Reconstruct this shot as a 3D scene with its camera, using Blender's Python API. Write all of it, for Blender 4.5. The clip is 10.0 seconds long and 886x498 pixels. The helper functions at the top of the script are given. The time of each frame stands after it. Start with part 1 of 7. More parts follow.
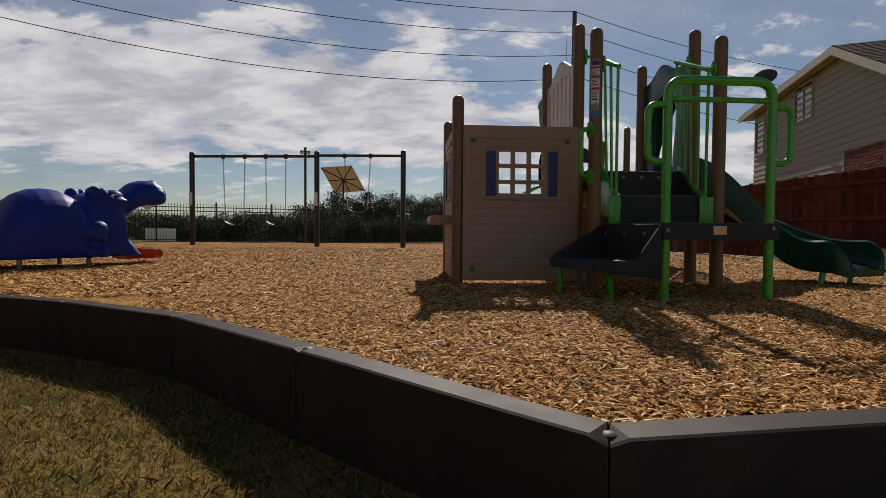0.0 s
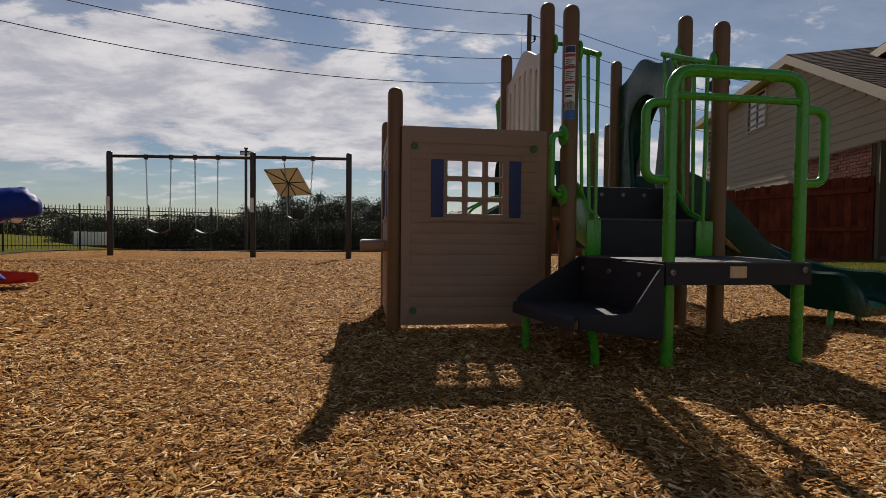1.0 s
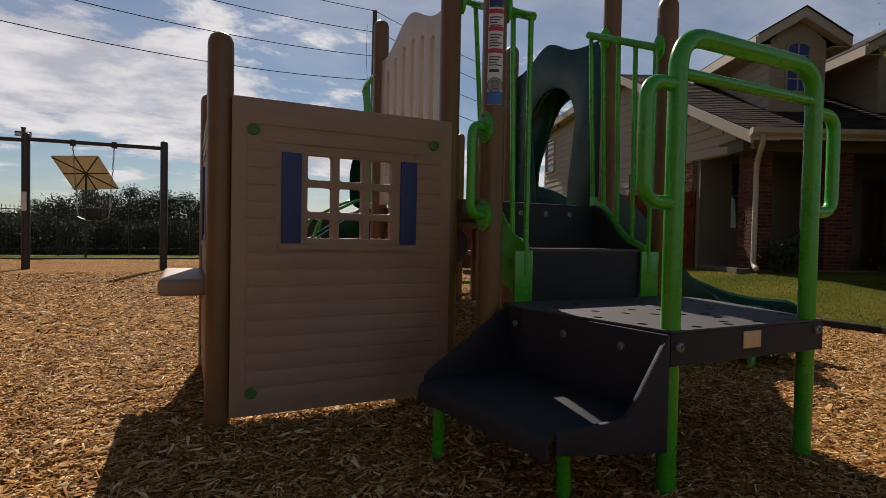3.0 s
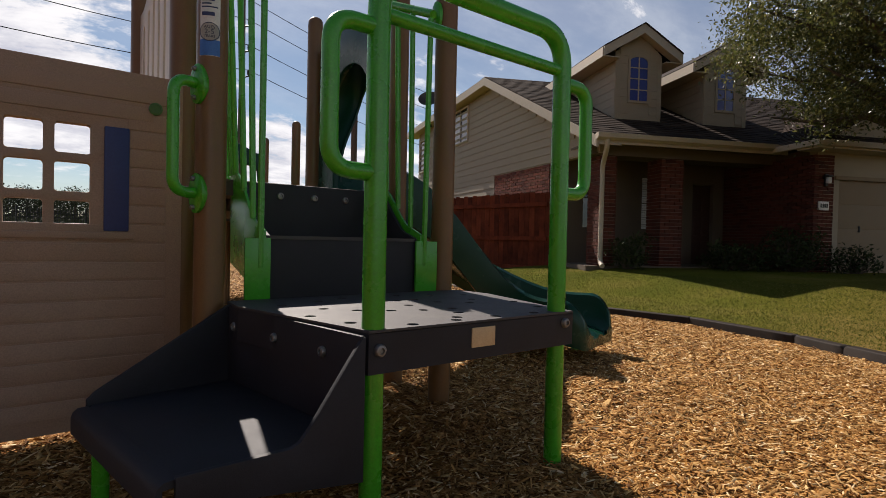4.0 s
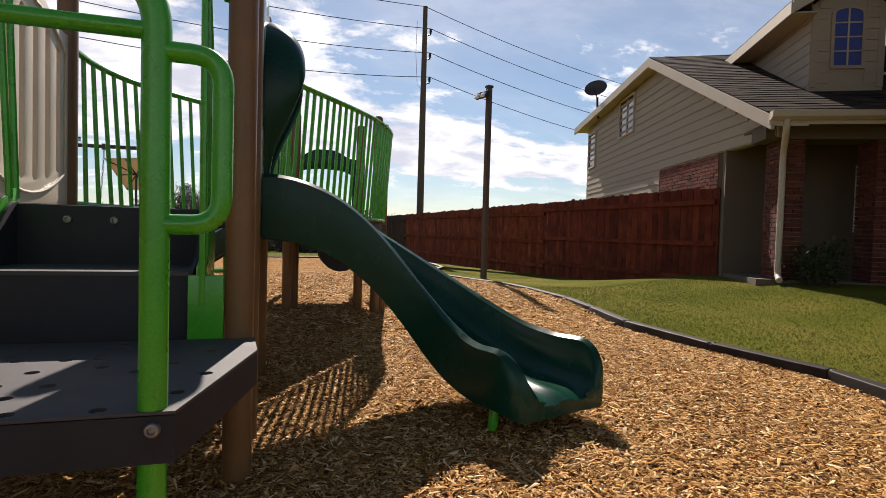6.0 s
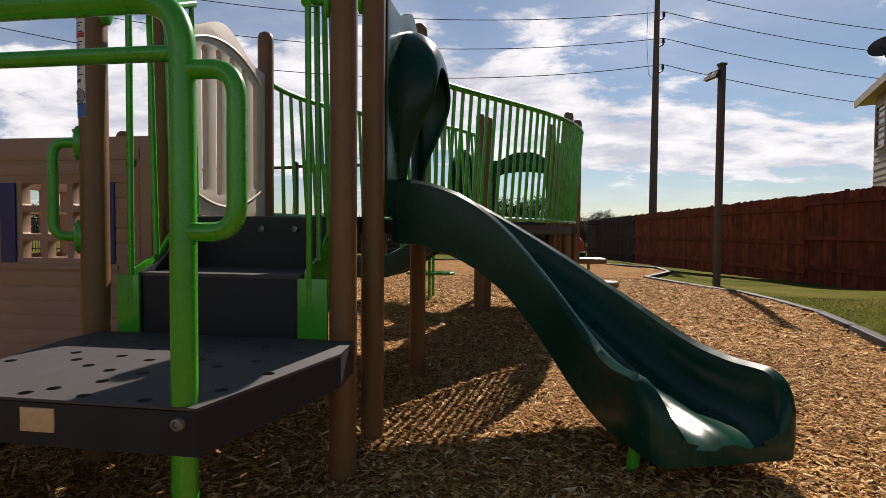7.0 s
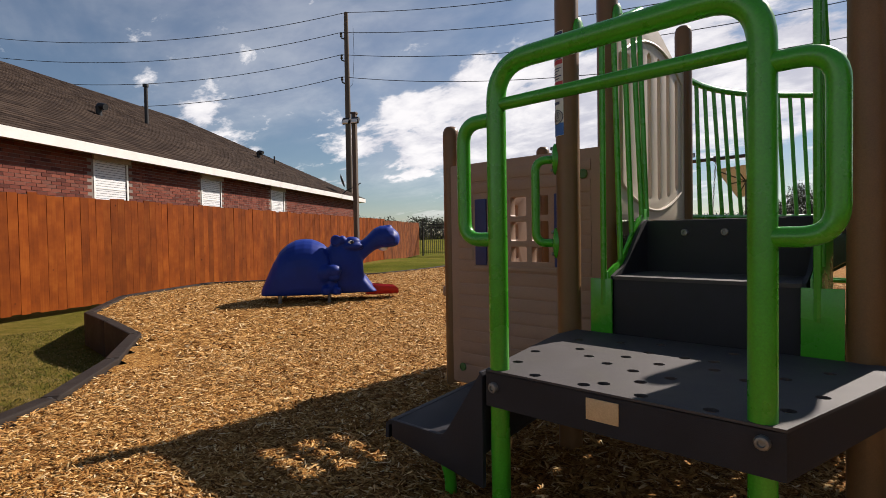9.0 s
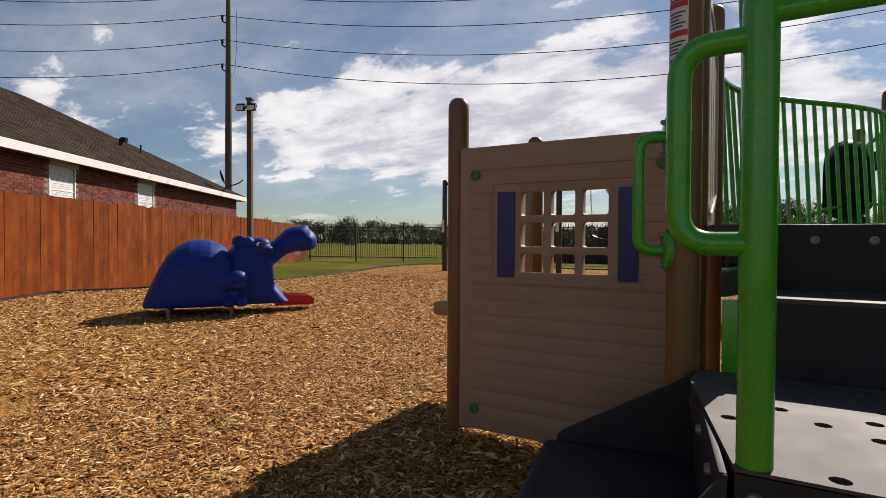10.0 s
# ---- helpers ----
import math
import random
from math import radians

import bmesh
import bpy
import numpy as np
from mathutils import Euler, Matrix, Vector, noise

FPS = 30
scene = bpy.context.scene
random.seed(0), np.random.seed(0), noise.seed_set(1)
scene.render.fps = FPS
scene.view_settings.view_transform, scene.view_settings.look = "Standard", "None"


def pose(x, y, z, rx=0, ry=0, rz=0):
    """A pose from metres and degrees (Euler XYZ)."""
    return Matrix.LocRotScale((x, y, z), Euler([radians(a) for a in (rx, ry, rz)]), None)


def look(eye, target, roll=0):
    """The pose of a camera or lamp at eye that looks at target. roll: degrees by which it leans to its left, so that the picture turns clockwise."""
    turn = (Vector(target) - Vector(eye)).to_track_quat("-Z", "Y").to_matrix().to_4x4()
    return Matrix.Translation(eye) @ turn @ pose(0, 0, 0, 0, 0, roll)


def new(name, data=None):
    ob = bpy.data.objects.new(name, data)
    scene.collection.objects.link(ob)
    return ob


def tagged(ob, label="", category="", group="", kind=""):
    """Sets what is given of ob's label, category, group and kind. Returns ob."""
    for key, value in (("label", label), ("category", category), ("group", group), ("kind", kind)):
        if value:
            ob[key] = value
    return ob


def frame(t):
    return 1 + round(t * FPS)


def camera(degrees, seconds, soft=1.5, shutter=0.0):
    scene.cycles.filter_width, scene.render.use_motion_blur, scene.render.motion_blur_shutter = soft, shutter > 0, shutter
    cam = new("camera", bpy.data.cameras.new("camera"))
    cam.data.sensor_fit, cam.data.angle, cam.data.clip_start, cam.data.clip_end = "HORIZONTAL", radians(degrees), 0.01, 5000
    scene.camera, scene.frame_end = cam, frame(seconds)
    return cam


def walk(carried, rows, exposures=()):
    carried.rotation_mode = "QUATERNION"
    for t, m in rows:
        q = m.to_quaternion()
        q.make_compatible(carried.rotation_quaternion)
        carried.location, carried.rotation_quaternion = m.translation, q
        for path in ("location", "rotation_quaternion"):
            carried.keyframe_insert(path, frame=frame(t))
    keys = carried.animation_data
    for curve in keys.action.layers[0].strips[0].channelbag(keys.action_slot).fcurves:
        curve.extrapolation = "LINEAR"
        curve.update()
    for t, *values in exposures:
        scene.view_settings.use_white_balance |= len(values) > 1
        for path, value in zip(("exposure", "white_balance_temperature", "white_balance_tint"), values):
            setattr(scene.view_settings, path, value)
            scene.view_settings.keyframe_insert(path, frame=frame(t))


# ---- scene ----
# ---- camera and its way ----
cam = camera(79.4, 10.0, soft=0.6)
PATH = [
    (0, (-1.296, -4.006, 0.399), (-1.159, -2.011, 0.331), 0.4),
    (0.5, (-1.176, -3.546, 0.498), (-0.977, -1.557, 0.433), 0.5),
    (1, (-1.107, -3.133, 0.566), (-0.803, -1.157, 0.508), 0.6),
    (1.5, (-1.089, -2.725, 0.596), (-0.623, -0.78, 0.543), 0.9),
    (2, (-1.077, -2.41, 0.624), (-0.569, -0.476, 0.559), 0.6),
    (2.2, (-1.065, -2.325, 0.659), (-0.555, -0.392, 0.598), 0.7),
    (3.3, (-0.967, -2.05, 0.7), (0.081, -0.348, 0.658), 1.2),
    (3.5, (-0.83, -2.046, 0.695), (0.309, -0.403, 0.657), 1.2),
    (4, (-0.426, -2.075, 0.658), (0.8, -0.495, 0.624), 1.3),
    (4.5, (-0.033, -2.093, 0.652), (1.223, -0.536, 0.616), 1.6),
    (5, (0.332, -2.116, 0.717), (1.445, -0.454, 0.675), 1.6),
    (5.2, (0.48, -2.134, 0.766), (1.508, -0.419, 0.719), 1.8),
    (6.3, (1.213, -2.15, 0.804), (1.535, -0.177, 0.742), 1.2),
    (6.5, (1.304, -2.108, 0.784), (1.444, -0.114, 0.723), 0.9),
    (7, (1.481, -2.023, 0.81), (1.19, -0.045, 0.743), 0.5),
    (7.5, (1.625, -2.03, 0.869), (0.927, -0.157, 0.805), -0.3),
    (8, (1.599, -2.058, 0.865), (0.614, -0.318, 0.813), -0.5),
    (8.5, (1.391, -2.145, 0.83), (0.115, -0.606, 0.777), -0.8),
    (9, (1.056, -2.18, 0.819), (-0.312, -0.721, 0.766), -1.0),
    (9.5, (0.638, -2.138, 0.828), (-0.717, -0.667, 0.777), -0.8),
    (10, (0.182, -2.004, 0.809), (-0.827, -0.277, 0.773), 0.3),
]
walk(cam, [(t, look(eye, target, roll)) for t, eye, target, roll in PATH],
     exposures=[(0.0, -0.05), (1.0, -0.03), (2.0, 0.06), (3.5, 0.22), (4.0, 0.52), (4.5, 0.78), (5.2, 0.90), (6.5, 0.66), (7.5, 0.36), (8.0, 0.27), (8.5, 0.36), (9.0, 0.51), (9.5, 0.50), (10.0, 0.39)])

# ---- daylight: a clear blue sky with broken cloud, sun ahead and high ----
SUN_EL, SUN_AZ = 38.8, 11.0          # degrees above the horizon, and to the right of +y
world = bpy.data.worlds.new("sky")
scene.world = world
world.use_nodes = True
wn, wl = world.node_tree.nodes, world.node_tree.links
wn.clear()


def wnode(kind, **inputs):
    n = wn.new(kind)
    for k, v in inputs.items():
        n.inputs[k].default_value = v
    return n


def wmath(op, a, b=None):
    n = wn.new("ShaderNodeMath")
    n.operation = op
    for i, v in enumerate((a, b)):
        if v is None:
            continue
        if hasattr(v, "links"):
            wl.new(v, n.inputs[i])
        else:
            n.inputs[i].default_value = v
    return n.outputs[0]


sky = wn.new("ShaderNodeTexSky")
sky.sky_type = "NISHITA"
sky.sun_disc = False
sky.sun_elevation, sky.sun_rotation = radians(SUN_EL), radians(SUN_AZ)
sky.air_density, sky.dust_density, sky.ozone_density = 1.0, 0.30, 3.0
coord = wn.new("ShaderNodeTexCoord")
split = wn.new("ShaderNodeSeparateXYZ")
wl.new(coord.outputs["Generated"], split.inputs[0])
flat = wmath("MAXIMUM", wmath("ADD", split.outputs[2], 0.24), 0.10)
plane = wn.new("ShaderNodeCombineXYZ")
wl.new(wmath("DIVIDE", split.outputs[0], flat), plane.inputs[0])
wl.new(wmath("DIVIDE", split.outputs[1], flat), plane.inputs[1])
big = wnode("ShaderNodeTexNoise", Scale=1.15, Detail=3.0, Roughness=0.5)
small = wnode("ShaderNodeTexNoise", Scale=3.6, Detail=12.0, Roughness=0.62, Distortion=0.2)
shift = wn.new("ShaderNodeMapping")
shift.inputs["Location"].default_value = (3.1, 1.7, 0.0)
shift.inputs["Scale"].default_value = (0.85, 1.2, 1.0)
wl.new(plane.outputs[0], shift.inputs[0])
for n in (big, small):
    wl.new(shift.outputs[0], n.inputs["Vector"])


def wstep(v, lo, hi, a, b):
    n = wn.new("ShaderNodeMapRange")
    n.interpolation_type = "SMOOTHSTEP"
    wl.new(v, n.inputs["Value"])
    for k, x in zip(("From Min", "From Max", "To Min", "To Max"), (lo, hi, a, b)):
        n.inputs[k].default_value = x
    return n.outputs[0]


# a long bank of cumulus low over the horizon, thinner towards the west and overhead
up_ = split.outputs[2]
bank_top = wmath("SUBTRACT", up_, wmath("MULTIPLY", split.outputs[0], -0.16))
bank = wmath("MULTIPLY", wmath("MULTIPLY", wstep(up_, 0.07, 0.16, 0.0, 1.0), wstep(bank_top, 0.20, 0.33, 1.0, 0.0)), wstep(split.outputs[0], -0.85, -0.62, 0.0, 0.24))
high = wstep(up_, 0.34, 0.66, -0.015, -0.13)
cover = wmath("ADD", wmath("ADD", wmath("MULTIPLY", big.outputs[0], 0.80), wmath("MULTIPLY", small.outputs[0], 0.85)), wmath("ADD", bank, high))
ramp = wn.new("ShaderNodeValToRGB")
ramp.color_ramp.elements[0].position, ramp.color_ramp.elements[1].position = 0.875, 0.970
wl.new(cover, ramp.inputs[0])
veil_noise = wnode("ShaderNodeTexNoise", Scale=0.8, Detail=6.0, Roughness=0.55, Distortion=0.6)
wl.new(shift.outputs[0], veil_noise.inputs["Vector"])
veil = wmath("MULTIPLY", wstep(veil_noise.outputs[0], 0.40, 0.64, 0.03, 0.33), wstep(up_, 0.40, 0.70, 1.0, 0.25))
mask = wmath("MULTIPLY", wmath("MAXIMUM", ramp.outputs[0], veil), wmath("MINIMUM", wmath("MULTIPLY", wmath("MAXIMUM", up_, 0.0), 9.0), 0.94))
lit = wn.new("ShaderNodeMix")
lit.data_type = "RGBA"
lit.inputs["A"].default_value, lit.inputs["B"].default_value = (8.7, 8.6, 9.8, 1), (14.8, 14.3, 14.4, 1)
wl.new(wstep(small.outputs[0], 0.36, 0.66, 0.0, 1.0), lit.inputs["Factor"])
blend = wn.new("ShaderNodeMix")
blend.data_type = "RGBA"
wl.new(mask, blend.inputs["Factor"])
wl.new(sky.outputs[0], blend.inputs["A"])
wl.new(lit.outputs["Result"], blend.inputs["B"])
back = wnode("ShaderNodeBackground", Strength=0.050)
wl.new(blend.outputs["Result"], back.inputs[0])
wl.new(back.outputs[0], wn.new("ShaderNodeOutputWorld").inputs[0])

sun = new("sun", bpy.data.lights.new("sun", "SUN"))
sun.data.energy, sun.data.angle, sun.data.color = 5.0, radians(0.53), (1.0, 0.89, 0.80)
_a, _e = radians(SUN_AZ), radians(SUN_EL)
sun.matrix_basis = look((0, 0, 30), Vector((0, 0, 30)) - Vector((math.sin(_a) * math.cos(_e), math.cos(_a) * math.cos(_e), math.sin(_e))))

# ---- materials ----
def material(name, rough=0.6, metal=0.0, spec=0.5):
    m = bpy.data.materials.new(name)
    m.use_nodes = True
    b = m.node_tree.nodes["Principled BSDF"]
    b.inputs["Roughness"].default_value, b.inputs["Metallic"].default_value = rough, metal
    b.inputs["Specular IOR Level"].default_value = spec
    return m, m.node_tree.nodes, m.node_tree.links, b


def node(nodes, kind, **inputs):
    n = nodes.new(kind)
    for k, v in inputs.items():
        n.inputs[k.replace("_", " ")].default_value = v
    return n


def ramp_of(nodes, stops):
    r = nodes.new("ShaderNodeValToRGB")
    el = r.color_ramp.elements
    while len(el) < len(stops):
        el.new(0.5)
    for e, (p, c) in zip(el, stops):
        e.position, e.color = p, (*c, 1)
    return r


def shade(c, k):
    return tuple(min(1.0, v * k) for v in c)


def speckled(name, colour, rough=0.5, metal=0.0, spread=0.22, scale=6.0, fine=160.0, bump=0.15, stretch=(1, 1, 1), per_object=0.0, dirt=None, spec=0.5, depth=0.002):
    """A surface of one colour with broad stains, a fine grain and a little relief, in metres."""
    m, n, l, b = material(name, rough, metal, spec)
    tc = n.new("ShaderNodeTexCoord")
    mp = n.new("ShaderNodeMapping")
    mp.inputs["Scale"].default_value = stretch
    l.new(tc.outputs["Object"], mp.inputs[0])
    broad = node(n, "ShaderNodeTexNoise", Scale=scale, Detail=5.0, Roughness=0.6)
    grain = node(n, "ShaderNodeTexNoise", Scale=fine, Detail=3.0, Roughness=0.6)
    for t in (broad, grain):
        l.new(mp.outputs[0], t.inputs["Vector"])
    r = ramp_of(n, [(0.25, shade(dirt or colour, 1 - spread)), (0.55, colour), (0.8, shade(colour, 1 + spread))])
    l.new(broad.outputs[0], r.inputs[0])
    mix = n.new("ShaderNodeMix")
    mix.data_type, mix.blend_type = "RGBA", "OVERLAY"
    mix.inputs["Factor"].default_value = 0.35
    l.new(r.outputs[0], mix.inputs["A"])
    l.new(grain.outputs[0], mix.inputs["B"])
    out = mix.outputs["Result"]
    if per_object:
        oi = n.new("ShaderNodeObjectInfo")
        hsv = n.new("ShaderNodeHueSaturation")
        mr = n.new("ShaderNodeMapRange")
        mr.inputs["To Min"].default_value, mr.inputs["To Max"].default_value = 1 - per_object, 1 + per_object
        l.new(oi.outputs["Random"], mr.inputs[0])
        l.new(mr.outputs[0], hsv.inputs["Value"])
        l.new(out, hsv.inputs["Color"])
        out = hsv.outputs[0]
    l.new(out, b.inputs["Base Color"])
    rr = n.new("ShaderNodeMapRange")
    rr.inputs["To Min"].default_value, rr.inputs["To Max"].default_value = max(0.05, rough - 0.12), min(1, rough + 0.14)
    l.new(broad.outputs[0], rr.inputs[0])
    l.new(rr.outputs[0], b.inputs["Roughness"])
    if bump:
        bp = node(n, "ShaderNodeBump", Strength=bump, Distance=depth)
        l.new(grain.outputs[0], bp.inputs["Height"])
        l.new(bp.outputs[0], b.inputs["Normal"])
    return m


BROWN = speckled("brown_powdercoat", (0.165, 0.086, 0.034), 0.38, 0.0, 0.18, 5, 260, 0.05, spec=0.36)
GREEN = speckled("green_powdercoat", (0.048, 0.315, 0.014), 0.27, 0.0, 0.16, 7, 220, 0.05, spec=0.6)
CAPGREEN = speckled("dull_green_plastic", (0.052, 0.135, 0.030), 0.5, 0.0, 0.12, 7, 220, 0.05)
TAN = speckled("tan_plastic", (0.30, 0.192, 0.132), 0.55, 0.0, 0.12, 5, 300, 0.12)
IVORY = speckled("ivory_plastic", (0.50, 0.43, 0.34), 0.42, 0.0, 0.10, 4, 300, 0.1)
DKGREEN = speckled("dark_green_plastic", (0.0055, 0.040, 0.024), 0.24, 0.0, 0.2, 5, 320, 0.03, spec=0.20)
BLACKPL = speckled("black_vinyl", (0.023, 0.022, 0.027), 0.60, 0.0, 0.3, 9, 420, 0.3, spec=0.28)
DECKV = speckled("dark_grey_vinyl", (0.058, 0.052, 0.054), 0.62, 0.0, 0.25, 8, 420, 0.35, dirt=(0.085, 0.076, 0.068), spec=0.35)
BLUEPL = speckled("blue_plastic", (0.005, 0.026, 0.225), 0.50, 0.0, 0.18, 4, 300, 0.05, spec=0.28)
NAVY = speckled("navy_plastic", (0.013, 0.028, 0.130), 0.5, 0.0, 0.15, 9, 300, 0.05)
RED = speckled("red_plastic", (0.50, 0.018, 0.020), 0.35, 0.0, 0.15, 5, 300, 0.05)
ORANGE = speckled("orange_plastic", (0.50, 0.060, 0.010), 0.6, 0.0, 0.12, 5, 300, 0.05)
WHITE = speckled("white_paint", (0.74, 0.72, 0.68), 0.5, 0.0, 0.07, 5, 200, 0.05)
STEEL = speckled("galvanised_steel", (0.24, 0.23, 0.22), 0.48, 0.7, 0.2, 20, 300, 0.1)
BLACKIRON = speckled("black_iron", (0.016, 0.016, 0.017), 0.45, 0.2, 0.2, 8, 200, 0.05)
DARKPOST = speckled("dark_bronze_paint", (0.030, 0.024, 0.020), 0.4, 0.0, 0.2, 5, 200, 0.05)
PALEMETAL = speckled("pale_brass_plate", (0.60, 0.43, 0.24), 0.5, 0.15, 0.1, 20, 300, 0.05)
KERB = speckled("black_recycled_plastic", (0.024, 0.0175, 0.0135), 0.60, 0.0, 0.3, 5, 240, 0.22, dirt=(0.050, 0.038, 0.029), depth=0.002, spec=0.16)
POLEWOOD = speckled("weathered_pole", (0.105, 0.078, 0.060), 0.85, 0.0, 0.25, 3, 60, 0.4, stretch=(1, 1, 0.08))


def timber(name, dark, mid, light, rough=0.75, vary=0.25):
    """Stained boards: long streaks along the grain, knots, and each board a tone of its own."""
    m, n, l, b = material(name, rough, 0.0, 0.12)
    tc = n.new("ShaderNodeTexCoord")
    oi = n.new("ShaderNodeObjectInfo")
    off = n.new("ShaderNodeVectorMath")
    off.operation = "MULTIPLY_ADD"
    l.new(oi.outputs["Random"], off.inputs[0])
    off.inputs[1].default_value = (37.0, 11.0, 53.0)
    l.new(tc.outputs["Object"], off.inputs[2])
    streak_map = n.new("ShaderNodeMapping")
    streak_map.inputs["Scale"].default_value = (1.0, 1.0, 0.045)
    l.new(off.outputs[0], streak_map.inputs[0])
    streak = node(n, "ShaderNodeTexNoise", Scale=42.0, Detail=6.0, Roughness=0.65, Distortion=0.3)
    l.new(streak_map.outputs[0], streak.inputs["Vector"])
    blotch = node(n, "ShaderNodeTexNoise", Scale=2.6, Detail=4.0, Roughness=0.6)
    l.new(off.outputs[0], blotch.inputs["Vector"])
    knot = node(n, "ShaderNodeTexVoronoi", Scale=3.3)
    l.new(off.outputs[0], knot.inputs["Vector"])
    kr = ramp_of(n, [(0.035, (0.35, 0.30, 0.28)), (0.075, (1.0, 1.0, 1.0))])
    l.new(knot.outputs["Distance"], kr.inputs[0])
    add = n.new("ShaderNodeMath")
    add.operation = "MULTIPLY_ADD"
    add.inputs[1].default_value = 0.72
    l.new(blotch.outputs[0], add.inputs[0])
    half = n.new("ShaderNodeMath")
    half.operation = "MULTIPLY"
    half.inputs[1].default_value = 0.30
    l.new(streak.outputs[0], half.inputs[0])
    l.new(half.outputs[0], add.inputs[2])
    r = ramp_of(n, [(0.36, dark), (0.52, mid), (0.68, light)])
    l.new(add.outputs[0], r.inputs[0])
    mm = n.new("ShaderNodeMix")
    mm.data_type, mm.blend_type = "RGBA", "MULTIPLY"
    mm.inputs["Factor"].default_value = 1.0
    l.new(r.outputs[0], mm.inputs["A"])
    l.new(kr.outputs[0], mm.inputs["B"])
    hsv = n.new("ShaderNodeHueSaturation")
    mr = n.new("ShaderNodeMapRange")
    mr.inputs["To Min"].default_value, mr.inputs["To Max"].default_value = 1 - vary, 1 + vary
    l.new(oi.outputs["Random"], mr.inputs[0])
    l.new(mr.outputs[0], hsv.inputs["Value"])
    l.new(mm.outputs["Result"], hsv.inputs["Color"])
    l.new(hsv.outputs[0], b.inputs["Base Color"])
    bp = node(n, "ShaderNodeBump", Strength=0.35, Distance=0.003)
    l.new(streak.outputs[0], bp.inputs["Height"])
    l.new(bp.outputs[0], b.inputs["Normal"])
    return m


CEDAR = timber("stained_cedar", (0.142, 0.029, 0.0027), (0.205, 0.045, 0.0038), (0.27, 0.070, 0.0072))
REDFENCE = timber("red_stained_fence", (0.062, 0.012, 0.005), (0.120, 0.024, 0.010), (0.17, 0.040, 0.017))
OLDFENCE = timber("weathered_cedar", (0.070, 0.018, 0.005), (0.155, 0.044, 0.010), (0.23, 0.080, 0.020))
# tones of the red fence: far stretch coloured as shaded, middle as lit
SHADEFENCE = timber("shade_toned_brown_fence", (0.030, 0.016, 0.010), (0.048, 0.026, 0.017), (0.068, 0.038, 0.025))
LITFENCE = timber("lit_toned_red_stained_fence", (0.085, 0.017, 0.006), (0.165, 0.036, 0.012), (0.23, 0.058, 0.020))
SIDING = speckled("beige_siding", (0.335, 0.275, 0.195), 0.7, 0.0, 0.08, 3, 90, 0.15, stretch=(1, 1, 3))
GARAGE = speckled("tan_garage_door", (0.25, 0.185, 0.115), 0.7, 0.0, 0.08, 3, 90, 0.1)
TRIM = speckled("cream_trim", (0.45, 0.38, 0.29), 0.6, 0.0, 0.07, 3, 90, 0.1)
# tan stucco with the porch's deep shade put into its colour
SHADESTUCCO = speckled("shade_toned_tan_stucco", (0.110, 0.083, 0.056), 0.85, 0.0, 0.1, 3, 150, 0.4)
SHINGLE = speckled("asphalt_shingle", (0.034, 0.026, 0.021), 0.95, 0.0, 0.35, 2.2, 120, 0.6, dirt=(0.060, 0.048, 0.040), per_object=0.12, spec=0.1)
BARK = speckled("bark", (0.075, 0.055, 0.042), 0.9, 0.0, 0.3, 8, 60, 0.8, stretch=(1, 1, 0.3), depth=0.01)
DARKDOOR = speckled("dark_brown_door", (0.050, 0.022, 0.014), 0.4, 0.0, 0.2, 3, 80, 0.1)
BLINDM = speckled("white_blind", (0.70, 0.70, 0.70), 0.6, 0.0, 0.05, 5, 100, 0.05)
BLACKRUB = speckled("black_rubber", (0.018, 0.018, 0.018), 0.6, 0.0, 0.2, 9, 200, 0.1)


def brick_material(name, k):
    m, n, l, b = material(name, 0.85, 0.0, 0.2)
    tc = n.new("ShaderNodeTexCoord")
    grain = node(n, "ShaderNodeTexNoise", Scale=70.0, Detail=4.0)
    l.new(tc.outputs["Object"], grain.inputs["Vector"])
    oi = n.new("ShaderNodeNewGeometry")
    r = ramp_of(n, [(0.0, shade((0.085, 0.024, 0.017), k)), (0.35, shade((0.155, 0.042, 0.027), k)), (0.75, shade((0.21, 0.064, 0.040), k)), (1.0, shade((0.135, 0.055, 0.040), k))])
    l.new(oi.outputs["Random Per Island"], r.inputs[0])
    mix = n.new("ShaderNodeMix")
    mix.data_type, mix.blend_type = "RGBA", "OVERLAY"
    mix.inputs["Factor"].default_value = 0.4
    l.new(r.outputs[0], mix.inputs["A"])
    l.new(grain.outputs[0], mix.inputs["B"])
    l.new(mix.outputs["Result"], b.inputs["Base Color"])
    bp = node(n, "ShaderNodeBump", Strength=0.5, Distance=0.004)
    l.new(grain.outputs[0], bp.inputs["Height"])
    l.new(bp.outputs[0], b.inputs["Normal"])
    return m


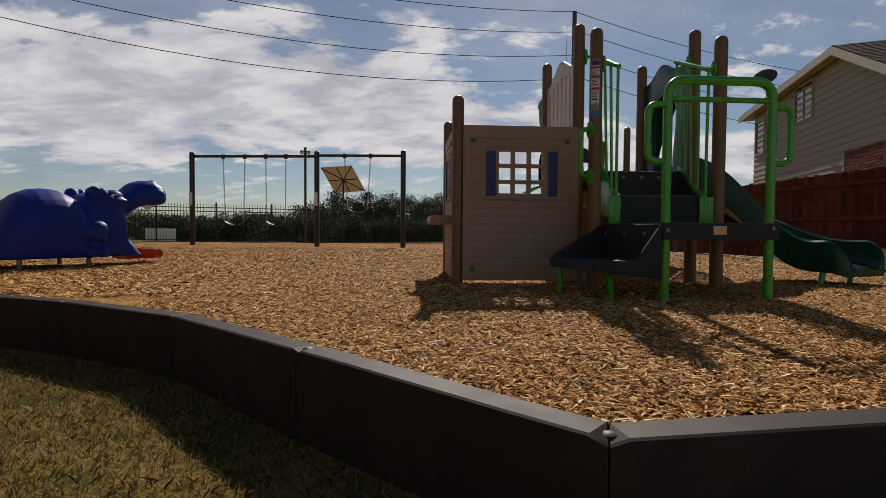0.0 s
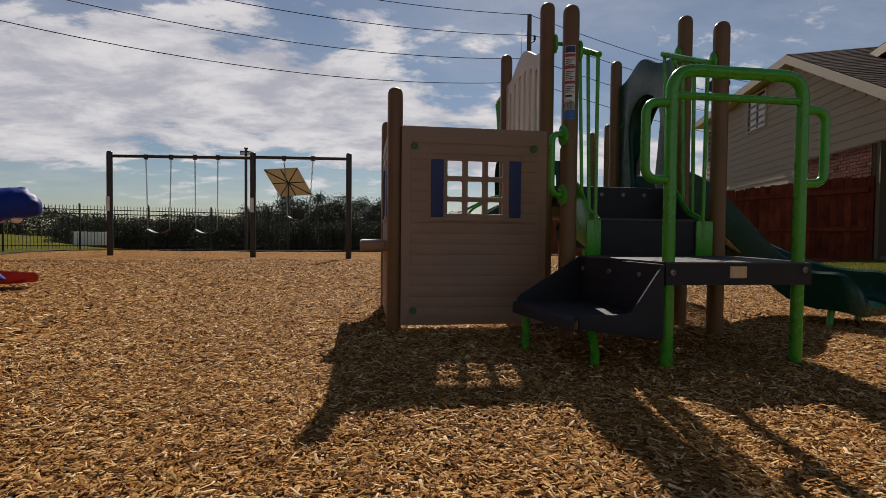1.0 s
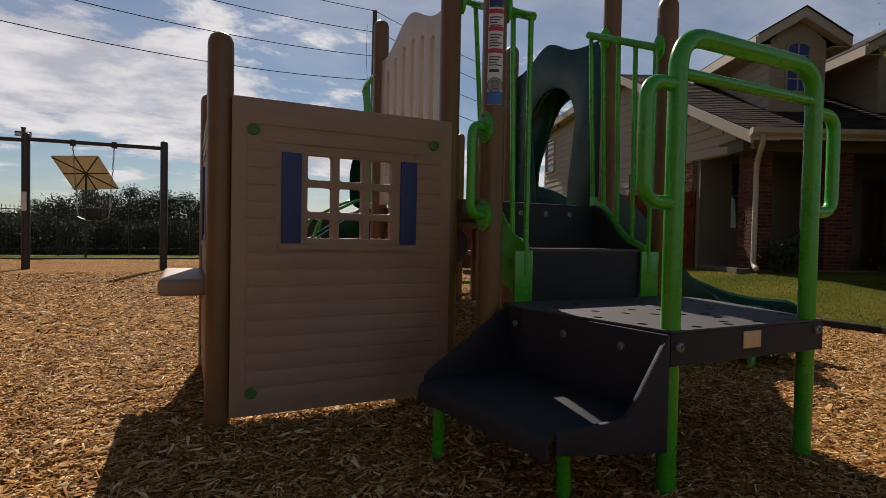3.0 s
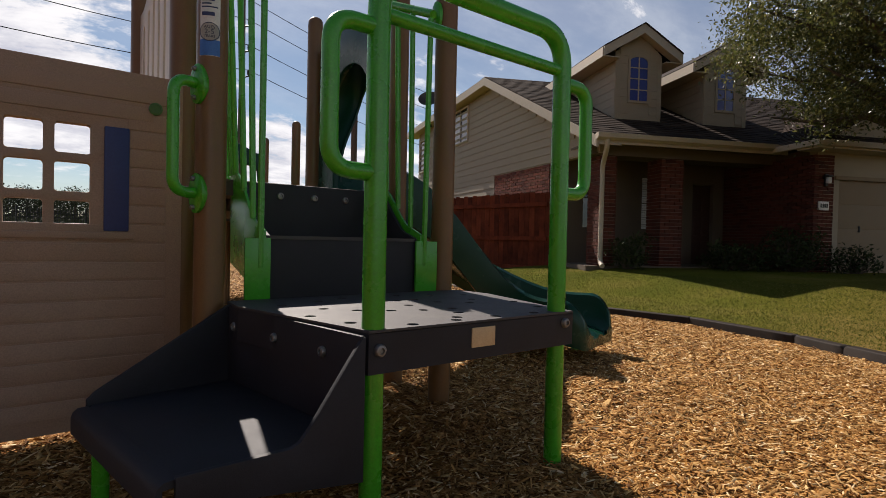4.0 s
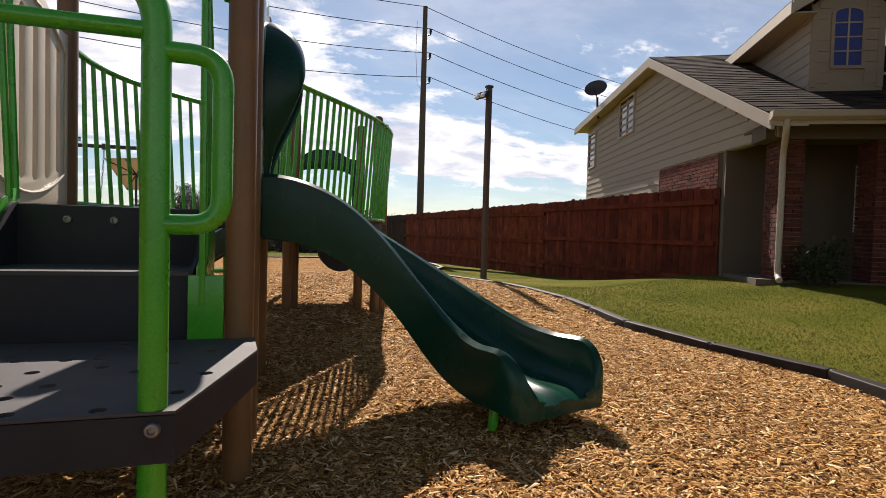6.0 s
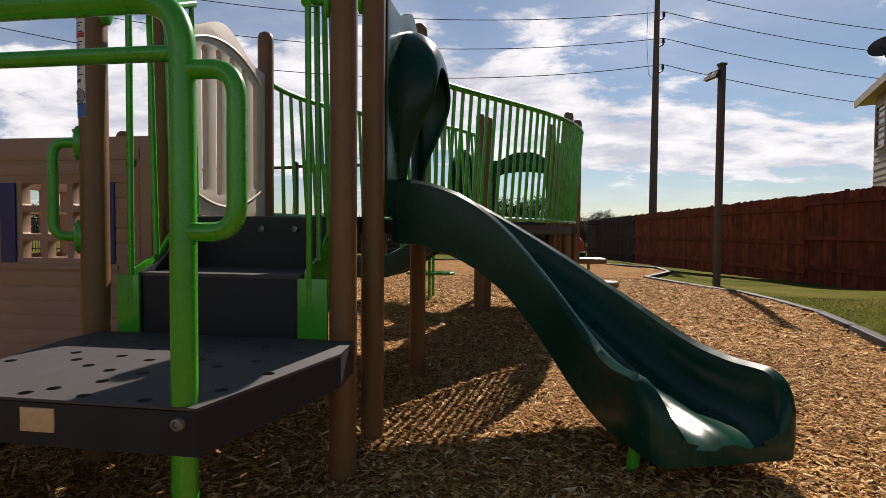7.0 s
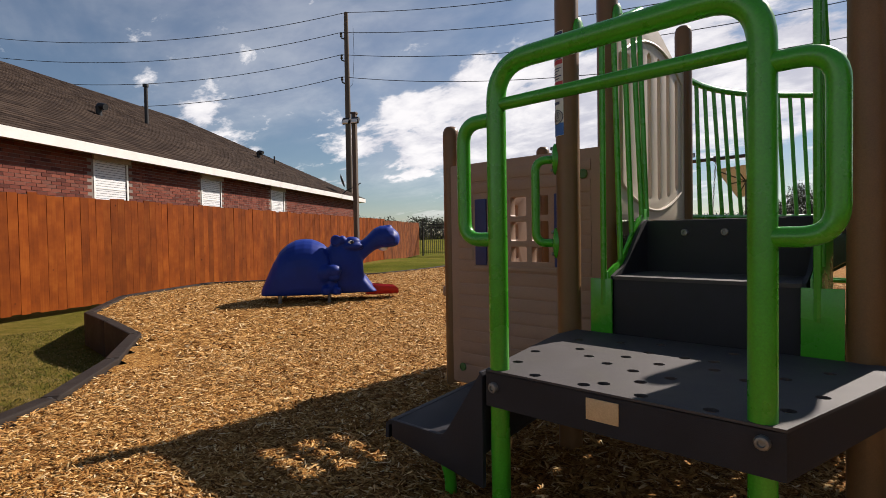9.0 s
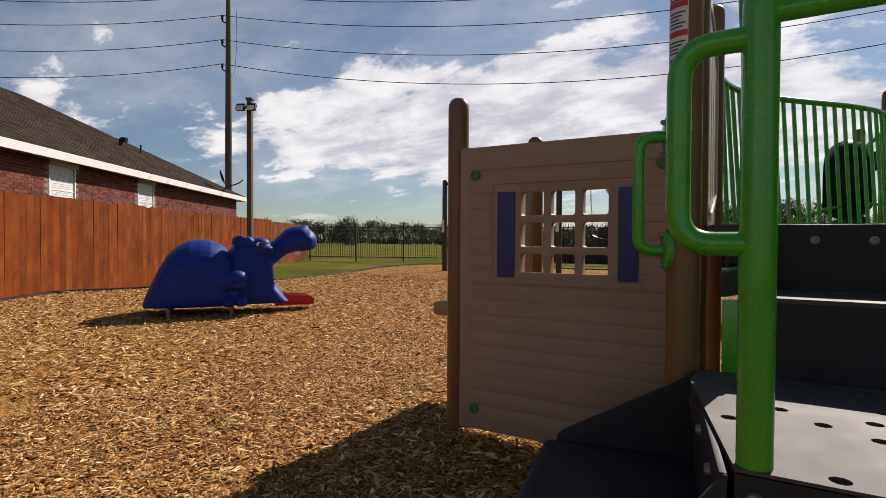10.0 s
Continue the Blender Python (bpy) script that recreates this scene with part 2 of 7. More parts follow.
def island_material(name, stops, rough=0.8, fine=120.0, trans=0.0, bump=0.4, spec=0.5):
    """Each loose piece of the mesh takes a colour of its own from the stops."""
    m, n, l, b = material(name, rough, 0.0, spec)
    g = n.new("ShaderNodeNewGeometry")
    r = ramp_of(n, stops)
    l.new(g.outputs["Random Per Island"], r.inputs[0])
    tc = n.new("ShaderNodeTexCoord")
    grain = node(n, "ShaderNodeTexNoise", Scale=fine, Detail=3.0)
    l.new(tc.outputs["Object"], grain.inputs["Vector"])
    mix = n.new("ShaderNodeMix")
    mix.data_type, mix.blend_type = "RGBA", "OVERLAY"
    mix.inputs["Factor"].default_value = 0.45
    l.new(r.outputs[0], mix.inputs["A"])
    l.new(grain.outputs[0], mix.inputs["B"])
    l.new(mix.outputs["Result"], b.inputs["Base Color"])
    if trans:
        tr = n.new("ShaderNodeBsdfTranslucent")
        l.new(mix.outputs["Result"], tr.inputs[0])
        ms = n.new("ShaderNodeMixShader")
        ms.inputs[0].default_value = trans
        l.new(b.outputs[0], ms.inputs[1])
        l.new(tr.outputs[0], ms.inputs[2])
        l.new(ms.outputs[0], n["Material Output"].inputs[0])
    if bump:
        bp = node(n, "ShaderNodeBump", Strength=bump, Distance=0.002)
        l.new(grain.outputs[0], bp.inputs["Height"])
        l.new(bp.outputs[0], b.inputs["Normal"])
    return m


def glass_material():
    m, n, l, b = material("window_glass", 0.04, 0.0, 0.8)
    b.inputs["Base Color"].default_value = (0.012, 0.016, 0.028, 1)
    return m


def chips_ground():
    """Bed of wood chips: stretched cells turned all ways, over a brown base."""
    m, n, l, b = material("wood_chip_bed", 0.9, 0.0, 0.05)
    tc = n.new("ShaderNodeTexCoord")
    cols, heights = [], []
    for i, (ang, sc) in enumerate(((20, 40.0), (95, 46.0), (-40, 52.0))):
        mp = n.new("ShaderNodeMapping")
        mp.inputs["Rotation"].default_value = (0, 0, radians(ang))
        mp.inputs["Scale"].default_value = (1.0, 3.0, 1.0)
        l.new(tc.outputs["Object"], mp.inputs[0])
        v = node(n, "ShaderNodeTexVoronoi", Scale=sc)
        l.new(mp.outputs[0], v.inputs["Vector"])
        sp = n.new("ShaderNodeSeparateColor")
        l.new(v.outputs["Color"], sp.inputs[0])
        r = ramp_of(n, [(0.0, (0.088, 0.035, 0.008)), (0.3, (0.25, 0.112, 0.028)), (0.65, (0.40, 0.205, 0.060)), (0.9, (0.54, 0.320, 0.115)), (1.0, (0.66, 0.48, 0.24))])
        l.new(sp.outputs[0], r.inputs[0])
        cols.append(r.outputs[0])
        heights.append((sp.outputs[1], v.outputs["Distance"]))
    pick = node(n, "ShaderNodeTexNoise", Scale=30.0, Detail=2.0)
    l.new(tc.outputs["Object"], pick.inputs["Vector"])
    out = cols[0]
    hout = heights[0][0]
    for i, lim in ((1, 0.46), (2, 0.56)):
        st = n.new("ShaderNodeMath")
        st.operation = "GREATER_THAN"
        st.inputs[1].default_value = lim
        l.new(pick.outputs[0], st.inputs[0])
        mx = n.new("ShaderNodeMix")
        mx.data_type = "RGBA"
        l.new(st.outputs[0], mx.inputs["Factor"])
        l.new(out, mx.inputs["A"])
        l.new(cols[i], mx.inputs["B"])
        out = mx.outputs["Result"]
        mh = n.new("ShaderNodeMix")
        l.new(st.outputs[0], mh.inputs["Factor"])
        l.new(hout, mh.inputs["A"])
        l.new(heights[i][0], mh.inputs["B"])
        hout = mh.outputs[0]
    patch = node(n, "ShaderNodeTexNoise", Scale=2.2, Detail=8.0, Roughness=0.78)
    l.new(tc.outputs["Object"], patch.inputs["Vector"])
    pr = ramp_of(n, [(0.35, (0.66, 0.62, 0.56)), (0.5, (0.90, 0.86, 0.78)), (0.65, (1.08, 1.04, 0.96))])
    l.new(patch.outputs[0], pr.inputs[0])
    mm = n.new("ShaderNodeMix")
    mm.data_type, mm.blend_type = "RGBA", "MULTIPLY"
    mm.inputs["Factor"].default_value = 1.0
    l.new(out, mm.inputs["A"])
    l.new(pr.outputs[0], mm.inputs["B"])
    l.new(mm.outputs["Result"], b.inputs["Base Color"])
    bp = node(n, "ShaderNodeBump", Strength=0.9, Distance=0.008)
    l.new(hout, bp.inputs["Height"])
    l.new(bp.outputs[0], b.inputs["Normal"])
    return m


def lawn_material():
    m, n, l, b = material("lawn", 0.95, 0.0, 0.02)
    tc = n.new("ShaderNodeTexCoord")
    a = node(n, "ShaderNodeTexNoise", Scale=0.6, Detail=5.0)
    c = node(n, "ShaderNodeTexNoise", Scale=45.0, Detail=4.0, Roughness=0.7)
    for t in (a, c):
        l.new(tc.outputs["Object"], t.inputs["Vector"])
    r = ramp_of(n, [(0.25, (0.066, 0.084, 0.011)), (0.5, (0.118, 0.125, 0.018)), (0.75, (0.21, 0.165, 0.048))])
    l.new(a.outputs[0], r.inputs[0])
    place = n.new("ShaderNodeSeparateXYZ")
    l.new(tc.outputs["Object"], place.inputs[0])
    edge = n.new("ShaderNodeMapRange")
    for k, v in zip(("From Min", "From Max", "To Min", "To Max"), (1.0, -2.0, 0.0, 0.85)):
        edge.inputs[k].default_value = v
    l.new(place.outputs[1], edge.inputs[0])
    dry = ramp_of(n, [(0.3, (0.095, 0.082, 0.018)), (0.5, (0.19, 0.130, 0.040)), (0.7, (0.27, 0.180, 0.072))])
    tuft = node(n, "ShaderNodeTexNoise", Scale=6.0, Detail=5.0)
    l.new(tc.outputs["Object"], tuft.inputs["Vector"])
    l.new(tuft.outputs[0], dry.inputs[0])
    dm = n.new("ShaderNodeMix")
    dm.data_type = "RGBA"
    l.new(edge.outputs[0], dm.inputs["Factor"])
    l.new(r.outputs[0], dm.inputs["A"])
    l.new(dry.outputs[0], dm.inputs["B"])
    r2 = ramp_of(n, [(0.3, (0.45, 0.45, 0.40)), (0.7, (1.25, 1.2, 1.1))])
    l.new(c.outputs[0], r2.inputs[0])
    mm = n.new("ShaderNodeMix")
    mm.data_type, mm.blend_type = "RGBA", "MULTIPLY"
    mm.inputs["Factor"].default_value = 1.0
    l.new(dm.outputs["Result"], mm.inputs["A"])
    l.new(r2.outputs[0], mm.inputs["B"])
    l.new(mm.outputs["Result"], b.inputs["Base Color"])
    bp = node(n, "ShaderNodeBump", Strength=0.9, Distance=0.02)
    l.new(c.outputs[0], bp.inputs["Height"])
    l.new(bp.outputs[0], b.inputs["Normal"])
    return m


CANVAS = island_material("umbrella_canvas", [(0.0, (0.40, 0.32, 0.22)), (1.0, (0.46, 0.37, 0.26))], 0.8, 30.0, 0.6, 0.0)
# first brick has porch and garage shade put into its colour, second has not
SHADEBRICK, REDBRICK = brick_material("shade_darkened_red_brick", 0.58), brick_material("bright_red_brick", 1.0)
MORTAR = speckled("mortar", (0.22, 0.175, 0.145), 0.95, 0.0, 0.1, 3, 120, 0.3)
GLASS = glass_material()
CHIPBED, LAWN = chips_ground(), lawn_material()
CHIPS = island_material("wood_chips", [(0.0, (0.105, 0.044, 0.012)), (0.25, (0.27, 0.123, 0.033)), (0.6, (0.45, 0.240, 0.077)), (0.88, (0.62, 0.385, 0.150)), (1.0, (0.80, 0.62, 0.36))], 0.8, 90.0, spec=0.10)
DRYBLADES = island_material("dry_grass_blades", [(0.0, (0.050, 0.050, 0.011)), (0.4, (0.12, 0.100, 0.028)), (0.75, (0.23, 0.165, 0.064)), (1.0, (0.42, 0.32, 0.16))], 0.75, 60.0, 0.3, 0.0, spec=0.2)
BLADES = island_material("grass_blades", [(0.0, (0.045, 0.066, 0.010)), (0.5, (0.098, 0.122, 0.017)), (0.85, (0.18, 0.160, 0.040)), (1.0, (0.34, 0.26, 0.11))], 0.7, 60.0, 0.35, 0.0, spec=0.15)
LEAVES = island_material("oak_leaves", [(0.0, (0.040, 0.052, 0.014)), (0.5, (0.088, 0.098, 0.026)), (1.0, (0.19, 0.175, 0.058))], 0.38, 60.0, 0.42, 0.0)
SHRUBLEAF = island_material("shrub_leaves", [(0.0, (0.014, 0.024, 0.007)), (0.5, (0.028, 0.042, 0.011)), (1.0, (0.055, 0.070, 0.020))], 0.6, 60.0, 0.15, 0.0, spec=0.2)
FARLEAF = island_material("far_leaves", [(0.0, (0.012, 0.019, 0.008)), (0.5, (0.022, 0.030, 0.011)), (1.0, (0.042, 0.046, 0.018))], 0.8, 20.0, 0.15, 0.0)


# ---- ways to make things ----
ORIGIN = {}


def thing(name, label, category, at=(0, 0, 0), turn=0.0, group="", kind="", local=False):
    """An Empty at the thing's base. Its parts are given in world metres, or in its own turned frame if local."""
    ob = new(name)
    ob.matrix_basis = pose(*at, 0, 0, turn)
    ORIGIN[ob.name] = Vector((0, 0, 0)) if local else Vector(at)
    return tagged(ob, label, category, group, kind)


def finish(name, bm, mat, smooth=38.0):
    me = bpy.data.meshes.new(name)
    bmesh.ops.recalc_face_normals(bm, faces=bm.faces)
    bm.to_mesh(me)
    bm.free()
    if smooth:
        me.shade_smooth()
        me.set_sharp_from_angle(angle=radians(smooth))
    me.materials.append(mat)
    return me


def part(name, bm, mat, parent, label="", smooth=38.0):
    o = ORIGIN[parent.name]
    if o.length:
        bmesh.ops.translate(bm, vec=-o, verts=bm.verts)
    ob = new(name, finish(name, bm, mat, smooth))
    ob.parent = parent
    ORIGIN[ob.name] = o
    return tagged(ob, label)


def lone(name, bm, mat, label="", category="", kind="", group="", smooth=38.0, at=None):
    if at is not None:
        bmesh.ops.translate(bm, vec=-Vector(at), verts=bm.verts)
    ob = new(name, finish(name, bm, mat, smooth))
    if at is not None:
        ob.location = at
    ORIGIN[ob.name] = Vector(at or (0, 0, 0))
    return tagged(ob, label, category, group, kind)


def bevel(bm, geom_edges, w, seg=2):
    if w > 0:
        bmesh.ops.bevel(bm, geom=geom_edges, offset=w, segments=seg, affect="EDGES", profile=0.6, clamp_overlap=True)


def box(bm, x0, x1, y0, y1, z0, z1, bev=0.0, turn=None, seg=2):
    c = Vector(((x0 + x1) / 2, (y0 + y1) / 2, (z0 + z1) / 2))
    r = bmesh.ops.create_cube(bm, size=1.0)
    vs = r["verts"]
    m = Matrix.Diagonal((x1 - x0, y1 - y0, z1 - z0, 1))
    if turn is not None:
        m = turn @ m
    bmesh.ops.transform(bm, matrix=Matrix.Translation(c) @ m, verts=vs)
    if bev:
        bevel(bm, list({e for v in vs for e in v.link_edges}), bev, seg)
    return bm


def boxed(*a, **k):
    return box(bmesh.new(), *a, **k)


def rounded(pts, r, n=6):
    """A line of points with its corners turned to arcs."""
    pts = [Vector(p) for p in pts]
    out = [pts[0]]
    for a, b, c in zip(pts, pts[1:], pts[2:]):
        d1, d2 = (a - b), (c - b)
        k = min(r, d1.length * 0.49, d2.length * 0.49)
        p, q = b + d1.normalized() * k, b + d2.normalized() * k
        for i in range(n + 1):
            t = i / n
            out.append((1 - t) ** 2 * p + 2 * t * (1 - t) * b + t * t * q)
    return out + [pts[-1]]


def tube(bm, pts, r, seg=12, cap=True, taper=None):
    pts = [Vector(p) for p in pts]
    n = len(pts)
    dirs = [(pts[min(i + 1, n - 1)] - pts[max(i - 1, 0)]).normalized() for i in range(n)]
    up = Vector((0, 0, 1)) if abs(dirs[0].z) < 0.9 else Vector((0, 1, 0))
    side = dirs[0].cross(up).normalized()
    rings = []
    for i, (p, d) in enumerate(zip(pts, dirs)):
        side = (side - d * side.dot(d)).normalized()
        up = d.cross(side)
        rad = r if taper is None else taper[i]
        rings.append([bm.verts.new(p + rad * (math.cos(a) * side + math.sin(a) * up)) for a in (2 * math.pi * k / seg for k in range(seg))])
    for a, b in zip(rings, rings[1:]):
        for k in range(seg):
            bm.faces.new((a[k], a[(k + 1) % seg], b[(k + 1) % seg], b[k]))
    if cap:
        bm.faces.new(rings[0][::-1])
        bm.faces.new(rings[-1])
    return bm


def lathe(bm, profile, at=(0, 0, 0), seg=20, m=None):
    """Turns (radius, height) round the z axis, then moves it by m."""
    m = m or Matrix.Translation(at)
    rings = []
    for r, z in profile:
        if r < 1e-6:
            rings.append([bm.verts.new(m @ Vector((0, 0, z)))])
        else:
            rings.append([bm.verts.new(m @ Vector((r * math.cos(a), r * math.sin(a), z))) for a in (2 * math.pi * k / seg for k in range(seg))])
    for a, b in zip(rings, rings[1:]):
        for k in range(seg):
            q = [a[k % len(a)], a[(k + 1) % len(a)], b[(k + 1) % len(b)], b[k % len(b)]]
            q = list(dict.fromkeys(q))
            if len(q) > 2:
                bm.faces.new(q)
    for ring, flip in ((rings[0], True), (rings[-1], False)):
        if len(ring) > 2:
            bm.faces.new(ring[::-1] if flip else ring)
    return bm


def plate(outline, holes, m, thick, bev=0.0, seg=2):
    """A board with holes, drawn in its own x, y and thick along its own -z, laid into the world by m."""
    bm = bmesh.new()
    edges = []
    for loop in (outline, *holes):
        vs = [bm.verts.new((x, y, 0)) for x, y in loop]
        edges += [bm.edges.new((a, b)) for a, b in zip(vs, vs[1:] + vs[:1])]
    bmesh.ops.triangle_fill(bm, use_beauty=True, use_dissolve=False, edges=edges)
    faces = list(bm.faces)
    r = bmesh.ops.extrude_face_region(bm, geom=faces)
    vs = [g for g in r["geom"] if isinstance(g, bmesh.types.BMVert)]
    bmesh.ops.translate(bm, vec=(0, 0, -thick), verts=vs)
    bmesh.ops.dissolve_limit(bm, angle_limit=radians(1), verts=bm.verts, edges=bm.edges)
    bmesh.ops.recalc_face_normals(bm, faces=bm.faces)
    if bev:
        sharp = [e for e in bm.edges if len(e.link_faces) == 2 and e.calc_face_angle() > radians(50)]
        bevel(bm, sharp, bev, seg)
    bmesh.ops.transform(bm, matrix=m, verts=bm.verts)
    return bm


def rect(x0, x1, y0, y1, r=0.0, n=4):
    if r <= 0:
        return [(x0, y0), (x1, y0), (x1, y1), (x0, y1)]
    out = []
    for cx, cy, a0 in ((x1 - r, y0 + r, -90), (x1 - r, y1 - r, 0), (x0 + r, y1 - r, 90), (x0 + r, y0 + r, 180)):
        out += [(cx + r * math.cos(radians(a0 + 90 * i / n)), cy + r * math.sin(radians(a0 + 90 * i / n))) for i in range(n + 1)]
    return out


def loft(bm, loops, close_ring=True, cap=True):
    rows = [[bm.verts.new(p) for p in loop] for loop in loops]
    k = len(rows[0])
    for a, b in zip(rows, rows[1:]):
        for i in range(k if close_ring else k - 1):
            bm.faces.new((a[i], a[(i + 1) % k], b[(i + 1) % k], b[i]))
    if cap and close_ring:
        bm.faces.new(rows[0][::-1])
        bm.faces.new(rows[-1])
    return bm


def frame_of(origin, ux, uy):
    """The matrix of a board whose own x and y run along ux and uy from origin."""
    ux, uy = Vector(ux).normalized(), Vector(uy).normalized()
    uz = ux.cross(uy)
    m = Matrix((ux, uy, uz)).transposed().to_4x4()
    m.translation = origin
    return m


def raw(name, verts, faces, mat, smooth=False):
    me = bpy.data.meshes.new(name)
    me.from_pydata(verts, [], faces)
    me.update()
    if smooth:
        me.shade_smooth()
    me.materials.append(mat)
    return me

# ---- ground ----
RING = [(-0.905, -3.015), (-1.60, -2.335), (-2.285, -1.59), (-3.05, -1.10), (-4.02, -0.66), (-5.95, -0.55), (-7.55, 0.25), (-8.70, 2.0), (-8.35, 3.1),
        (-7.75, 5.3), (-8.05, 6.9), (-9.2, 10.6), (-9.2, 12.5), (-8.0, 13.3), (-4.4, 12.8), (-0.6, 12.8), (2.6, 13.2), (3.8, 12.1), (4.72, 11.4), (4.65, 10.1), (3.77, 8.3), (4.62, 6.14),
        (4.66, 4.2), (4.27, 2.32), (4.27, 1.23), (4.43, 0.4), (4.24, -0.53), (4.05, -0.9), (3.3, -2.1), (2.2, -2.95), (0.9, -3.10), (-0.20, -2.955)]


def step01(v):
    v = min(1.0, max(0.0, v))
    return v * v * (3 - 2 * v)


def bed_level(x, y):
    h = -0.03 * step01((x - 3.4) / 0.6)
    return h + 0.018 * noise.noise(Vector((x * 1.1, y * 1.1, 3.0))) + 0.006 * noise.noise(Vector((x * 5, y * 5, 1.0))) - 0.004


def bed_height(x, y):
    """The chips have worn down along the border that faces the house."""
    e = x + 0.75 * max(0.0, -0.5 - y)
    return bed_level(x, y) - 0.040 * step01((e - 3.5) / 0.7) * (1 - step01((y - 2.6) / 1.6)) * step01((y + 2.2) / 0.8)


def lawn_height(x, y):
    left = -(0.175 + 0.11 * step01((-x - 3.6) / 2.2)) * (1 - step01((x + 1.0) / 5.0)) * (1 - step01((y - 4.0) / 9.0))
    right = 0.28 * step01((x - 5.8) / 3.0) * (1 - step01((y - 4.5) / 5.0)) - 0.07 - 0.19 * step01((y - 5.5) / 4.5) * step01((x - 4.6) / 1.5)
    far = -0.21 * step01((y - 10) / 7) - 1.0 * step01((y - 19) / 26) * step01((x + 0.55 * y + 2) / 6)
    return left + right + far + 0.02 * noise.noise(Vector((x * 0.5, y * 0.5, 9.0)))


def inside(x, y, ring=RING):
    hit = False
    for (x0, y0), (x1, y1) in zip(ring, ring[1:] + ring[:1]):
        if (y0 > y) != (y1 > y) and x < (x1 - x0) * (y - y0) / (y1 - y0) + x0:
            hit = not hit
    return hit


def edge_gap(x, y):
    best = 9e9
    for (x0, y0), (x1, y1) in zip(RING, RING[1:] + RING[:1]):
        dx, dy = x1 - x0, y1 - y0
        t = min(1, max(0, ((x - x0) * dx + (y - y0) * dy) / (dx * dx + dy * dy)))
        best = min(best, math.hypot(x - x0 - t * dx, y - y0 - t * dy))
    return best


def grid_sheet(name, xs, ys, height, mat, keep=None):
    verts, faces, at = [], [], {}
    for j, y in enumerate(ys):
        for i, x in enumerate(xs):
            at[i, j] = len(verts)
            verts.append((x, y, height(x, y)))
    for j in range(len(ys) - 1):
        for i in range(len(xs) - 1):
            if keep is None or keep((xs[i] + xs[i + 1]) / 2, (ys[j] + ys[j + 1]) / 2):
                faces.append((at[i, j], at[i + 1, j], at[i + 1, j + 1], at[i, j + 1]))
    return new(name, raw(name, verts, faces, mat, True))


def stretch_axis(lo, hi, step, far):
    a = list(np.arange(lo, hi + step / 2, step))
    d, left, right = step, [], []
    while a[0] - sum(left) > -far:
        d *= 1.35
        left.append(d)
    d = step
    while a[-1] + sum(right) < far:
        d *= 1.35
        right.append(d)
    out, x = [], a[0]
    for s in left:
        x -= s
        out.insert(0, x)
    x = a[-1]
    for s in right:
        x += s
        a.append(x)
    return [float(v) for v in out + a]


def lawn_sheet(x, y):
    h = lawn_height(x, y)
    if -11 < x < 7 and -4 < y < 17 and inside(x, y):
        h = min(h, -0.2)
    return h


ground = grid_sheet("ground", stretch_axis(-14, 14, 0.35, 900), stretch_axis(-7, 26, 0.35, 900), lawn_sheet, LAWN)
tagged(ground, "mown green lawn with dry yellowish patches", "ground", kind="structure")

def bed_sheet(x, y):
    return bed_height(x, y)

chip_bed = grid_sheet("chip_bed", [float(v) for v in np.arange(-10.5, 6.6, 0.14)], [float(v) for v in np.arange(-3.7, 16.6, 0.14)], bed_sheet, CHIPBED,
                      lambda x, y: inside(x, y) and edge_gap(x, y) > 0.05)
tagged(chip_bed, "golden brown wood chip safety surface", "ground", kind="structure")

# loose chips on the bed
rng = np.random.default_rng(7)


def far_enough(px, py, gap):
    """Which of the points lie inside the border, at least gap from it."""
    hit = np.zeros(len(px), bool)
    best = np.full(len(px), 9e9)
    for (x0, y0), (x1, y1) in zip(RING, RING[1:] + RING[:1]):
        if y0 != y1:
            hit ^= ((y0 > py) != (y1 > py)) & (px < (x1 - x0) * (py - y0) / (y1 - y0) + x0)
        dx, dy = x1 - x0, y1 - y0
        t = np.clip(((px - x0) * dx + (py - y0) * dy) / (dx * dx + dy * dy), 0, 1)
        best = np.minimum(best, np.hypot(px - x0 - t * dx, py - y0 - t * dy))
    return hit & (best > gap)


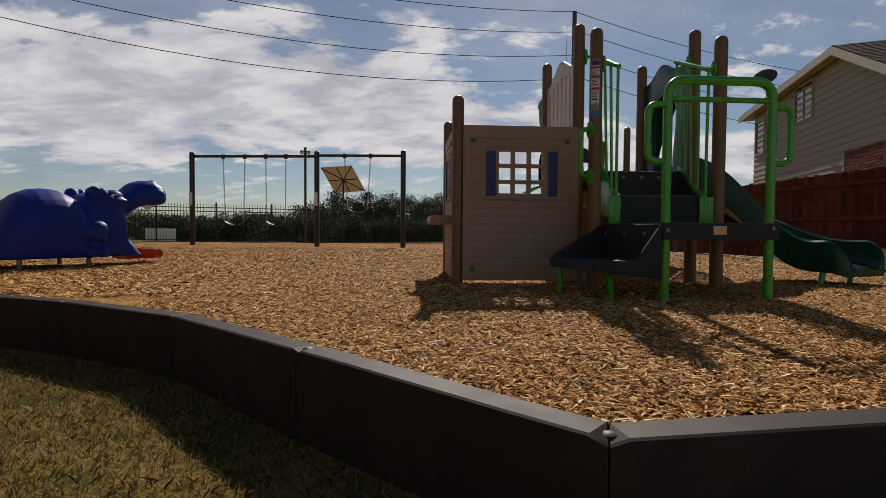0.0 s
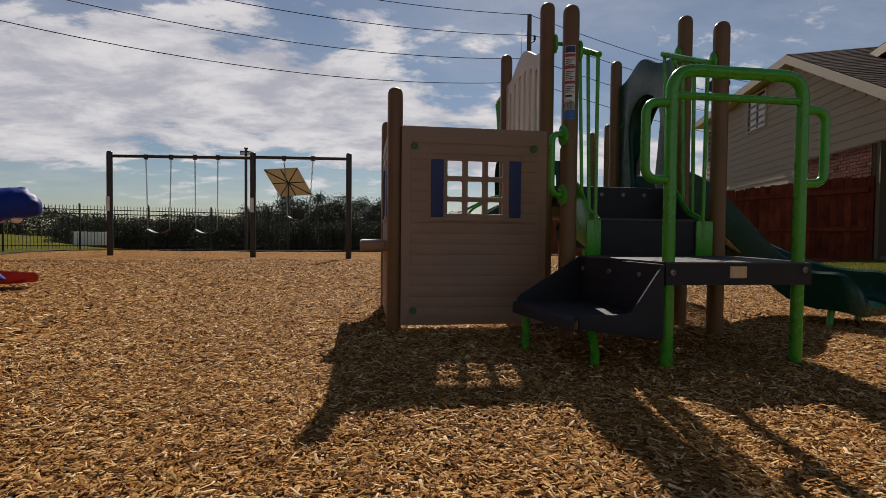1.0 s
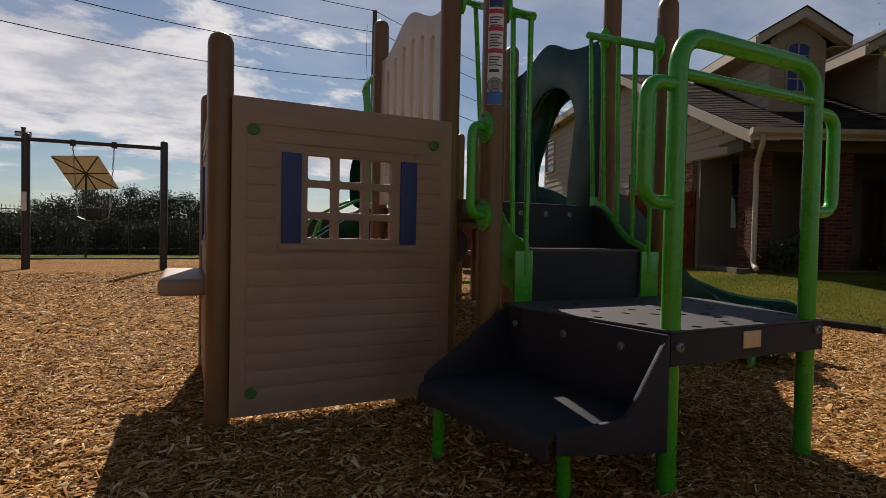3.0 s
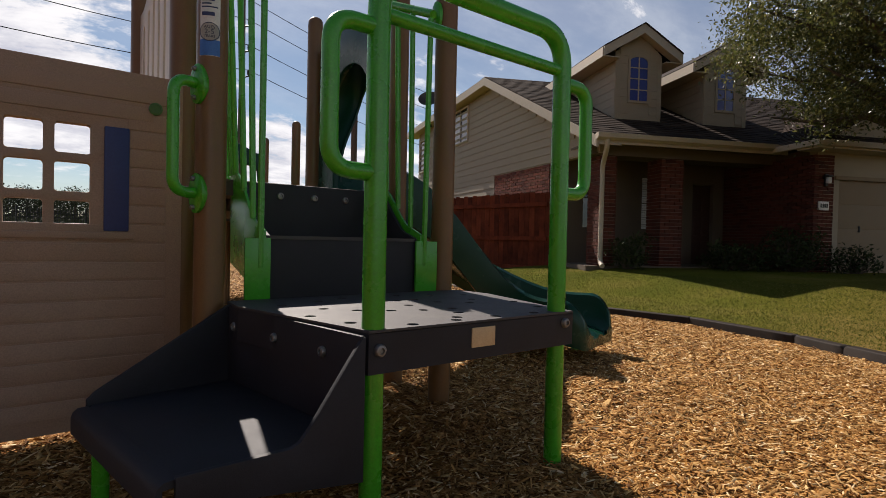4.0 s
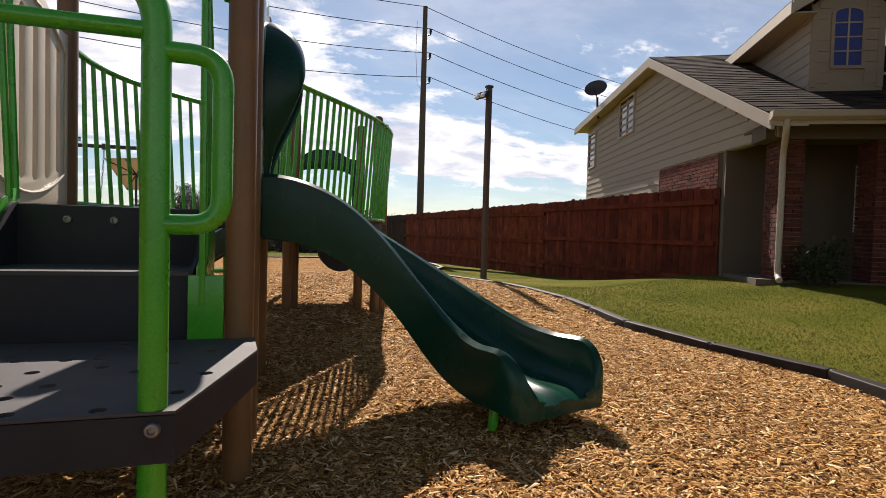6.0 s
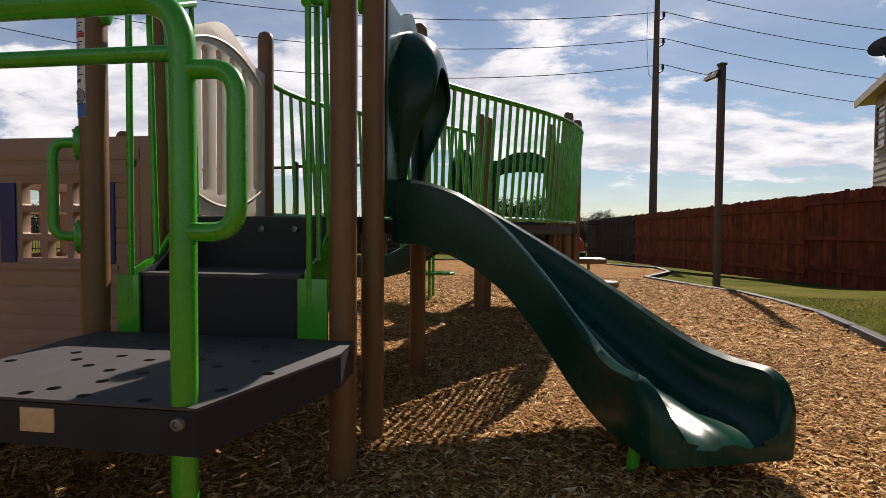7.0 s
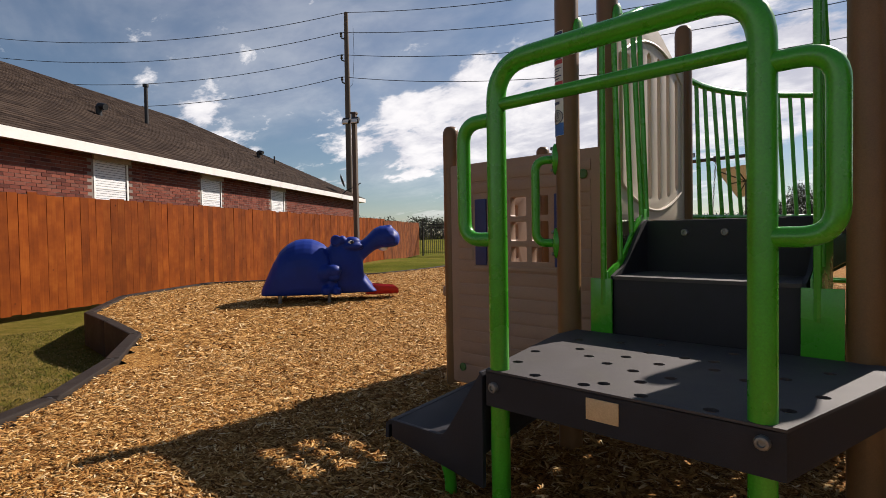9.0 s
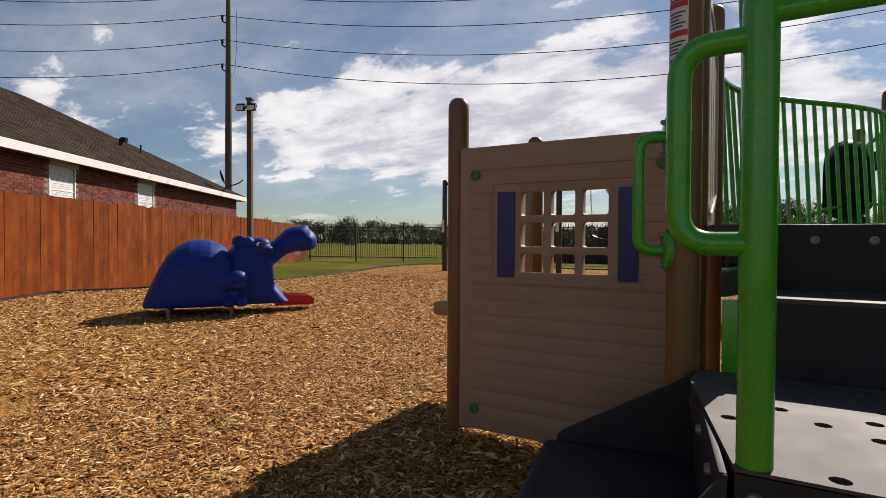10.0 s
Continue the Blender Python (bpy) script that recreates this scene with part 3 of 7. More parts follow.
def scatter_chips(name, label, x0, x1, y0, y1, count, big):
    """Split slivers: a shallow ridge with a closed foot, lying all ways."""
    px, py = rng.uniform(x0, x1, count), rng.uniform(y0, y1, count)
    ok = far_enough(px, py, 0.055)
    px, py = px[ok], py[ok]
    n = len(px)
    pz = np.array([bed_height(a, b) for a, b in zip(px, py)])
    ln = (rng.gamma(3.5, 0.0024, n) + 0.0045) * big
    wd = (rng.gamma(5.0, 0.00048, n) + 0.0011) * big
    th = rng.uniform(0.0010, 0.0030, n) * big
    ya, ti, ro = rng.uniform(0, 2 * np.pi, n), rng.normal(0, 0.27, n), rng.normal(0, 0.42, n)
    pz = pz + rng.uniform(0.0, 0.013, n)
    foot = np.array([(-1, -1, 0), (1, -0.7, 0), (1, 0.7, 0), (-1, 1, 0), (-0.86, 0.1, 1), (0.90, -0.15, 1)], float)
    c = foot[None] * np.stack([ln, wd, th], -1)[:, None]
    c[:, :, 1] *= 1 - 0.5 * (foot[None, :, 0] > 0) * rng.uniform(0, 1, (n, 1))
    c[:, :, 0] += foot[None, :, 1] * ln[:, None] * rng.normal(0, 0.16, (n, 1))
    ca, sa, ct, st, cr, sr = np.cos(ya), np.sin(ya), np.cos(ti), np.sin(ti), np.cos(ro), np.sin(ro)
    x, y, z = c[..., 0], c[..., 1], c[..., 2]
    y, z = y * cr[:, None] - z * sr[:, None], y * sr[:, None] + z * cr[:, None]
    x, z = x * ct[:, None] - z * st[:, None], x * st[:, None] + z * ct[:, None]
    x, y = x * ca[:, None] - y * sa[:, None], x * sa[:, None] + y * ca[:, None]
    verts = np.stack([x + px[:, None], y + py[:, None], z + pz[:, None]], -1).reshape(-1, 3)
    tri = np.array([(0, 1, 5), (0, 5, 4), (2, 3, 4), (2, 4, 5), (1, 2, 5), (3, 0, 4)])
    faces = (tri[None] + 6 * np.arange(n)[:, None, None]).reshape(-1, 3)
    me = bpy.data.meshes.new(name)
    me.vertices.add(len(verts))
    me.vertices.foreach_set("co", verts.ravel())
    me.loops.add(faces.size)
    me.loops.foreach_set("vertex_index", faces.ravel())
    me.polygons.add(len(faces))
    me.polygons.foreach_set("loop_start", np.arange(0, faces.size, 3))
    me.update(calc_edges=True)
    me.materials.append(CHIPS)
    tagged(new(name, me), label, "wood chips", kind="stuff")


scatter_chips("wood_chips", "loose golden brown wood chips lying close about the play tower", -2.7, 4.4, -3.0, 2.0, 245000, 0.95)
scatter_chips("wood_chips", "loose golden brown wood chips over the far bed", -9.0, 5.2, -0.8, 8.0, 115000, 1.7)

# ---- black plastic border of the bed ----
def kerb_section(p, d, top, w, h):
    s = Vector((d.y, -d.x, 0))
    pr = [(-w, -h), (-w, -0.012), (-w + 0.003, -0.004), (-w + 0.010, 0.0), (w - 0.010, 0.0), (w - 0.003, -0.004), (w, -0.012), (w, -h)]
    return [p + s * a + Vector((0, 0, top + b)) for a, b in pr]


kerb = thing("kerb", "black moulded plastic border round the wood chip bed", "kerb", kind="structure")
_ring = [Vector((x, y, 0)) for x, y in RING]
_m = len(_ring)
for j in range(_m):
    a, b = _ring[j], _ring[(j + 1) % _m]
    count = max(1, round((b - a).length / 0.98))
    d = (b - a).normalized()
    turned = {}
    for e, k in ((0, j), (1, (j + 1) % _m)):
        u, v = (_ring[k] - _ring[k - 1]).normalized(), (_ring[(k + 1) % _m] - _ring[k]).normalized()
        turned[e] = (u + v).normalized() / max(0.5, (u + v).length / 2)
    for i in range(count):
        p, q = a.lerp(b, i / count), a.lerp(b, (i + 1) / count)
        bm = bmesh.new()
        zs = [bed_level(v.x, v.y) + 0.030 for v in (p, q)]
        n = 10
        loops = []
        for k in range(n + 1):
            t = k / n
            near = 0 if k < 2 else (1 if k > n - 2 else None)
            c = p.lerp(q, t)
            dip = 0.0
            if near is not None:
                # the end tucks under its neighbour's lip
                c = (p + d * (0.002, 0.022)[k] if near == 0 else q - d * (0.022, 0.002)[k - n + 1])
                dip = 0.012 if k in (0, n) else 0.0
            ds = turned[0] if (k == 0 and i == 0) else (turned[1] if (k == n and i == count - 1) else d)
            loops.append(kerb_section(c, ds, zs[0] * (1 - t) + zs[1] * t - dip, 0.049 - dip * 0.5, 0.36))
        loft(bm, loops)
        board = part("border_board", bm, KERB, kerb, smooth=24)
        bm = bmesh.new()
        lathe(bm, [(0.016, -0.03), (0.016, -0.002), (0.011, 0.002), (0, 0.003)], (p.x, p.y, zs[0] - 0.004), 10)
        part("pin", bm, BLACKRUB, board)

# ---- the play tower ----
POST_R = 0.0445


def post_mesh(bm, x, y, top, r=POST_R, foot=-0.3):
    return lathe(bm, [(r, foot), (r, top - 0.050), (r * 0.96, top - 0.030), (r * 0.80, top - 0.013), (r * 0.5, top - 0.003), (0, top)], (x, y, 0), 24)


def hex_bolt(bm, at, out, r=0.014):
    """A dished bolt head with a sunk socket, facing out."""
    m = Vector(out).to_track_quat("Z", "Y").to_matrix().to_4x4()
    m.translation = at
    return lathe(bm, [(r, -0.004), (r, 0.003), (r * 0.82, 0.007), (r * 0.5, 0.008), (r * 0.42, 0.003), (0, 0.003)], m=m, seg=14)


def clamp(parent, x, y, z, face):
    """The oval lug that fixes a rail to a post."""
    f = Vector(face).normalized()
    bm = bmesh.new()
    m = f.to_track_quat("Z", "Y").to_matrix().to_4x4()
    m.translation = Vector((x, y, z)) + f * POST_R
    lathe(bm, [(0.020, -0.01), (0.030, 0.0), (0.030, 0.012), (0.022, 0.018), (0, 0.018)], m=m @ Matrix.Diagonal((1, 1.9, 1, 1)), seg=16)
    lug = part("clamp", bm, GREEN, parent)
    bm = bmesh.new()
    hex_bolt(bm, Vector((x, y, z)) + f * (POST_R + 0.018), f, 0.010)
    part("bolt", bm, STEEL, lug)


DECK = 0.862
tower = thing("play_tower", "brown posted play tower with green barriers and a dark vinyl platform", "play tower", (0.453, 0.46, 0))
for x, y, top in ((0, 0, 1.963), (0.906, 0, 1.950), (0, 0.92, 1.951), (0.906, 0.92, 1.956)):
    p = part("post", post_mesh(bmesh.new(), x, y, top), BROWN, tower)
# platform with its punched holes and rolled edge
holes = []
for i in range(5):
    for j in range(5):
        hx, hy = 0.13 + 0.16 * i + 0.03 * (j % 2), 0.13 + 0.16 * j
        holes.append([(hx + 0.015 * math.cos(a), hy + 0.015 * math.sin(a)) for a in (math.pi / 4 * k for k in range(8))])
part("platform", plate(rect(0.05, 0.86, -0.045, 0.965, 0.03), holes, Matrix.Translation((0, 0, DECK)), 0.008, 0.0), DECKV, tower, smooth=20)
for x0, x1, y0, y1 in ((0.052, 0.064, -0.043, 0.963), (0.846, 0.858, -0.043, 0.963), (0.065, 0.845, -0.043, -0.031), (0.065, 0.845, 0.951, 0.963), (0.43, 0.48, -0.03, 0.95)):
    part("platform_edge", boxed(x0, x1, y0, y1, DECK - 0.058, DECK - 0.0085), DECKV, tower)

# ivory barrier with six long slots
def slot(cx, z0, z1, w):
    out = []
    for cz, a0 in ((z1 - w, 0), (z0 + w, 180)):
        out += [(cx + w * math.cos(radians(a0 + 180 * i / 8)), cz + w * math.sin(radians(a0 + 180 * i / 8))) for i in range(9)]
    return out


W = 0.835
outline = [(0.0, 0.0), (W, 0.0), (W, 0.78)]
for i in range(33):
    t = i / 32
    outline.append((W - W * t, 0.828 + 0.118 * step01((min(t, 1 - t) - 0.08) / 0.42)))
outline.append((0.0, 0.78))
_seen = []
for q in outline:
    if not _seen or math.dist(q, _seen[-1]) > 1e-4:
        _seen.append(q)
outline = _seen
slots = []
for i in range(6):
    cx = 0.122 + 0.1195 * i
    k = ((cx - W / 2) / 0.30) ** 2
    slots.append(slot(cx, 0.098 + 0.058 * k, 0.806 - 0.062 * k, 0.022))
ivory = part("barrier_panel", plate(outline, slots, frame_of((0.016, 0.045, DECK + 0.012), (0, 1, 0), (0, 0, 1)), 0.026, 0.007), IVORY, tower, "ivory plastic panel with six tall slots")
# its raised oval rim
rim = []
for i in range(25):
    t = i / 24
    rim.append((0.019, 0.045 + 0.045 + (W - 0.09) * t, DECK + 0.868 - 0.125 * (2 * t - 1) ** 2))
for i in range(25):
    t = 1 - i / 24
    rim.append((0.019, 0.045 + 0.045 + (W - 0.09) * t, DECK + 0.060 + 0.115 * (2 * t - 1) ** 2))
part("rim", tube(bmesh.new(), rim + rim[:1], 0.007, 6), IVORY, ivory)
bm = bmesh.new()
hex_bolt(bm, (0.018, 0.045 + 0.40, DECK + 0.745), (1, 0, 0), 0.012)
part("bolt", bm, BLACKRUB, ivory)


def bar_barrier(parent, name, top, low, bars, r=0.0095, rail=0.0165):
    """A rail along the points of top, bars down to the points of low."""
    bm = bmesh.new()
    tube(bm, top, rail, 10)
    b = part(name, bm, GREEN, parent, "green tube barrier with upright bars")
    if low:
        part("bottom_rail", tube(bmesh.new(), low, rail * 0.8, 8), GREEN, b)
    for p, q in bars:
        part("bar", tube(bmesh.new(), [p, q], r, 8), GREEN, b)
    return b


# slide hood: a panel with an arched opening and a shell that stands out over the slide
hood = thing("slide_hood", "dark green moulded plastic hood over the slide entrance", "slide hood", (0.93, 0.46, DECK))
YM, YC = 0.46, 0.50                                # middle of the panel, and of its opening


def hood_outline(half, base, n=26):
    pts = [(YM - half, base)]
    for i in range(n + 1):
        y = YM - half + 2 * half * i / n
        pts.append((y, 1.742 + 0.110 * math.exp(-((y - 0.55) / 0.17) ** 2)))
    pts.append((YM + half, base))
    return pts


outer = hood_outline(0.405, DECK + 0.005)
inner = [(YC + 0.215 * math.cos(math.pi * i / 16), 1.34 + 0.24 * math.sin(math.pi * i / 16) ** 0.9) for i in range(17)]
inner = [(YC + 0.165, DECK + 0.03), (YC + 0.170, 1.02), (YC + 0.195, 1.18)] + inner + [(YC - 0.195, 1.18), (YC - 0.170, 1.02), (YC - 0.165, DECK + 0.03)]
part("hood_panel", plate(outer, [inner], frame_of((0.948, 0, 0), (0, 1, 0), (0, 0, 1)), 0.035, 0.008), DKGREEN, hood)


def hood_ring(k):
    """The shell's arched section, k from the panel (0) out to the rim (1)."""
    out = []
    n = 40
    a = math.pi / 2 * k
    hw, crown = 0.222 + 0.050 * math.cos(a), 1.565 + 0.175 * math.cos(a)
    for i in range(n + 1):
        u = 2 * i / n - 1
        if abs(u) > 0.55:
            f = (abs(u) - 0.55) / 0.45
            y, z = hw * (1 - 0.22 * step01(f)), 1.40 + (DECK + 0.01 - 1.40) * f
        else:
            b = math.pi / 2 * abs(u) / 0.55
            y, z = hw * math.sin(b) ** 0.9, 1.40 + (crown - 1.40) * math.cos(b) ** 0.9
        reach = 0.030 + 0.140 * step01((z - 1.04) / 0.46)
        out.append((0.944 + reach * math.sin(a), YC + math.copysign(y, u), z))
    return out


bm = bmesh.new()
loft(bm, [hood_ring(k / 14) for k in range(15)], False, False)
bmesh.ops.recalc_face_normals(bm, faces=bm.faces)
bmesh.ops.solidify(bm, geom=list(bm.faces), thickness=0.012)
part("hood_shell", bm, DKGREEN, hood, smooth=60)

# sides of the stairs
stairs = thing("transfer_stairs", "dark vinyl steps between green side rails", "stairs", (0.45, -0.2, 0.0))
for x, y, top in ((0.008, -0.356, 1.802), (0.906, -0.350, 1.780)):
    part("post", post_mesh(bmesh.new(), x, y, top), BROWN, stairs)
S1, D0 = 0.656, 0.456
bm = boxed(0.185, 0.765, -0.362, -0.338, D0 - 0.01, S1, 0.004)
part("riser", bm, BLACKPL, stairs)
bm = boxed(0.185, 0.765, -0.062, -0.046, S1 - 0.02, DECK - 0.002, 0.004)
upper = part("riser", bm, BLACKPL, stairs)
for x in (0.337, 0.477, 0.614):
    bm = bmesh.new()
    hex_bolt(bm, (x, -0.063, 0.812), (0, -1, 0), 0.014)
    part("bolt", bm, STEEL, upper)
slots = [rect(0.235 + 0.125 * i, 0.325 + 0.125 * i, -0.110, -0.080, 0.006, 2) for i in range(4)]
part("tread", plate(rect(0.185, 0.765, -0.366, -0.063, 0.012, 3), slots, Matrix.Translation((0, 0, S1 + 0.004)), 0.012, 0.0), DECKV, stairs, smooth=20)
for sx, x0, x1 in ((-1, 0.108, 0.190), (1, 0.760, 0.862)):
    xo = x0 + 0.010 if sx < 0 else x1 - 0.010
    # flat green foot plate, then the stringer that climbs to the platform
    part("side_plate", boxed(x0, x1, -0.378, -0.366, D0 - 0.004, S1 - 0.005, 0.003), GREEN, stairs)
    prof = [(-0.372, D0), (-0.02, D0 + 0.10), (-0.01, DECK - 0.02), (-0.01, DECK + 0.050), (-0.055, DECK + 0.045)]
    curve = []
    for i in range(11):
        t = i / 10
        curve.append((-0.060 - 0.255 * t, DECK + 0.004 - 0.178 * step01(t) - 0.010 * t))
    prof += [(y, z + 0.022) for y, z in curve] + [(-0.372, S1 + 0.02)]
    xs_ = x1 if sx < 0 else x0
    part("stringer", plate(prof, [], frame_of((0.176 if sx < 0 else 0.792, 0, 0), (0, 1, 0), (0, 0, 1)), 0.010, 0.002), GREEN, stairs)
    # black cheek that closes the steps' side
    xc = 0.186 if sx < 0 else 0.766
    part("cheek", plate([(-0.362, D0 + 0.02), (-0.030, D0 + 0.10), (-0.030, DECK - 0.004)] + curve + [(-0.362, S1 + 0.004)], [], frame_of((xc + 0.006, 0, 0), (0, 1, 0), (0, 0, 1)), 0.012, 0.0), BLACKPL, stairs)
    # barrier: top rail falls to the front; one bar at the front plate, four close together behind
    xf, xk = (0.158, 0.128) if sx < 0 else (0.800, 0.756)
    top_b, top_f = (Vector((xk, 0.036, 1.740)), Vector((xf, -0.385, 1.540))) if sx < 0 else (Vector((xk, 0.000, 1.705)), Vector((xf, -0.400, 1.527)))
    bars = [((xf, top_f.y + 0.014, top_f.z), (xf, -0.372, S1 - 0.10))]
    for f in (0.30, 0.54, 0.77, 0.96):
        p = top_f.lerp(top_b, f)
        zl = DECK + 0.055 - 0.175 * step01((-p.y - 0.06) / 0.24)
        bars.append((p, ((0.170 if sx < 0 else 0.797), min(p.y, -0.014), zl - 0.04)))
    b = bar_barrier(stairs, "stair_rail", [top_f, top_b], None, bars, 0.0108, 0.0168)
    side = -1 if sx < 0 else 1
    for f, target in ((0.12, (0.008 if sx < 0 else 0.906, -0.356)), (0.93, (0.0 if sx < 0 else 0.906, 0.0))):
        p = top_f.lerp(top_b, f)
        part("stay", tube(bmesh.new(), [p, (target[0] - side * 0.03, target[1], p.z)], 0.012, 8), GREEN, b)
clamp(stairs, 0.008, -0.356, 1.562, (1, 0.0, 0))
clamp(stairs, 0.906, -0.350, 1.552, (-1, 0, 0))
clamp(tower, 0, 0, 1.722, (0.9, -0.1, 0))
clamp(tower, 0.906, 0, 1.700, (-0.9, -0.1, 0))

# D handle on the front post
hx, hy = 0.008, -0.356
pts = rounded([(hx - 0.03, hy - 0.012, 1.102), (hx - 0.115, hy - 0.05, 1.102), (hx - 0.115, hy - 0.05, 0.780), (hx - 0.03, hy - 0.012, 0.780)], 0.055, 7)
handle = part("grab_handle", tube(bmesh.new(), pts, 0.0165, 12), GREEN, stairs)
for z in (1.102, 0.780):
    bm = bmesh.new()
    m = Vector((-0.93, -0.36, 0)).to_track_quat("Z", "Y").to_matrix().to_4x4()
    m.translation = (hx - 0.040, hy - 0.017, z)
    lathe(bm, [(0.030, -0.012), (0.034, 0.0), (0.034, 0.008), (0.024, 0.014), (0, 0.014)], m=m @ Matrix.Diagonal((1, 1.75, 1, 1)), seg=18)
    fl = part("flange", bm, GREEN, handle)
    for dz in (-0.042, 0.042):
        bm = bmesh.new()
        hex_bolt(bm, (hx - 0.054, hy - 0.022, z + dz), (-0.93, -0.36, 0), 0.007)
        part("bolt", bm, STEEL, fl)

# ---- low transfer deck with its hand rail ----
deck = thing("transfer_deck", "dark grey vinyl transfer deck with punched holes", "transfer deck", (0.5, -0.75, 0))
OUT = [(0.160, -1.064), (0.852, -1.064), (0.972, -0.56), (0.955, -0.385), (0.055, -0.385), (0.045, -0.52)]
holes = []
HALF = [(0.142, -0.798), (0.179, -0.943), (0.232, -0.685), (0.300, -0.756), (0.387, -0.698), (0.380, -0.805), (0.415, -0.605), (0.296, -1.034), (0.432, -1.032), (0.160, -0.560), (0.290, -0.520), (0.400, -0.470)]
for hx_, hy_ in HALF + [(1.012 - x, y) for x, y in HALF if x not in (0.432, 0.380)] + [(0.493, -0.726), (0.468, -0.837), (0.521, -0.612), (0.464, -0.994), (0.525, -0.926), (0.568, -0.847), (0.570, -1.030)]:
    holes.append([(hx_ + 0.0155 * math.cos(a), hy_ + 0.0155 * math.sin(a)) for a in (math.pi / 5 * k for k in range(10))])
part("deck_top", plate(OUT, holes, Matrix.Translation((0, 0, D0)), 0.008, 0.0), DECKV, deck, smooth=20)
ring = OUT + OUT[:1]
for (xa, ya), (xb, yb_) in zip(ring, ring[1:]):
    a, b = Vector((xa, ya, 0)), Vector((xb, yb_, 0))
    d = (b - a).normalized()
    s = Vector((-d.y, d.x, 0)) * 0.014
    bm = bmesh.new()
    loft(bm, [[p + Vector((0, 0, D0 - 0.006)), p + s + Vector((0, 0, D0 - 0.006)), p + s + Vector((0, 0, D0 - 0.098)), p + Vector((0, 0, D0 - 0.098))] for p in (a, b)])
    part("skirt", bm, BLACKPL, deck)
part("maker_plate", boxed(0.4555, 0.5345, -1.0675, -1.0625, 0.388, 0.438, 0.001), PALEMETAL, deck, "pale blank metal plate")
for x, z in ((0.187, 0.411), (0.814, 0.424)):
    bm = bmesh.new()
    hex_bolt(bm, (x, -1.068, z), (0, -1, 0), 0.0145)
    part("bolt", bm, STEEL, deck)
RR = 0.0262
yl = -1.037
xa, xb = 0.186, 0.808
hand_rail = part("hand_rail", tube(bmesh.new(), rounded([(xa, yl, -0.2), (xa, yl, 1.268), (xb, yl, 1.268), (xb, yl, -0.2)], 0.105, 9), RR, 14), GREEN, deck, "glossy green tube hand rail")
part("cross_rail", tube(bmesh.new(), [(xa, yl, 1.160), (xb, yl, 1.160)], 0.0165, 12), GREEN, hand_rail)
for x, sg in ((xa, -1), (xb, 1)):
    part("loop", tube(bmesh.new(), rounded([(x, yl, 1.126), (x + sg * 0.116, yl, 1.126), (x + sg * 0.116, yl, 0.804), (x, yl, 0.804)], 0.075, 8), 0.0195, 12), GREEN, hand_rail)

# lower step, a shallow tray at the deck's side
step = thing("low_step", "dark vinyl low step with sloping cheeks on green legs", "step", (-0.1, -0.8, 0))
ZS = 0.228
NEAR, FAR_ = ((-0.222, -1.070), (0.150, -1.070)), ((-0.310, -0.500), (0.062, -0.430))
TR = [(-0.300, -0.502), (-0.318, -0.560), (-0.235, -1.035), (-0.205, -1.066), (0.146, -1.066), (0.056, -0.436)]
part("step_top", plate(TR, [], Matrix.Translation((0, 0, ZS)), 0.012, 0.003), BLACKPL, step)
back_riser = part("riser", plate([(0.0, 0.0), (0.636, 0.0), (0.636, 0.218), (0.0, 0.218)], [], frame_of((0.150, -1.066, ZS + 0.001), (-0.148, 0.989, 0), (0, 0, 1)), 0.012, 0.003), BLACKPL, step)
for t in (0.22, 0.57, 0.93):
    bm = bmesh.new()
    hex_bolt(bm, Vector((0.136, -1.066, 0.392)) + Vector((-0.148, 0.989, 0)) * 0.636 * t, (-0.989, -0.148, 0), 0.013)
    part("bolt", bm, STEEL, back_riser)
# cheeks: the far one falls in one straight slope, the near one steeply and then along a low rim
for name_, (a, b), prof in (("cheek", FAR_, [(0.0, -0.055), (1.0, -0.055), (1.0, 0.222), (0.955, 0.222), (0.05, 0.030), (0.0, 0.012)]),
                            ("cheek", NEAR, [(0.0, -0.050), (1.0, -0.100), (1.0, 0.216), (0.985, 0.218), (0.66, 0.040), (0.61, 0.018), (0.56, 0.010), (0.0, 0.006)])):
    va, vb = Vector((*a, ZS)), Vector((*b, ZS))
    L_ = (vb - va).length
    part(name_, plate([(u * L_, v) for u, v in prof], [], frame_of(va, (vb - va) / L_, (0, 0, 1)), 0.014, 0.004), BLACKPL, step)
# rolled front lip
bm = bmesh.new()
la, lb = Vector((-0.318, -0.512, ZS)), Vector((-0.228, -1.064, ZS))
ld = (lb - la).normalized()
ls = Vector((ld.y, -ld.x, 0))
loft(bm, [[la.lerp(lb, t) + ls * u + Vector((0, 0, v)) for u, v in ((-0.010, 0.001), (0.012, 0.0), (0.022, -0.008), (0.026, -0.020), (0.026, -0.058), (0.014, -0.058), (0.014, -0.014), (-0.010, -0.013))] for t in (0, 0.5, 1)])
part("lip", bm, BLACKPL, step, smooth=50)
part("leg", tube(bmesh.new(), rounded([(-0.284, -0.548, -0.2), (-0.284, -0.548, 0.12), (-0.278, -0.552, 0.217)], 0.05, 5), 0.0195, 12), GREEN, step)
part("leg", tube(bmesh.new(), rounded([(-0.088, -0.935, -0.2), (-0.092, -0.940, 0.09), (-0.160, -0.990, 0.217)], 0.08, 6), 0.0195, 12), GREEN, step)

# ---- playhouse ----
house = thing("playhouse", "tan plastic playhouse with blue shutters and moulded clapboards", "playhouse", (-0.46, 0.45, 0))
for x, y, top in ((-0.914, 0.0, 1.410), (-0.914, 0.92, 1.40)):
    part("post", post_mesh(bmesh.new(), x, y, top), BROWN, house)


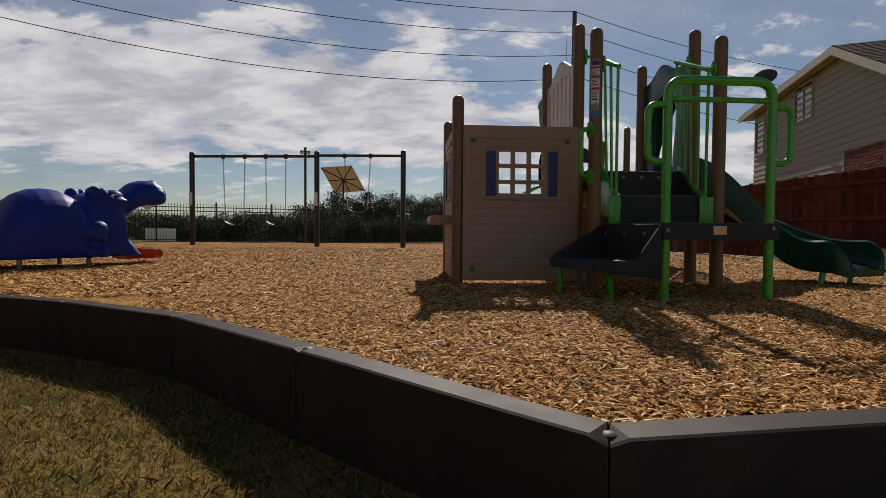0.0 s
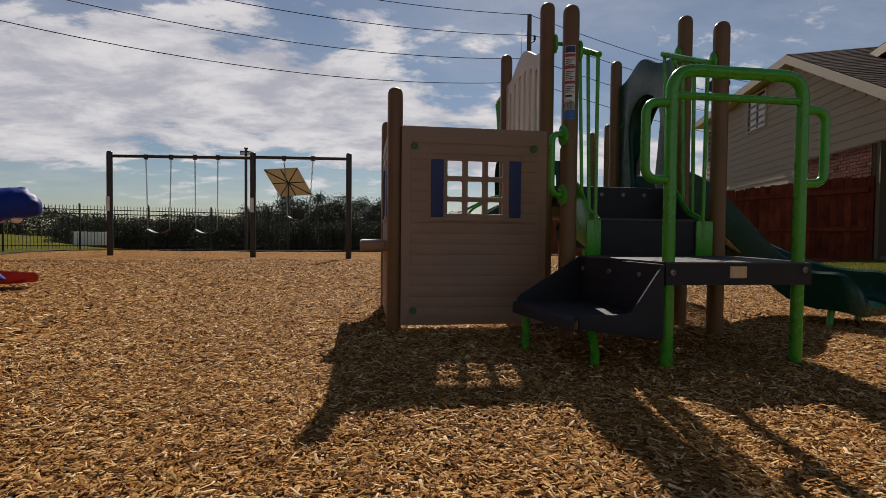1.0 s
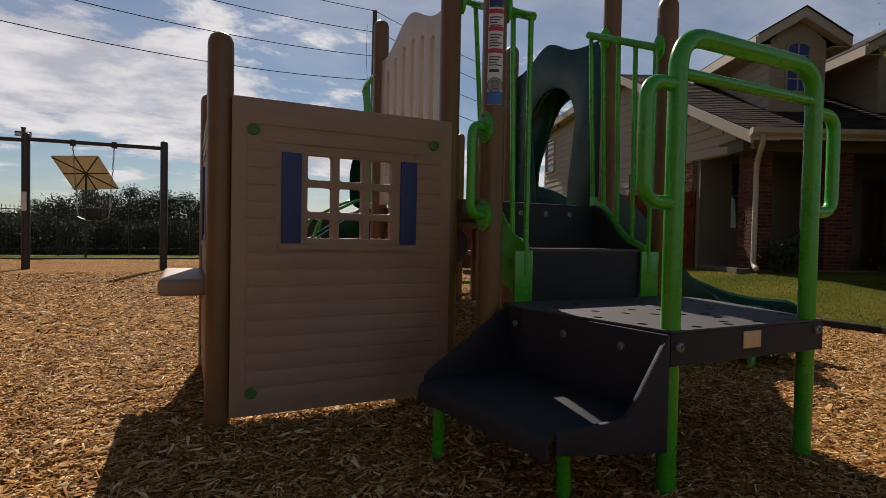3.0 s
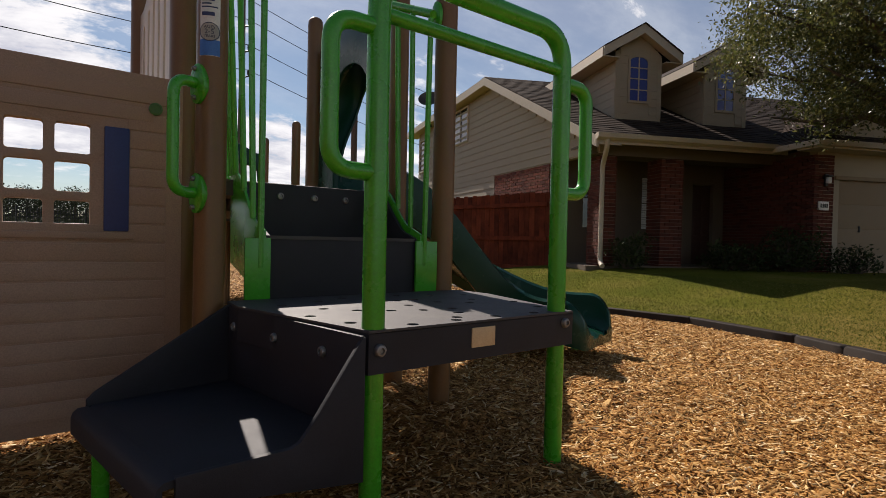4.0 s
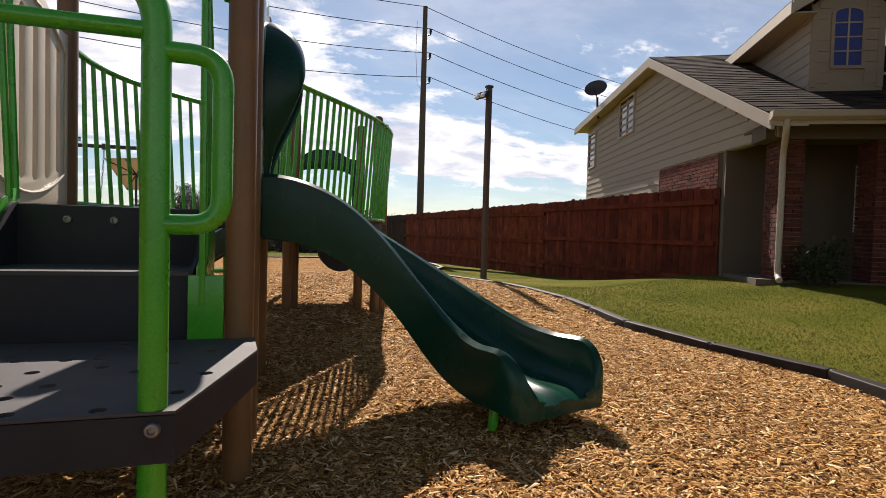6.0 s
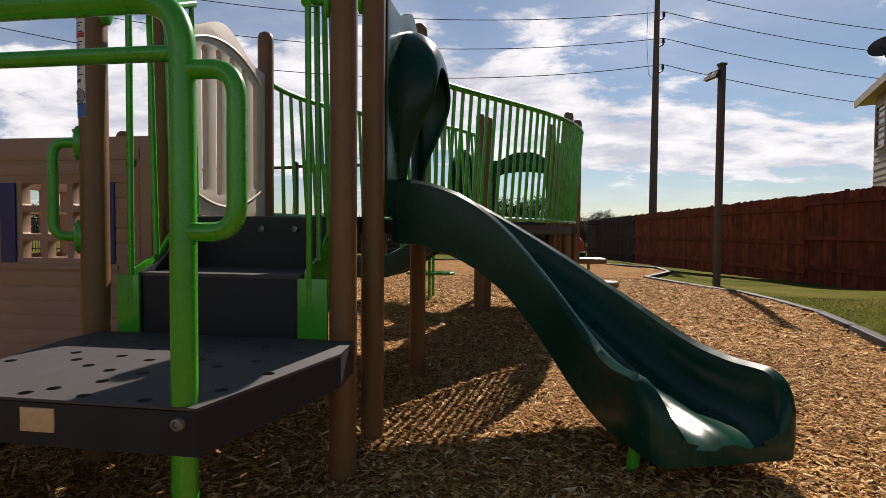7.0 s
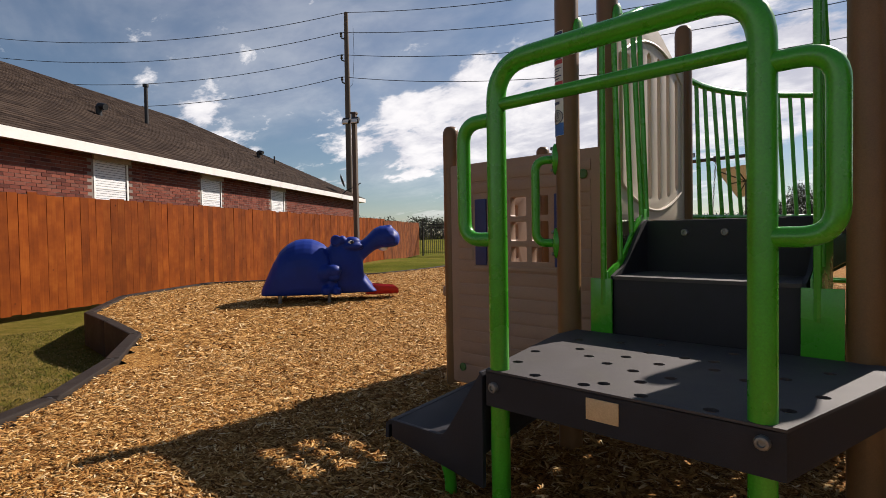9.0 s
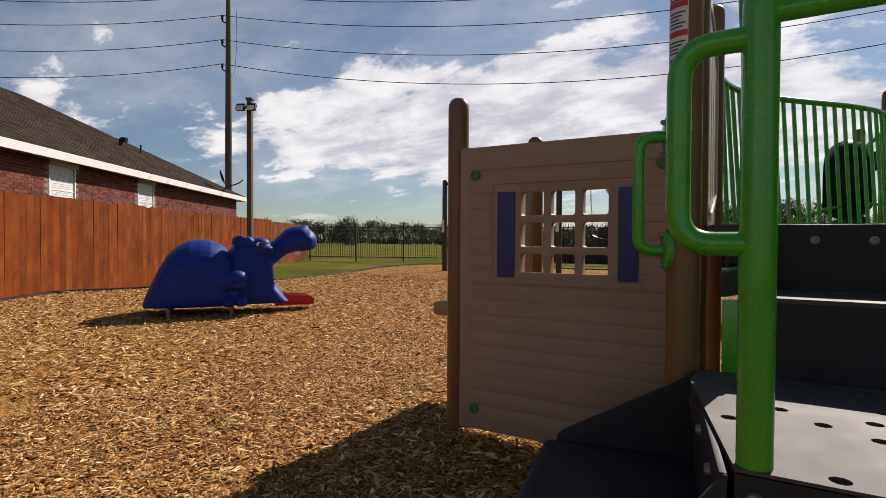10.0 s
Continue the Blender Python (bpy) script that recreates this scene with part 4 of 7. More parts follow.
def house_panel(m, width, windows=True):
    """Drawn in x along the wall and y up; outer face at its own z = 0."""
    hs = []
    if windows:
        for i in range(3):
            for j in range(3):
                x0, z0 = 0.268 + 0.1215 * i, 0.632 + 0.1205 * j
                hs.append(rect(x0, x0 + 0.0935, z0, z0 + 0.0935, 0.010, 3))
    w = part("wall_panel", plate(rect(0.0, width, 0.0, 1.155, 0.012, 3), hs, m, 0.042, 0.006), TAN, house, "tan moulded plastic wall with nine small openings" if windows else "tan moulded plastic wall")
    def lay(pts, th, mat, name, label="", bev=0.003):
        return part(name, plate(pts, [], m @ Matrix.Translation((0, 0, th)), th + 0.001, bev), mat, w, label)
    lay(rect(0.06, width - 0.05, 1.060, 1.110), 0.005, TAN, "board")
    lay(rect(0.10, width - 0.09, 1.000, 1.045), 0.005, TAN, "board")
    z = 0.045
    k = 0
    while z < 0.60:
        lay(rect(0.05 + 0.004 * (k % 2), width - 0.05, z, z + 0.055, 0.004, 2), 0.0035, TAN, "board")
        z += 0.0615
        k += 1
    while z < 0.99:
        for a, b in ((0.05, 0.150), (width - 0.165, width - 0.05)):
            lay(rect(a, b, z, z + 0.055, 0.004, 2), 0.0035, TAN, "board")
        z += 0.0615
    if windows:
        for a, b in ((0.172, 0.244), (0.640, 0.710)):
            lay(rect(a, b, 0.632, 0.968, 0.004, 2), 0.010, NAVY, "shutter", "navy blue plastic shutter")
        lay(rect(0.160, 0.724, 0.606, 0.628, 0.004, 2), 0.012, TAN, "sill")
        for x, zz in ((0.072, 1.040), (width - 0.085, 1.045), (0.072, 0.085)):
            bm = bmesh.new()
            mm = m @ Matrix.Translation((x, zz, 0.006))
            lathe(bm, [(0.021, -0.004), (0.021, 0.004), (0.015, 0.006), (0.015, 0.002), (0, 0.002)], m=mm, seg=16)
            part("bolt_cap", bm, CAPGREEN, w, "round dull green bolt cap")
    return w


house_panel(frame_of((-0.878, -0.048, 0.030), (1, 0, 0), (0, 0, 1)), 0.870)
house_panel(frame_of((-0.945, 0.875, 0.030), (0, -1, 0), (0, 0, 1)), 0.830, True)
# shelf counter outside the side wall
part("counter", boxed(-1.115, -0.945, 0.12, 0.80, 0.455, 0.52, 0.02, seg=3), TAN, house, "tan counter shelf")

# ---- slide: a trough that turns as it drops ----
slide = thing("slide", "dark green moulded plastic slide with high rolled sides", "slide", (1.4, 0.3, 0))


def slide_axis(t):
    """Place and heading along the slide, 0 at the platform to 1 at the exit."""
    L = 1.575
    turn = radians(-68.0) * step01((t - 0.16) / 0.75)
    return L, turn


def slide_line(n=96):
    pos, out = Vector((0.945, 0.480, 0)), []
    for i in range(n + 1):
        t = i / n
        L, a = slide_axis(t)
        d = Vector((math.cos(a), math.sin(a), 0))
        zf = 0.862 - 0.695 * step01((t - 0.015) / 0.845) - 0.10 * max(0.0, t - 0.80)
        out.append((t, pos.copy(), d, zf))
        pos += d * L / n
    return out


def trough(t, p, d, zf):
    s = Vector((d.y, -d.x, 0))                     # to the slide's right, the near side
    hr = 0.168 + 0.042 * t - 0.032 * step01((t - 0.015) / 0.845)
    hr += 0.020 * step01((t - 0.7) / 0.25)
    w = 0.232 + 0.018 * step01((t - 0.7) / 0.25)
    u = max(0.0, t - 0.91) / 0.09                  # the scooped end: sides roll down, corners draw in
    hr -= 0.80 * hr * (1 - math.sqrt(max(0.0, 1 - u * u)))
    w -= 0.055 * (1 - math.sqrt(max(0.0, 1 - u * u)))
    zf -= 0.022 * u ** 3
    hang = 1 - 0.55 * step01((t - 0.55) / 0.40)    # the walls hang below the bed
    back = 0.03 * step01((t - 0.72) / 0.28)        # the inside of the bend ends short of the outside
    pr = [(-w - 0.035, max(hr - 0.075, 0.015)), (-w - 0.030, hr - 0.015), (-w - 0.005, hr), (-w + 0.022, hr - 0.012), (-w + 0.035, max(hr - 0.06, 0.045)), (-w + 0.045, min(0.05, hr - 0.01)), (-w + 0.085, 0.019), (-0.125, 0.005),
          (-0.055, 0.0), (-0.030, 0.012), (0.0, 0.016), (0.030, 0.012), (0.055, 0.0),
          (0.125, 0.005), (w - 0.085, 0.019), (w - 0.045, min(0.05, hr - 0.01)), (w - 0.035, max(hr - 0.06, 0.045)), (w - 0.022, hr - 0.012), (w + 0.005, hr), (w + 0.030, hr - 0.015), (w + 0.035, max(hr - 0.075, 0.015)),
          (w + 0.034, -0.02 * hang), (w + 0.030, -0.105 * hang), (w + 0.012, -0.110 * hang), (w - 0.02, -0.048), (-w + 0.02, -0.048), (-w - 0.012, -0.110 * hang), (-w - 0.030, -0.105 * hang), (-w - 0.034, -0.02 * hang)]
    return [p + s * a - d * back * max(0.0, (a / w + 1) / 2) ** 1.4 + Vector((0, 0, zf + b)) for a, b in pr]


bm = bmesh.new()
loft(bm, [trough(*row) for row in slide_line()])
part("trough", bm, DKGREEN, slide, smooth=50)
_p, _d, _z = slide_line()[84][1:]
_s = Vector((_d.y, -_d.x, 0))
for k in (-1, 1):
    q = _p + _s * 0.20 * k
    bm = bmesh.new()
    tube(bm, [(q.x, q.y, _z - 0.03), (q.x - 0.02, q.y, 0.08), (q.x - 0.045, q.y, -0.2)], 0.021, 10)
    part("leg", bm, GREEN, slide)
part("mount_flange", boxed(0.925, 0.965, 0.23, 0.75, DECK - 0.10, DECK + 0.02, 0.008), BLACKPL, slide)

# ---- curved bridge to the far tower ----
def bend(p0, p1, p2, p3, n):
    a, b, c, d = Vector(p0), Vector(p1), Vector(p2), Vector(p3)
    return [(1 - t) ** 3 * a + 3 * t * (1 - t) ** 2 * b + 3 * t * t * (1 - t) * c + t ** 3 * d for t in (i / n for i in range(n + 1))]


bridge = thing("curved_bridge", "curved bridge with dark deck and green barred sides", "bridge", (1.0, 2.0, 0))
RIGHT = ((0.955, 0.975, 0), (1.28, 1.60, 0), (1.90, 2.20, 0), (2.02, 3.06, 0))
LEFT = ((0.010, 0.975, 0), (-0.03, 2.05, 0), (0.92, 2.20, 0), (1.05, 3.20, 0))
FLARE = 0.055                                      # the rails lean outwards


def foot_line(line, n, side):
    """The curve moved inwards by the rail's lean."""
    pts = bend(*line, n)
    out = []
    for i, p in enumerate(pts):
        d = (pts[min(i + 1, n)] - pts[max(i - 1, 0)]).normalized()
        out.append(p + Vector((-d.y, d.x, 0)) * side * FLARE * min(1.0, 8 * i / n))
    return out


for line, n, side in ((RIGHT, 27, 1), (LEFT, 25, -1)):
    top = [p + Vector((0, 0, 1.665 + 0.06 * i / 40)) for i, p in enumerate(bend(*line, 40))]
    low = [p + Vector((0, 0, DECK + 0.035)) for p in foot_line(line, 40, side)]
    bars = [(p + Vector((0, 0, DECK + 0.03)), q + Vector((0, 0, 1.665 + 0.06 * i / n))) for i, (p, q) in enumerate(zip(foot_line(line, n, side), bend(*line, n)))]
    bar_barrier(bridge, "bridge_rail", top, low, bars, 0.0118, 0.0175)
r_, l_ = foot_line(RIGHT, 24, 1), foot_line(LEFT, 24, -1)
bm = bmesh.new()
loft(bm, [[l.lerp(r, 0.02) + Vector((0, 0, DECK)), l.lerp(r, 0.98) + Vector((0, 0, DECK)), l.lerp(r, 0.98) + Vector((0, 0, DECK - 0.07)), l.lerp(r, 0.02) + Vector((0, 0, DECK - 0.07))] for l, r in zip(l_, r_)])
part("deck", bm, DECKV, bridge)

# ---- far tower ----
far = thing("far_play_tower", "second brown posted tower with a dark green arched panel", "play tower", (1.5, 3.9, 0))
for x, y, top in ((1.90, 3.11, 1.93), (1.06, 3.30, 1.98), (1.13, 3.48, 1.98), (2.00, 3.32, 1.90), (1.07, 4.68, 1.93), (1.93, 4.68, 1.90), (1.75, 3.25, 1.85)):
    part("post", post_mesh(bmesh.new(), x, y, top), BROWN, far)
part("platform", plate([(1.04, 3.26), (2.0, 3.1), (2.02, 4.7), (1.04, 4.7)], [], Matrix.Translation((0, 0, DECK)), 0.07, 0.006), DECKV, far)
out = [(0.0, 0.0)] + [(0.86 * i / 24, 0.80 + 0.10 * step01((min(i, 24 - i) / 24 - 0.10) / 0.30)) for i in range(25)] + [(0.86, 0.0)]
hole = [(0.77, 0.05)] + [(0.77 - 0.68 * (0.5 - 0.5 * math.cos(math.pi * i / 16)), 0.50 + 0.16 * math.sin(math.pi * i / 16) ** 0.45) for i in range(17)] + [(0.09, 0.05)]
part("arch_panel", plate(out, [hole], frame_of((1.07, 4.68, DECK + 0.03), (1, 0, 0), (0, 0, 1)), 0.04, 0.008), DKGREEN, far)
bm = bmesh.new()
tube(bm, [(1.55, 3.02, 0.60), (1.55, 3.40, 0.60)], 0.20, 20)
part("drum", bm, BLACKPL, far, "dark plastic drum under the platform")
bar_barrier(far, "barrier", [(1.07, 3.5, 1.70), (1.07, 4.64, 1.70)], [(1.07, 3.5, DECK + 0.04), (1.07, 4.64, DECK + 0.04)],
            [((1.07, 3.55 + 0.10 * i, DECK + 0.04), (1.07, 3.55 + 0.10 * i, 1.70)) for i in range(2)] + [((1.07, 4.2 + 0.10 * i, DECK + 0.04), (1.07, 4.2 + 0.10 * i, 1.70)) for i in range(5)])

slide_b = thing("slide", "dark green plastic slide with green hand rails on the far tower", "slide", (0.3, 4.0, 0))
bm = bmesh.new()
loops = []
for i in range(19):
    t = i / 18
    p = Vector((1.02 - 1.45 * t, 3.85 + 0.10 * t, 0))
    loops.append(trough(0.13 + 0.86 * t, p, Vector((-1, 0.07, 0)).normalized(), 0.86 - 0.52 * step01((t - 0.02) / 0.80) ))
loft(bm, loops)
part("trough", bm, DKGREEN, slide_b, smooth=50)
for y in (3.60, 4.12):
    part("hand_rail", tube(bmesh.new(), rounded([(1.05, y, 1.12), (0.72, y, 1.10), (0.25, y, 0.86), (0.20, y, 0.62)], 0.12, 6), 0.0165, 10), GREEN, slide_b)
bm = bmesh.new()
loft(bm, [[(1.02 - 0.30 * k, 3.85 + (0.25 + 0.07 * math.sin(math.pi * k)) * math.cos(a), 1.34 + (0.27 + 0.10 * math.sin(math.pi * k)) * math.sin(a) * (1.9 if math.sin(a) < 0 else 1)) for a in (math.pi * (-0.16 + 1.32 * i / 20) for i in range(21))] for k in (0, 0.2, 0.5, 0.8, 1.0)], False, False)
bmesh.ops.solidify(bm, geom=list(bm.faces), thickness=0.012)
part("hood", bm, DKGREEN, slide_b, smooth=60)

climber = thing("rung_climber", "low green tube climber with two rungs", "climber", (0.5, 4.2, 0))
for y in (4.22, 4.50):
    part("upright", tube(bmesh.new(), [(0.40, y, -0.2), (0.40, y, 0.86 - 0.5 * (y - 4.22))], 0.019, 10), GREEN, climber)
for z in (0.30, 0.57):
    loop_ = rounded([(0.13, 4.245, z), (0.67, 4.245, z), (0.67, 4.475, z), (0.13, 4.475, z)], 0.10, 6)
    part("rung", tube(bmesh.new(), loop_ + [loop_[0]], 0.017, 10), GREEN, climber)

table = thing("talk_table", "small brown table and round seat on a green tube frame", "table", (2.4, 4.1, 0.0))
part("frame", tube(bmesh.new(), rounded([(1.96, 4.2, 0.93), (2.08, 4.2, 0.93), (2.08, 4.2, 0.10), (2.40, 4.05, 0.10), (2.40, 4.05, 0.21)], 0.07, 6), 0.022, 10), GREEN, table)
part("brace", tube(bmesh.new(), rounded([(2.08, 4.2, 0.33), (2.23, 4.16, 0.33), (2.23, 4.16, 0.46)], 0.05, 4), 0.016, 8), GREEN, table)
part("table_top", boxed(2.02, 2.41, 4.02, 4.34, 0.462, 0.522, 0.014), BROWN, table)
part("side_board", boxed(1.92, 2.10, 4.10, 4.17, 0.735, 0.80, 0.012), BROWN, table)
bm = bmesh.new()
lathe(bm, [(0.13, 0.205), (0.150, 0.220), (0.150, 0.258), (0.135, 0.272), (0, 0.275)], (2.40, 4.05, 0), 22)
part("seat", bm, BROWN, table)

# ---- safety sticker on the front post ----
def wrap(z0, z1, a0, a1, off, n=10):
    """A thin skin round the front post, between two angles (degrees from +x)."""
    bm = bmesh.new()
    r0, r1 = POST_R + off - 0.0004, POST_R + off
    cs = Vector((0.008, -0.356, 0))
    loops = []
    for i in range(n + 1):
        a = radians(a0 + (a1 - a0) * i / n)
        d = Vector((math.cos(a), math.sin(a), 0))
        loops.append([cs + d * r0 + Vector((0, 0, z0)), cs + d * r1 + Vector((0, 0, z0)), cs + d * r1 + Vector((0, 0, z1)), cs + d * r0 + Vector((0, 0, z1))])
    return loft(bm, loops)


STICKW = speckled("sticker_white", (0.62, 0.60, 0.58), 0.45, 0.0, 0.06, 30, 300, 0.0)
STICKR = speckled("sticker_red", (0.42, 0.030, 0.040), 0.45, 0.0, 0.06, 30, 300, 0.0)
STICKB = speckled("sticker_blue", (0.035, 0.13, 0.42), 0.45, 0.0, 0.06, 30, 300, 0.0)
STICKN = speckled("sticker_navy", (0.02, 0.03, 0.10), 0.45, 0.0, 0.06, 30, 300, 0.0)
A0, A1 = -152.0, -78.0
AM = (A0 + A1) / 2
st = thing("safety_sticker", "tall white red and blue safety sticker wrapped on a post", "sticker", (0.008, -0.40, 1.30))
part("backing", wrap(1.185, 1.575, A0, A1, 0.0012), STICKW, st)
part("header", wrap(1.538, 1.572, A0 + 3, A1 - 3, 0.0020), STICKN, st)
for z in (1.515, 1.452, 1.372):
    part("red_band", wrap(z, z + 0.016, A0 + 2, A1 - 2, 0.0020), STICKR, st)
for z0, n in ((1.510, 4), (1.446, 5), (1.366, 4)):
    for k in range(n):
        z = z0 - 0.008 - 0.0098 * k
        part("text_bar", wrap(z - 0.0028, z + 0.0012, A0 + 7, A1 - 9 - 11 * (k % 3), 0.0021), STICKN, st)
part("red_band", wrap(1.302, 1.313, A0 + 8, A1 - 20, 0.0020), STICKN, st)
part("blue_foot", wrap(1.186, 1.232, A0, A1, 0.0020), STICKB, st)


def disc(r, z, off, mat, name):
    bm = bmesh.new()
    n = 22
    a = radians(AM)
    d, s = Vector((math.cos(a), math.sin(a), 0)), Vector((-math.sin(a), math.cos(a), 0))
    pts = []
    for i in range(n):
        t = 2 * math.pi * i / n
        w = r * math.cos(t) / POST_R
        aa = a + w
        pts.append(Vector((0.008, -0.356, 0)) + (POST_R + off) * Vector((math.cos(aa), math.sin(aa), 0)) + Vector((0, 0, z + r * math.sin(t))))
    c = bm.verts.new(Vector((0.008, -0.356, 0)) + d * (POST_R + off) + Vector((0, 0, z)))
    vs = [bm.verts.new(p) for p in pts]
    for i in range(n):
        bm.faces.new((c, vs[i], vs[(i + 1) % n]))
    bmesh.ops.solidify(bm, geom=list(bm.faces), thickness=0.0003)
    return part(name, bm, mat, st)


disc(0.028, 1.255, 0.0026, STICKN, "badge_ring")
disc(0.0255, 1.255, 0.0032, STICKW, "badge")


def words(text, size, z, mat):
    cu = bpy.data.curves.new("lettering", "FONT")
    cu.body, cu.size, cu.align_x, cu.align_y, cu.extrude = text, size, "CENTER", "CENTER", 0.0002
    tmp = bpy.data.objects.new("lettering", cu)
    me = bpy.data.meshes.new_from_object(tmp)
    bpy.data.objects.remove(tmp)
    o = ORIGIN[st.name]
    for v in me.vertices:
        a = radians(AM) + v.co.x / POST_R
        q = Vector((0.008, -0.356, 0)) + (POST_R + 0.0042 + v.co.z) * Vector((math.cos(a), math.sin(a), 0)) + Vector((0, 0, z + v.co.y))
        v.co = q - o
    me.materials.append(mat)
    ob = new("lettering", me)
    ob.parent = st
    return ob


words("AGES", 0.0125, 1.268, STICKN)
words("2-5", 0.0195, 1.2545, STICKN)
words("YEARS", 0.0105, 1.241, STICKN)

# ---- hippo climber ----
def blob(bm, c, r, rot=None):
    b = bmesh.ops.create_icosphere(bm, subdivisions=3, radius=1.0)
    m = Matrix.Translation(c) @ (rot or Matrix.Identity(4)) @ Matrix.Diagonal((*r, 1))
    bmesh.ops.transform(bm, matrix=m, verts=b["verts"])


hippo = thing("hippo_climber", "glossy blue plastic hippo with open mouth and red slide tongue", "play sculpture", (-5.155, 1.418, 0.0), 54.1, local=True)


def swell(bm, rows, side=0.80):
    """A closed rounded body from rows of (x, low, high, half width)."""
    loops = []
    for x, lo, hi, w in rows:
        c = lo + (hi - lo) * 0.42
        ring = []
        for k in range(32):
            a = 2 * math.pi * k / 32
            up = math.sin(a) >= 0
            ring.append((x, w * math.copysign(abs(math.cos(a)) ** (side if up else 0.45), math.cos(a)), c + ((hi - c) * math.sin(a) ** 0.85 if up else -(c - lo) * (-math.sin(a)) ** 0.45)))
        loops.append(ring)
    loft(bm, loops)


bm = bmesh.new()
# rump, chest with head, lower jaw, snout
swell(bm, [(-0.310, 0.02, 0.10, 0.18), (-0.285, 0.01, 0.19, 0.27), (-0.23, 0.0, 0.31, 0.33), (-0.14, 0.0, 0.50, 0.38), (-0.05, 0.0, 0.65, 0.41), (0.05, 0.0, 0.735, 0.425), (0.16, 0.0, 0.785, 0.43), (0.28, 0.0, 0.80, 0.435), (0.38, 0.0, 0.79, 0.44), (0.47, 0.0, 0.755, 0.435), (0.54, 0.0, 0.715, 0.425), (0.595, 0.02, 0.655, 0.395), (0.62, 0.06, 0.57, 0.33)])
swell(bm, [(0.46, 0.02, 0.50, 0.20), (0.55, 0.0, 0.62, 0.26), (0.645, 0.0, 0.745, 0.315), (0.74, 0.0, 0.785, 0.335), (0.84, 0.0, 0.79, 0.335), (0.93, 0.0, 0.775, 0.32), (1.00, 0.0, 0.74, 0.30), (1.045, 0.0, 0.66, 0.285), (1.07, 0.02, 0.48, 0.27)], 0.50)
swell(bm, [(0.98, 0.0, 0.42, 0.28), (1.06, 0.0, 0.36, 0.30), (1.12, 0.0, 0.28, 0.30), (1.19, 0.0, 0.185, 0.28), (1.25, 0.0, 0.115, 0.245), (1.28, 0.01, 0.08, 0.18)])
swell(bm, [(0.90, 0.44, 0.775, 0.27), (1.00, 0.46, 0.755, 0.250), (1.08, 0.505, 0.775, 0.225), (1.16, 0.575, 0.845, 0.222), (1.24, 0.630, 0.920, 0.230), (1.32, 0.655, 0.955, 0.250), (1.41, 0.660, 0.965, 0.275), (1.50, 0.670, 0.930, 0.275), (1.56, 0.69, 0.885, 0.235), (1.59, 0.74, 0.84, 0.16)], 0.65)
for s in (-1, 1):
    # ears: a cupped disc with a raised rim
    blob(bm, (0.695, 0.215 * s, 0.765), (0.072, 0.050, 0.072))
    for k in range(14):
        a = 2 * math.pi * k / 14
        blob(bm, (0.700 + 0.054 * math.cos(a), 0.258 * s, 0.770 + 0.056 * math.sin(a)), (0.020, 0.026, 0.020))
    blob(bm, (0.79, 0.235 * s, 0.775), (0.055, 0.060, 0.060))
    # brow and cheek
    blob(bm, (0.925, 0.205 * s, 0.745), (0.115, 0.085, 0.075))
    blob(bm, (0.93, 0.255 * s, 0.690), (0.150, 0.060, 0.050))
    blob(bm, (1.44, 0.115 * s, 0.940), (0.055, 0.055, 0.030))
    blob(bm, (1.45, 0.235 * s, 0.800), (0.085, 0.060, 0.060))
    # forearm, fist with a thumb, and the toes
    blob(bm, (0.55, 0.37 * s, 0.35), (0.13, 0.10, 0.120))
    blob(bm, (0.655, 0.40 * s, 0.385), (0.115, 0.095, 0.092))
    blob(bm, (0.670, 0.41 * s, 0.300), (0.085, 0.075, 0.050))
    blob(bm, (0.63, 0.37 * s, 0.20), (0.080, 0.07, 0.09))
    for x in (0.565, 0.700):
        blob(bm, (x, 0.425 * s, 0.130), (0.066, 0.075, 0.076))
    blob(bm, (0.625, 0.375 * s, 0.170), (0.035, 0.060, 0.040))
for v in bm.verts:
    v.co.z = max(v.co.z, 0.085)
hippo.matrix_basis = hippo.matrix_basis @ Matrix.Translation((0.03, 0, 0.02)) @ Matrix.Diagonal((0.926, 0.975, 0.975, 1))
body = part("body", bm, BLUEPL, hippo, smooth=80)
rm = body.modifiers.new("skin", "REMESH")
rm.mode, rm.voxel_size, rm.use_smooth_shade = "VOXEL", 0.0135, True
sm = body.modifiers.new("soften", "SMOOTH")
sm.factor, sm.iterations = 0.5, 4
bm = bmesh.new()
loft(bm, [[(x, y * (0.17 - 0.05 * k), z) for y, z in ((-1, 0.16 - 0.08 * k), (-0.8, 0.10 - 0.05 * k), (0, 0.085 - 0.045 * k), (0.8, 0.10 - 0.05 * k), (1, 0.16 - 0.08 * k), (1.05, 0.12 - 0.09 * k), (0.8, 0.04), (-0.8, 0.04), (-1.05, 0.12 - 0.09 * k))] for x, k in ((1.10, -0.5), (1.25, 0.0), (1.40, 0.15), (1.52, 0.3), (1.56, 0.6))])
part("tongue_slide", bm, RED, hippo, "red plastic slide tongue", 60)
for s in (-1, 1):
    bm = bmesh.new()
    blob(bm, (0.905, 0.280 * s, 0.742), (0.038, 0.018, 0.027))
    eye = part("eye", bm, WHITE, hippo, "white painted eye with a dark pupil")
    bm = bmesh.new()
    blob(bm, (0.918, 0.290 * s, 0.742), (0.028, 0.012, 0.025))
    part("pupil", bm, BLACKRUB, eye)
    bm = bmesh.new()
    blob(bm, (1.36, 0.16 * s, 0.655), (0.055, 0.035, 0.040))
    part("tooth", bm, WHITE, hippo)
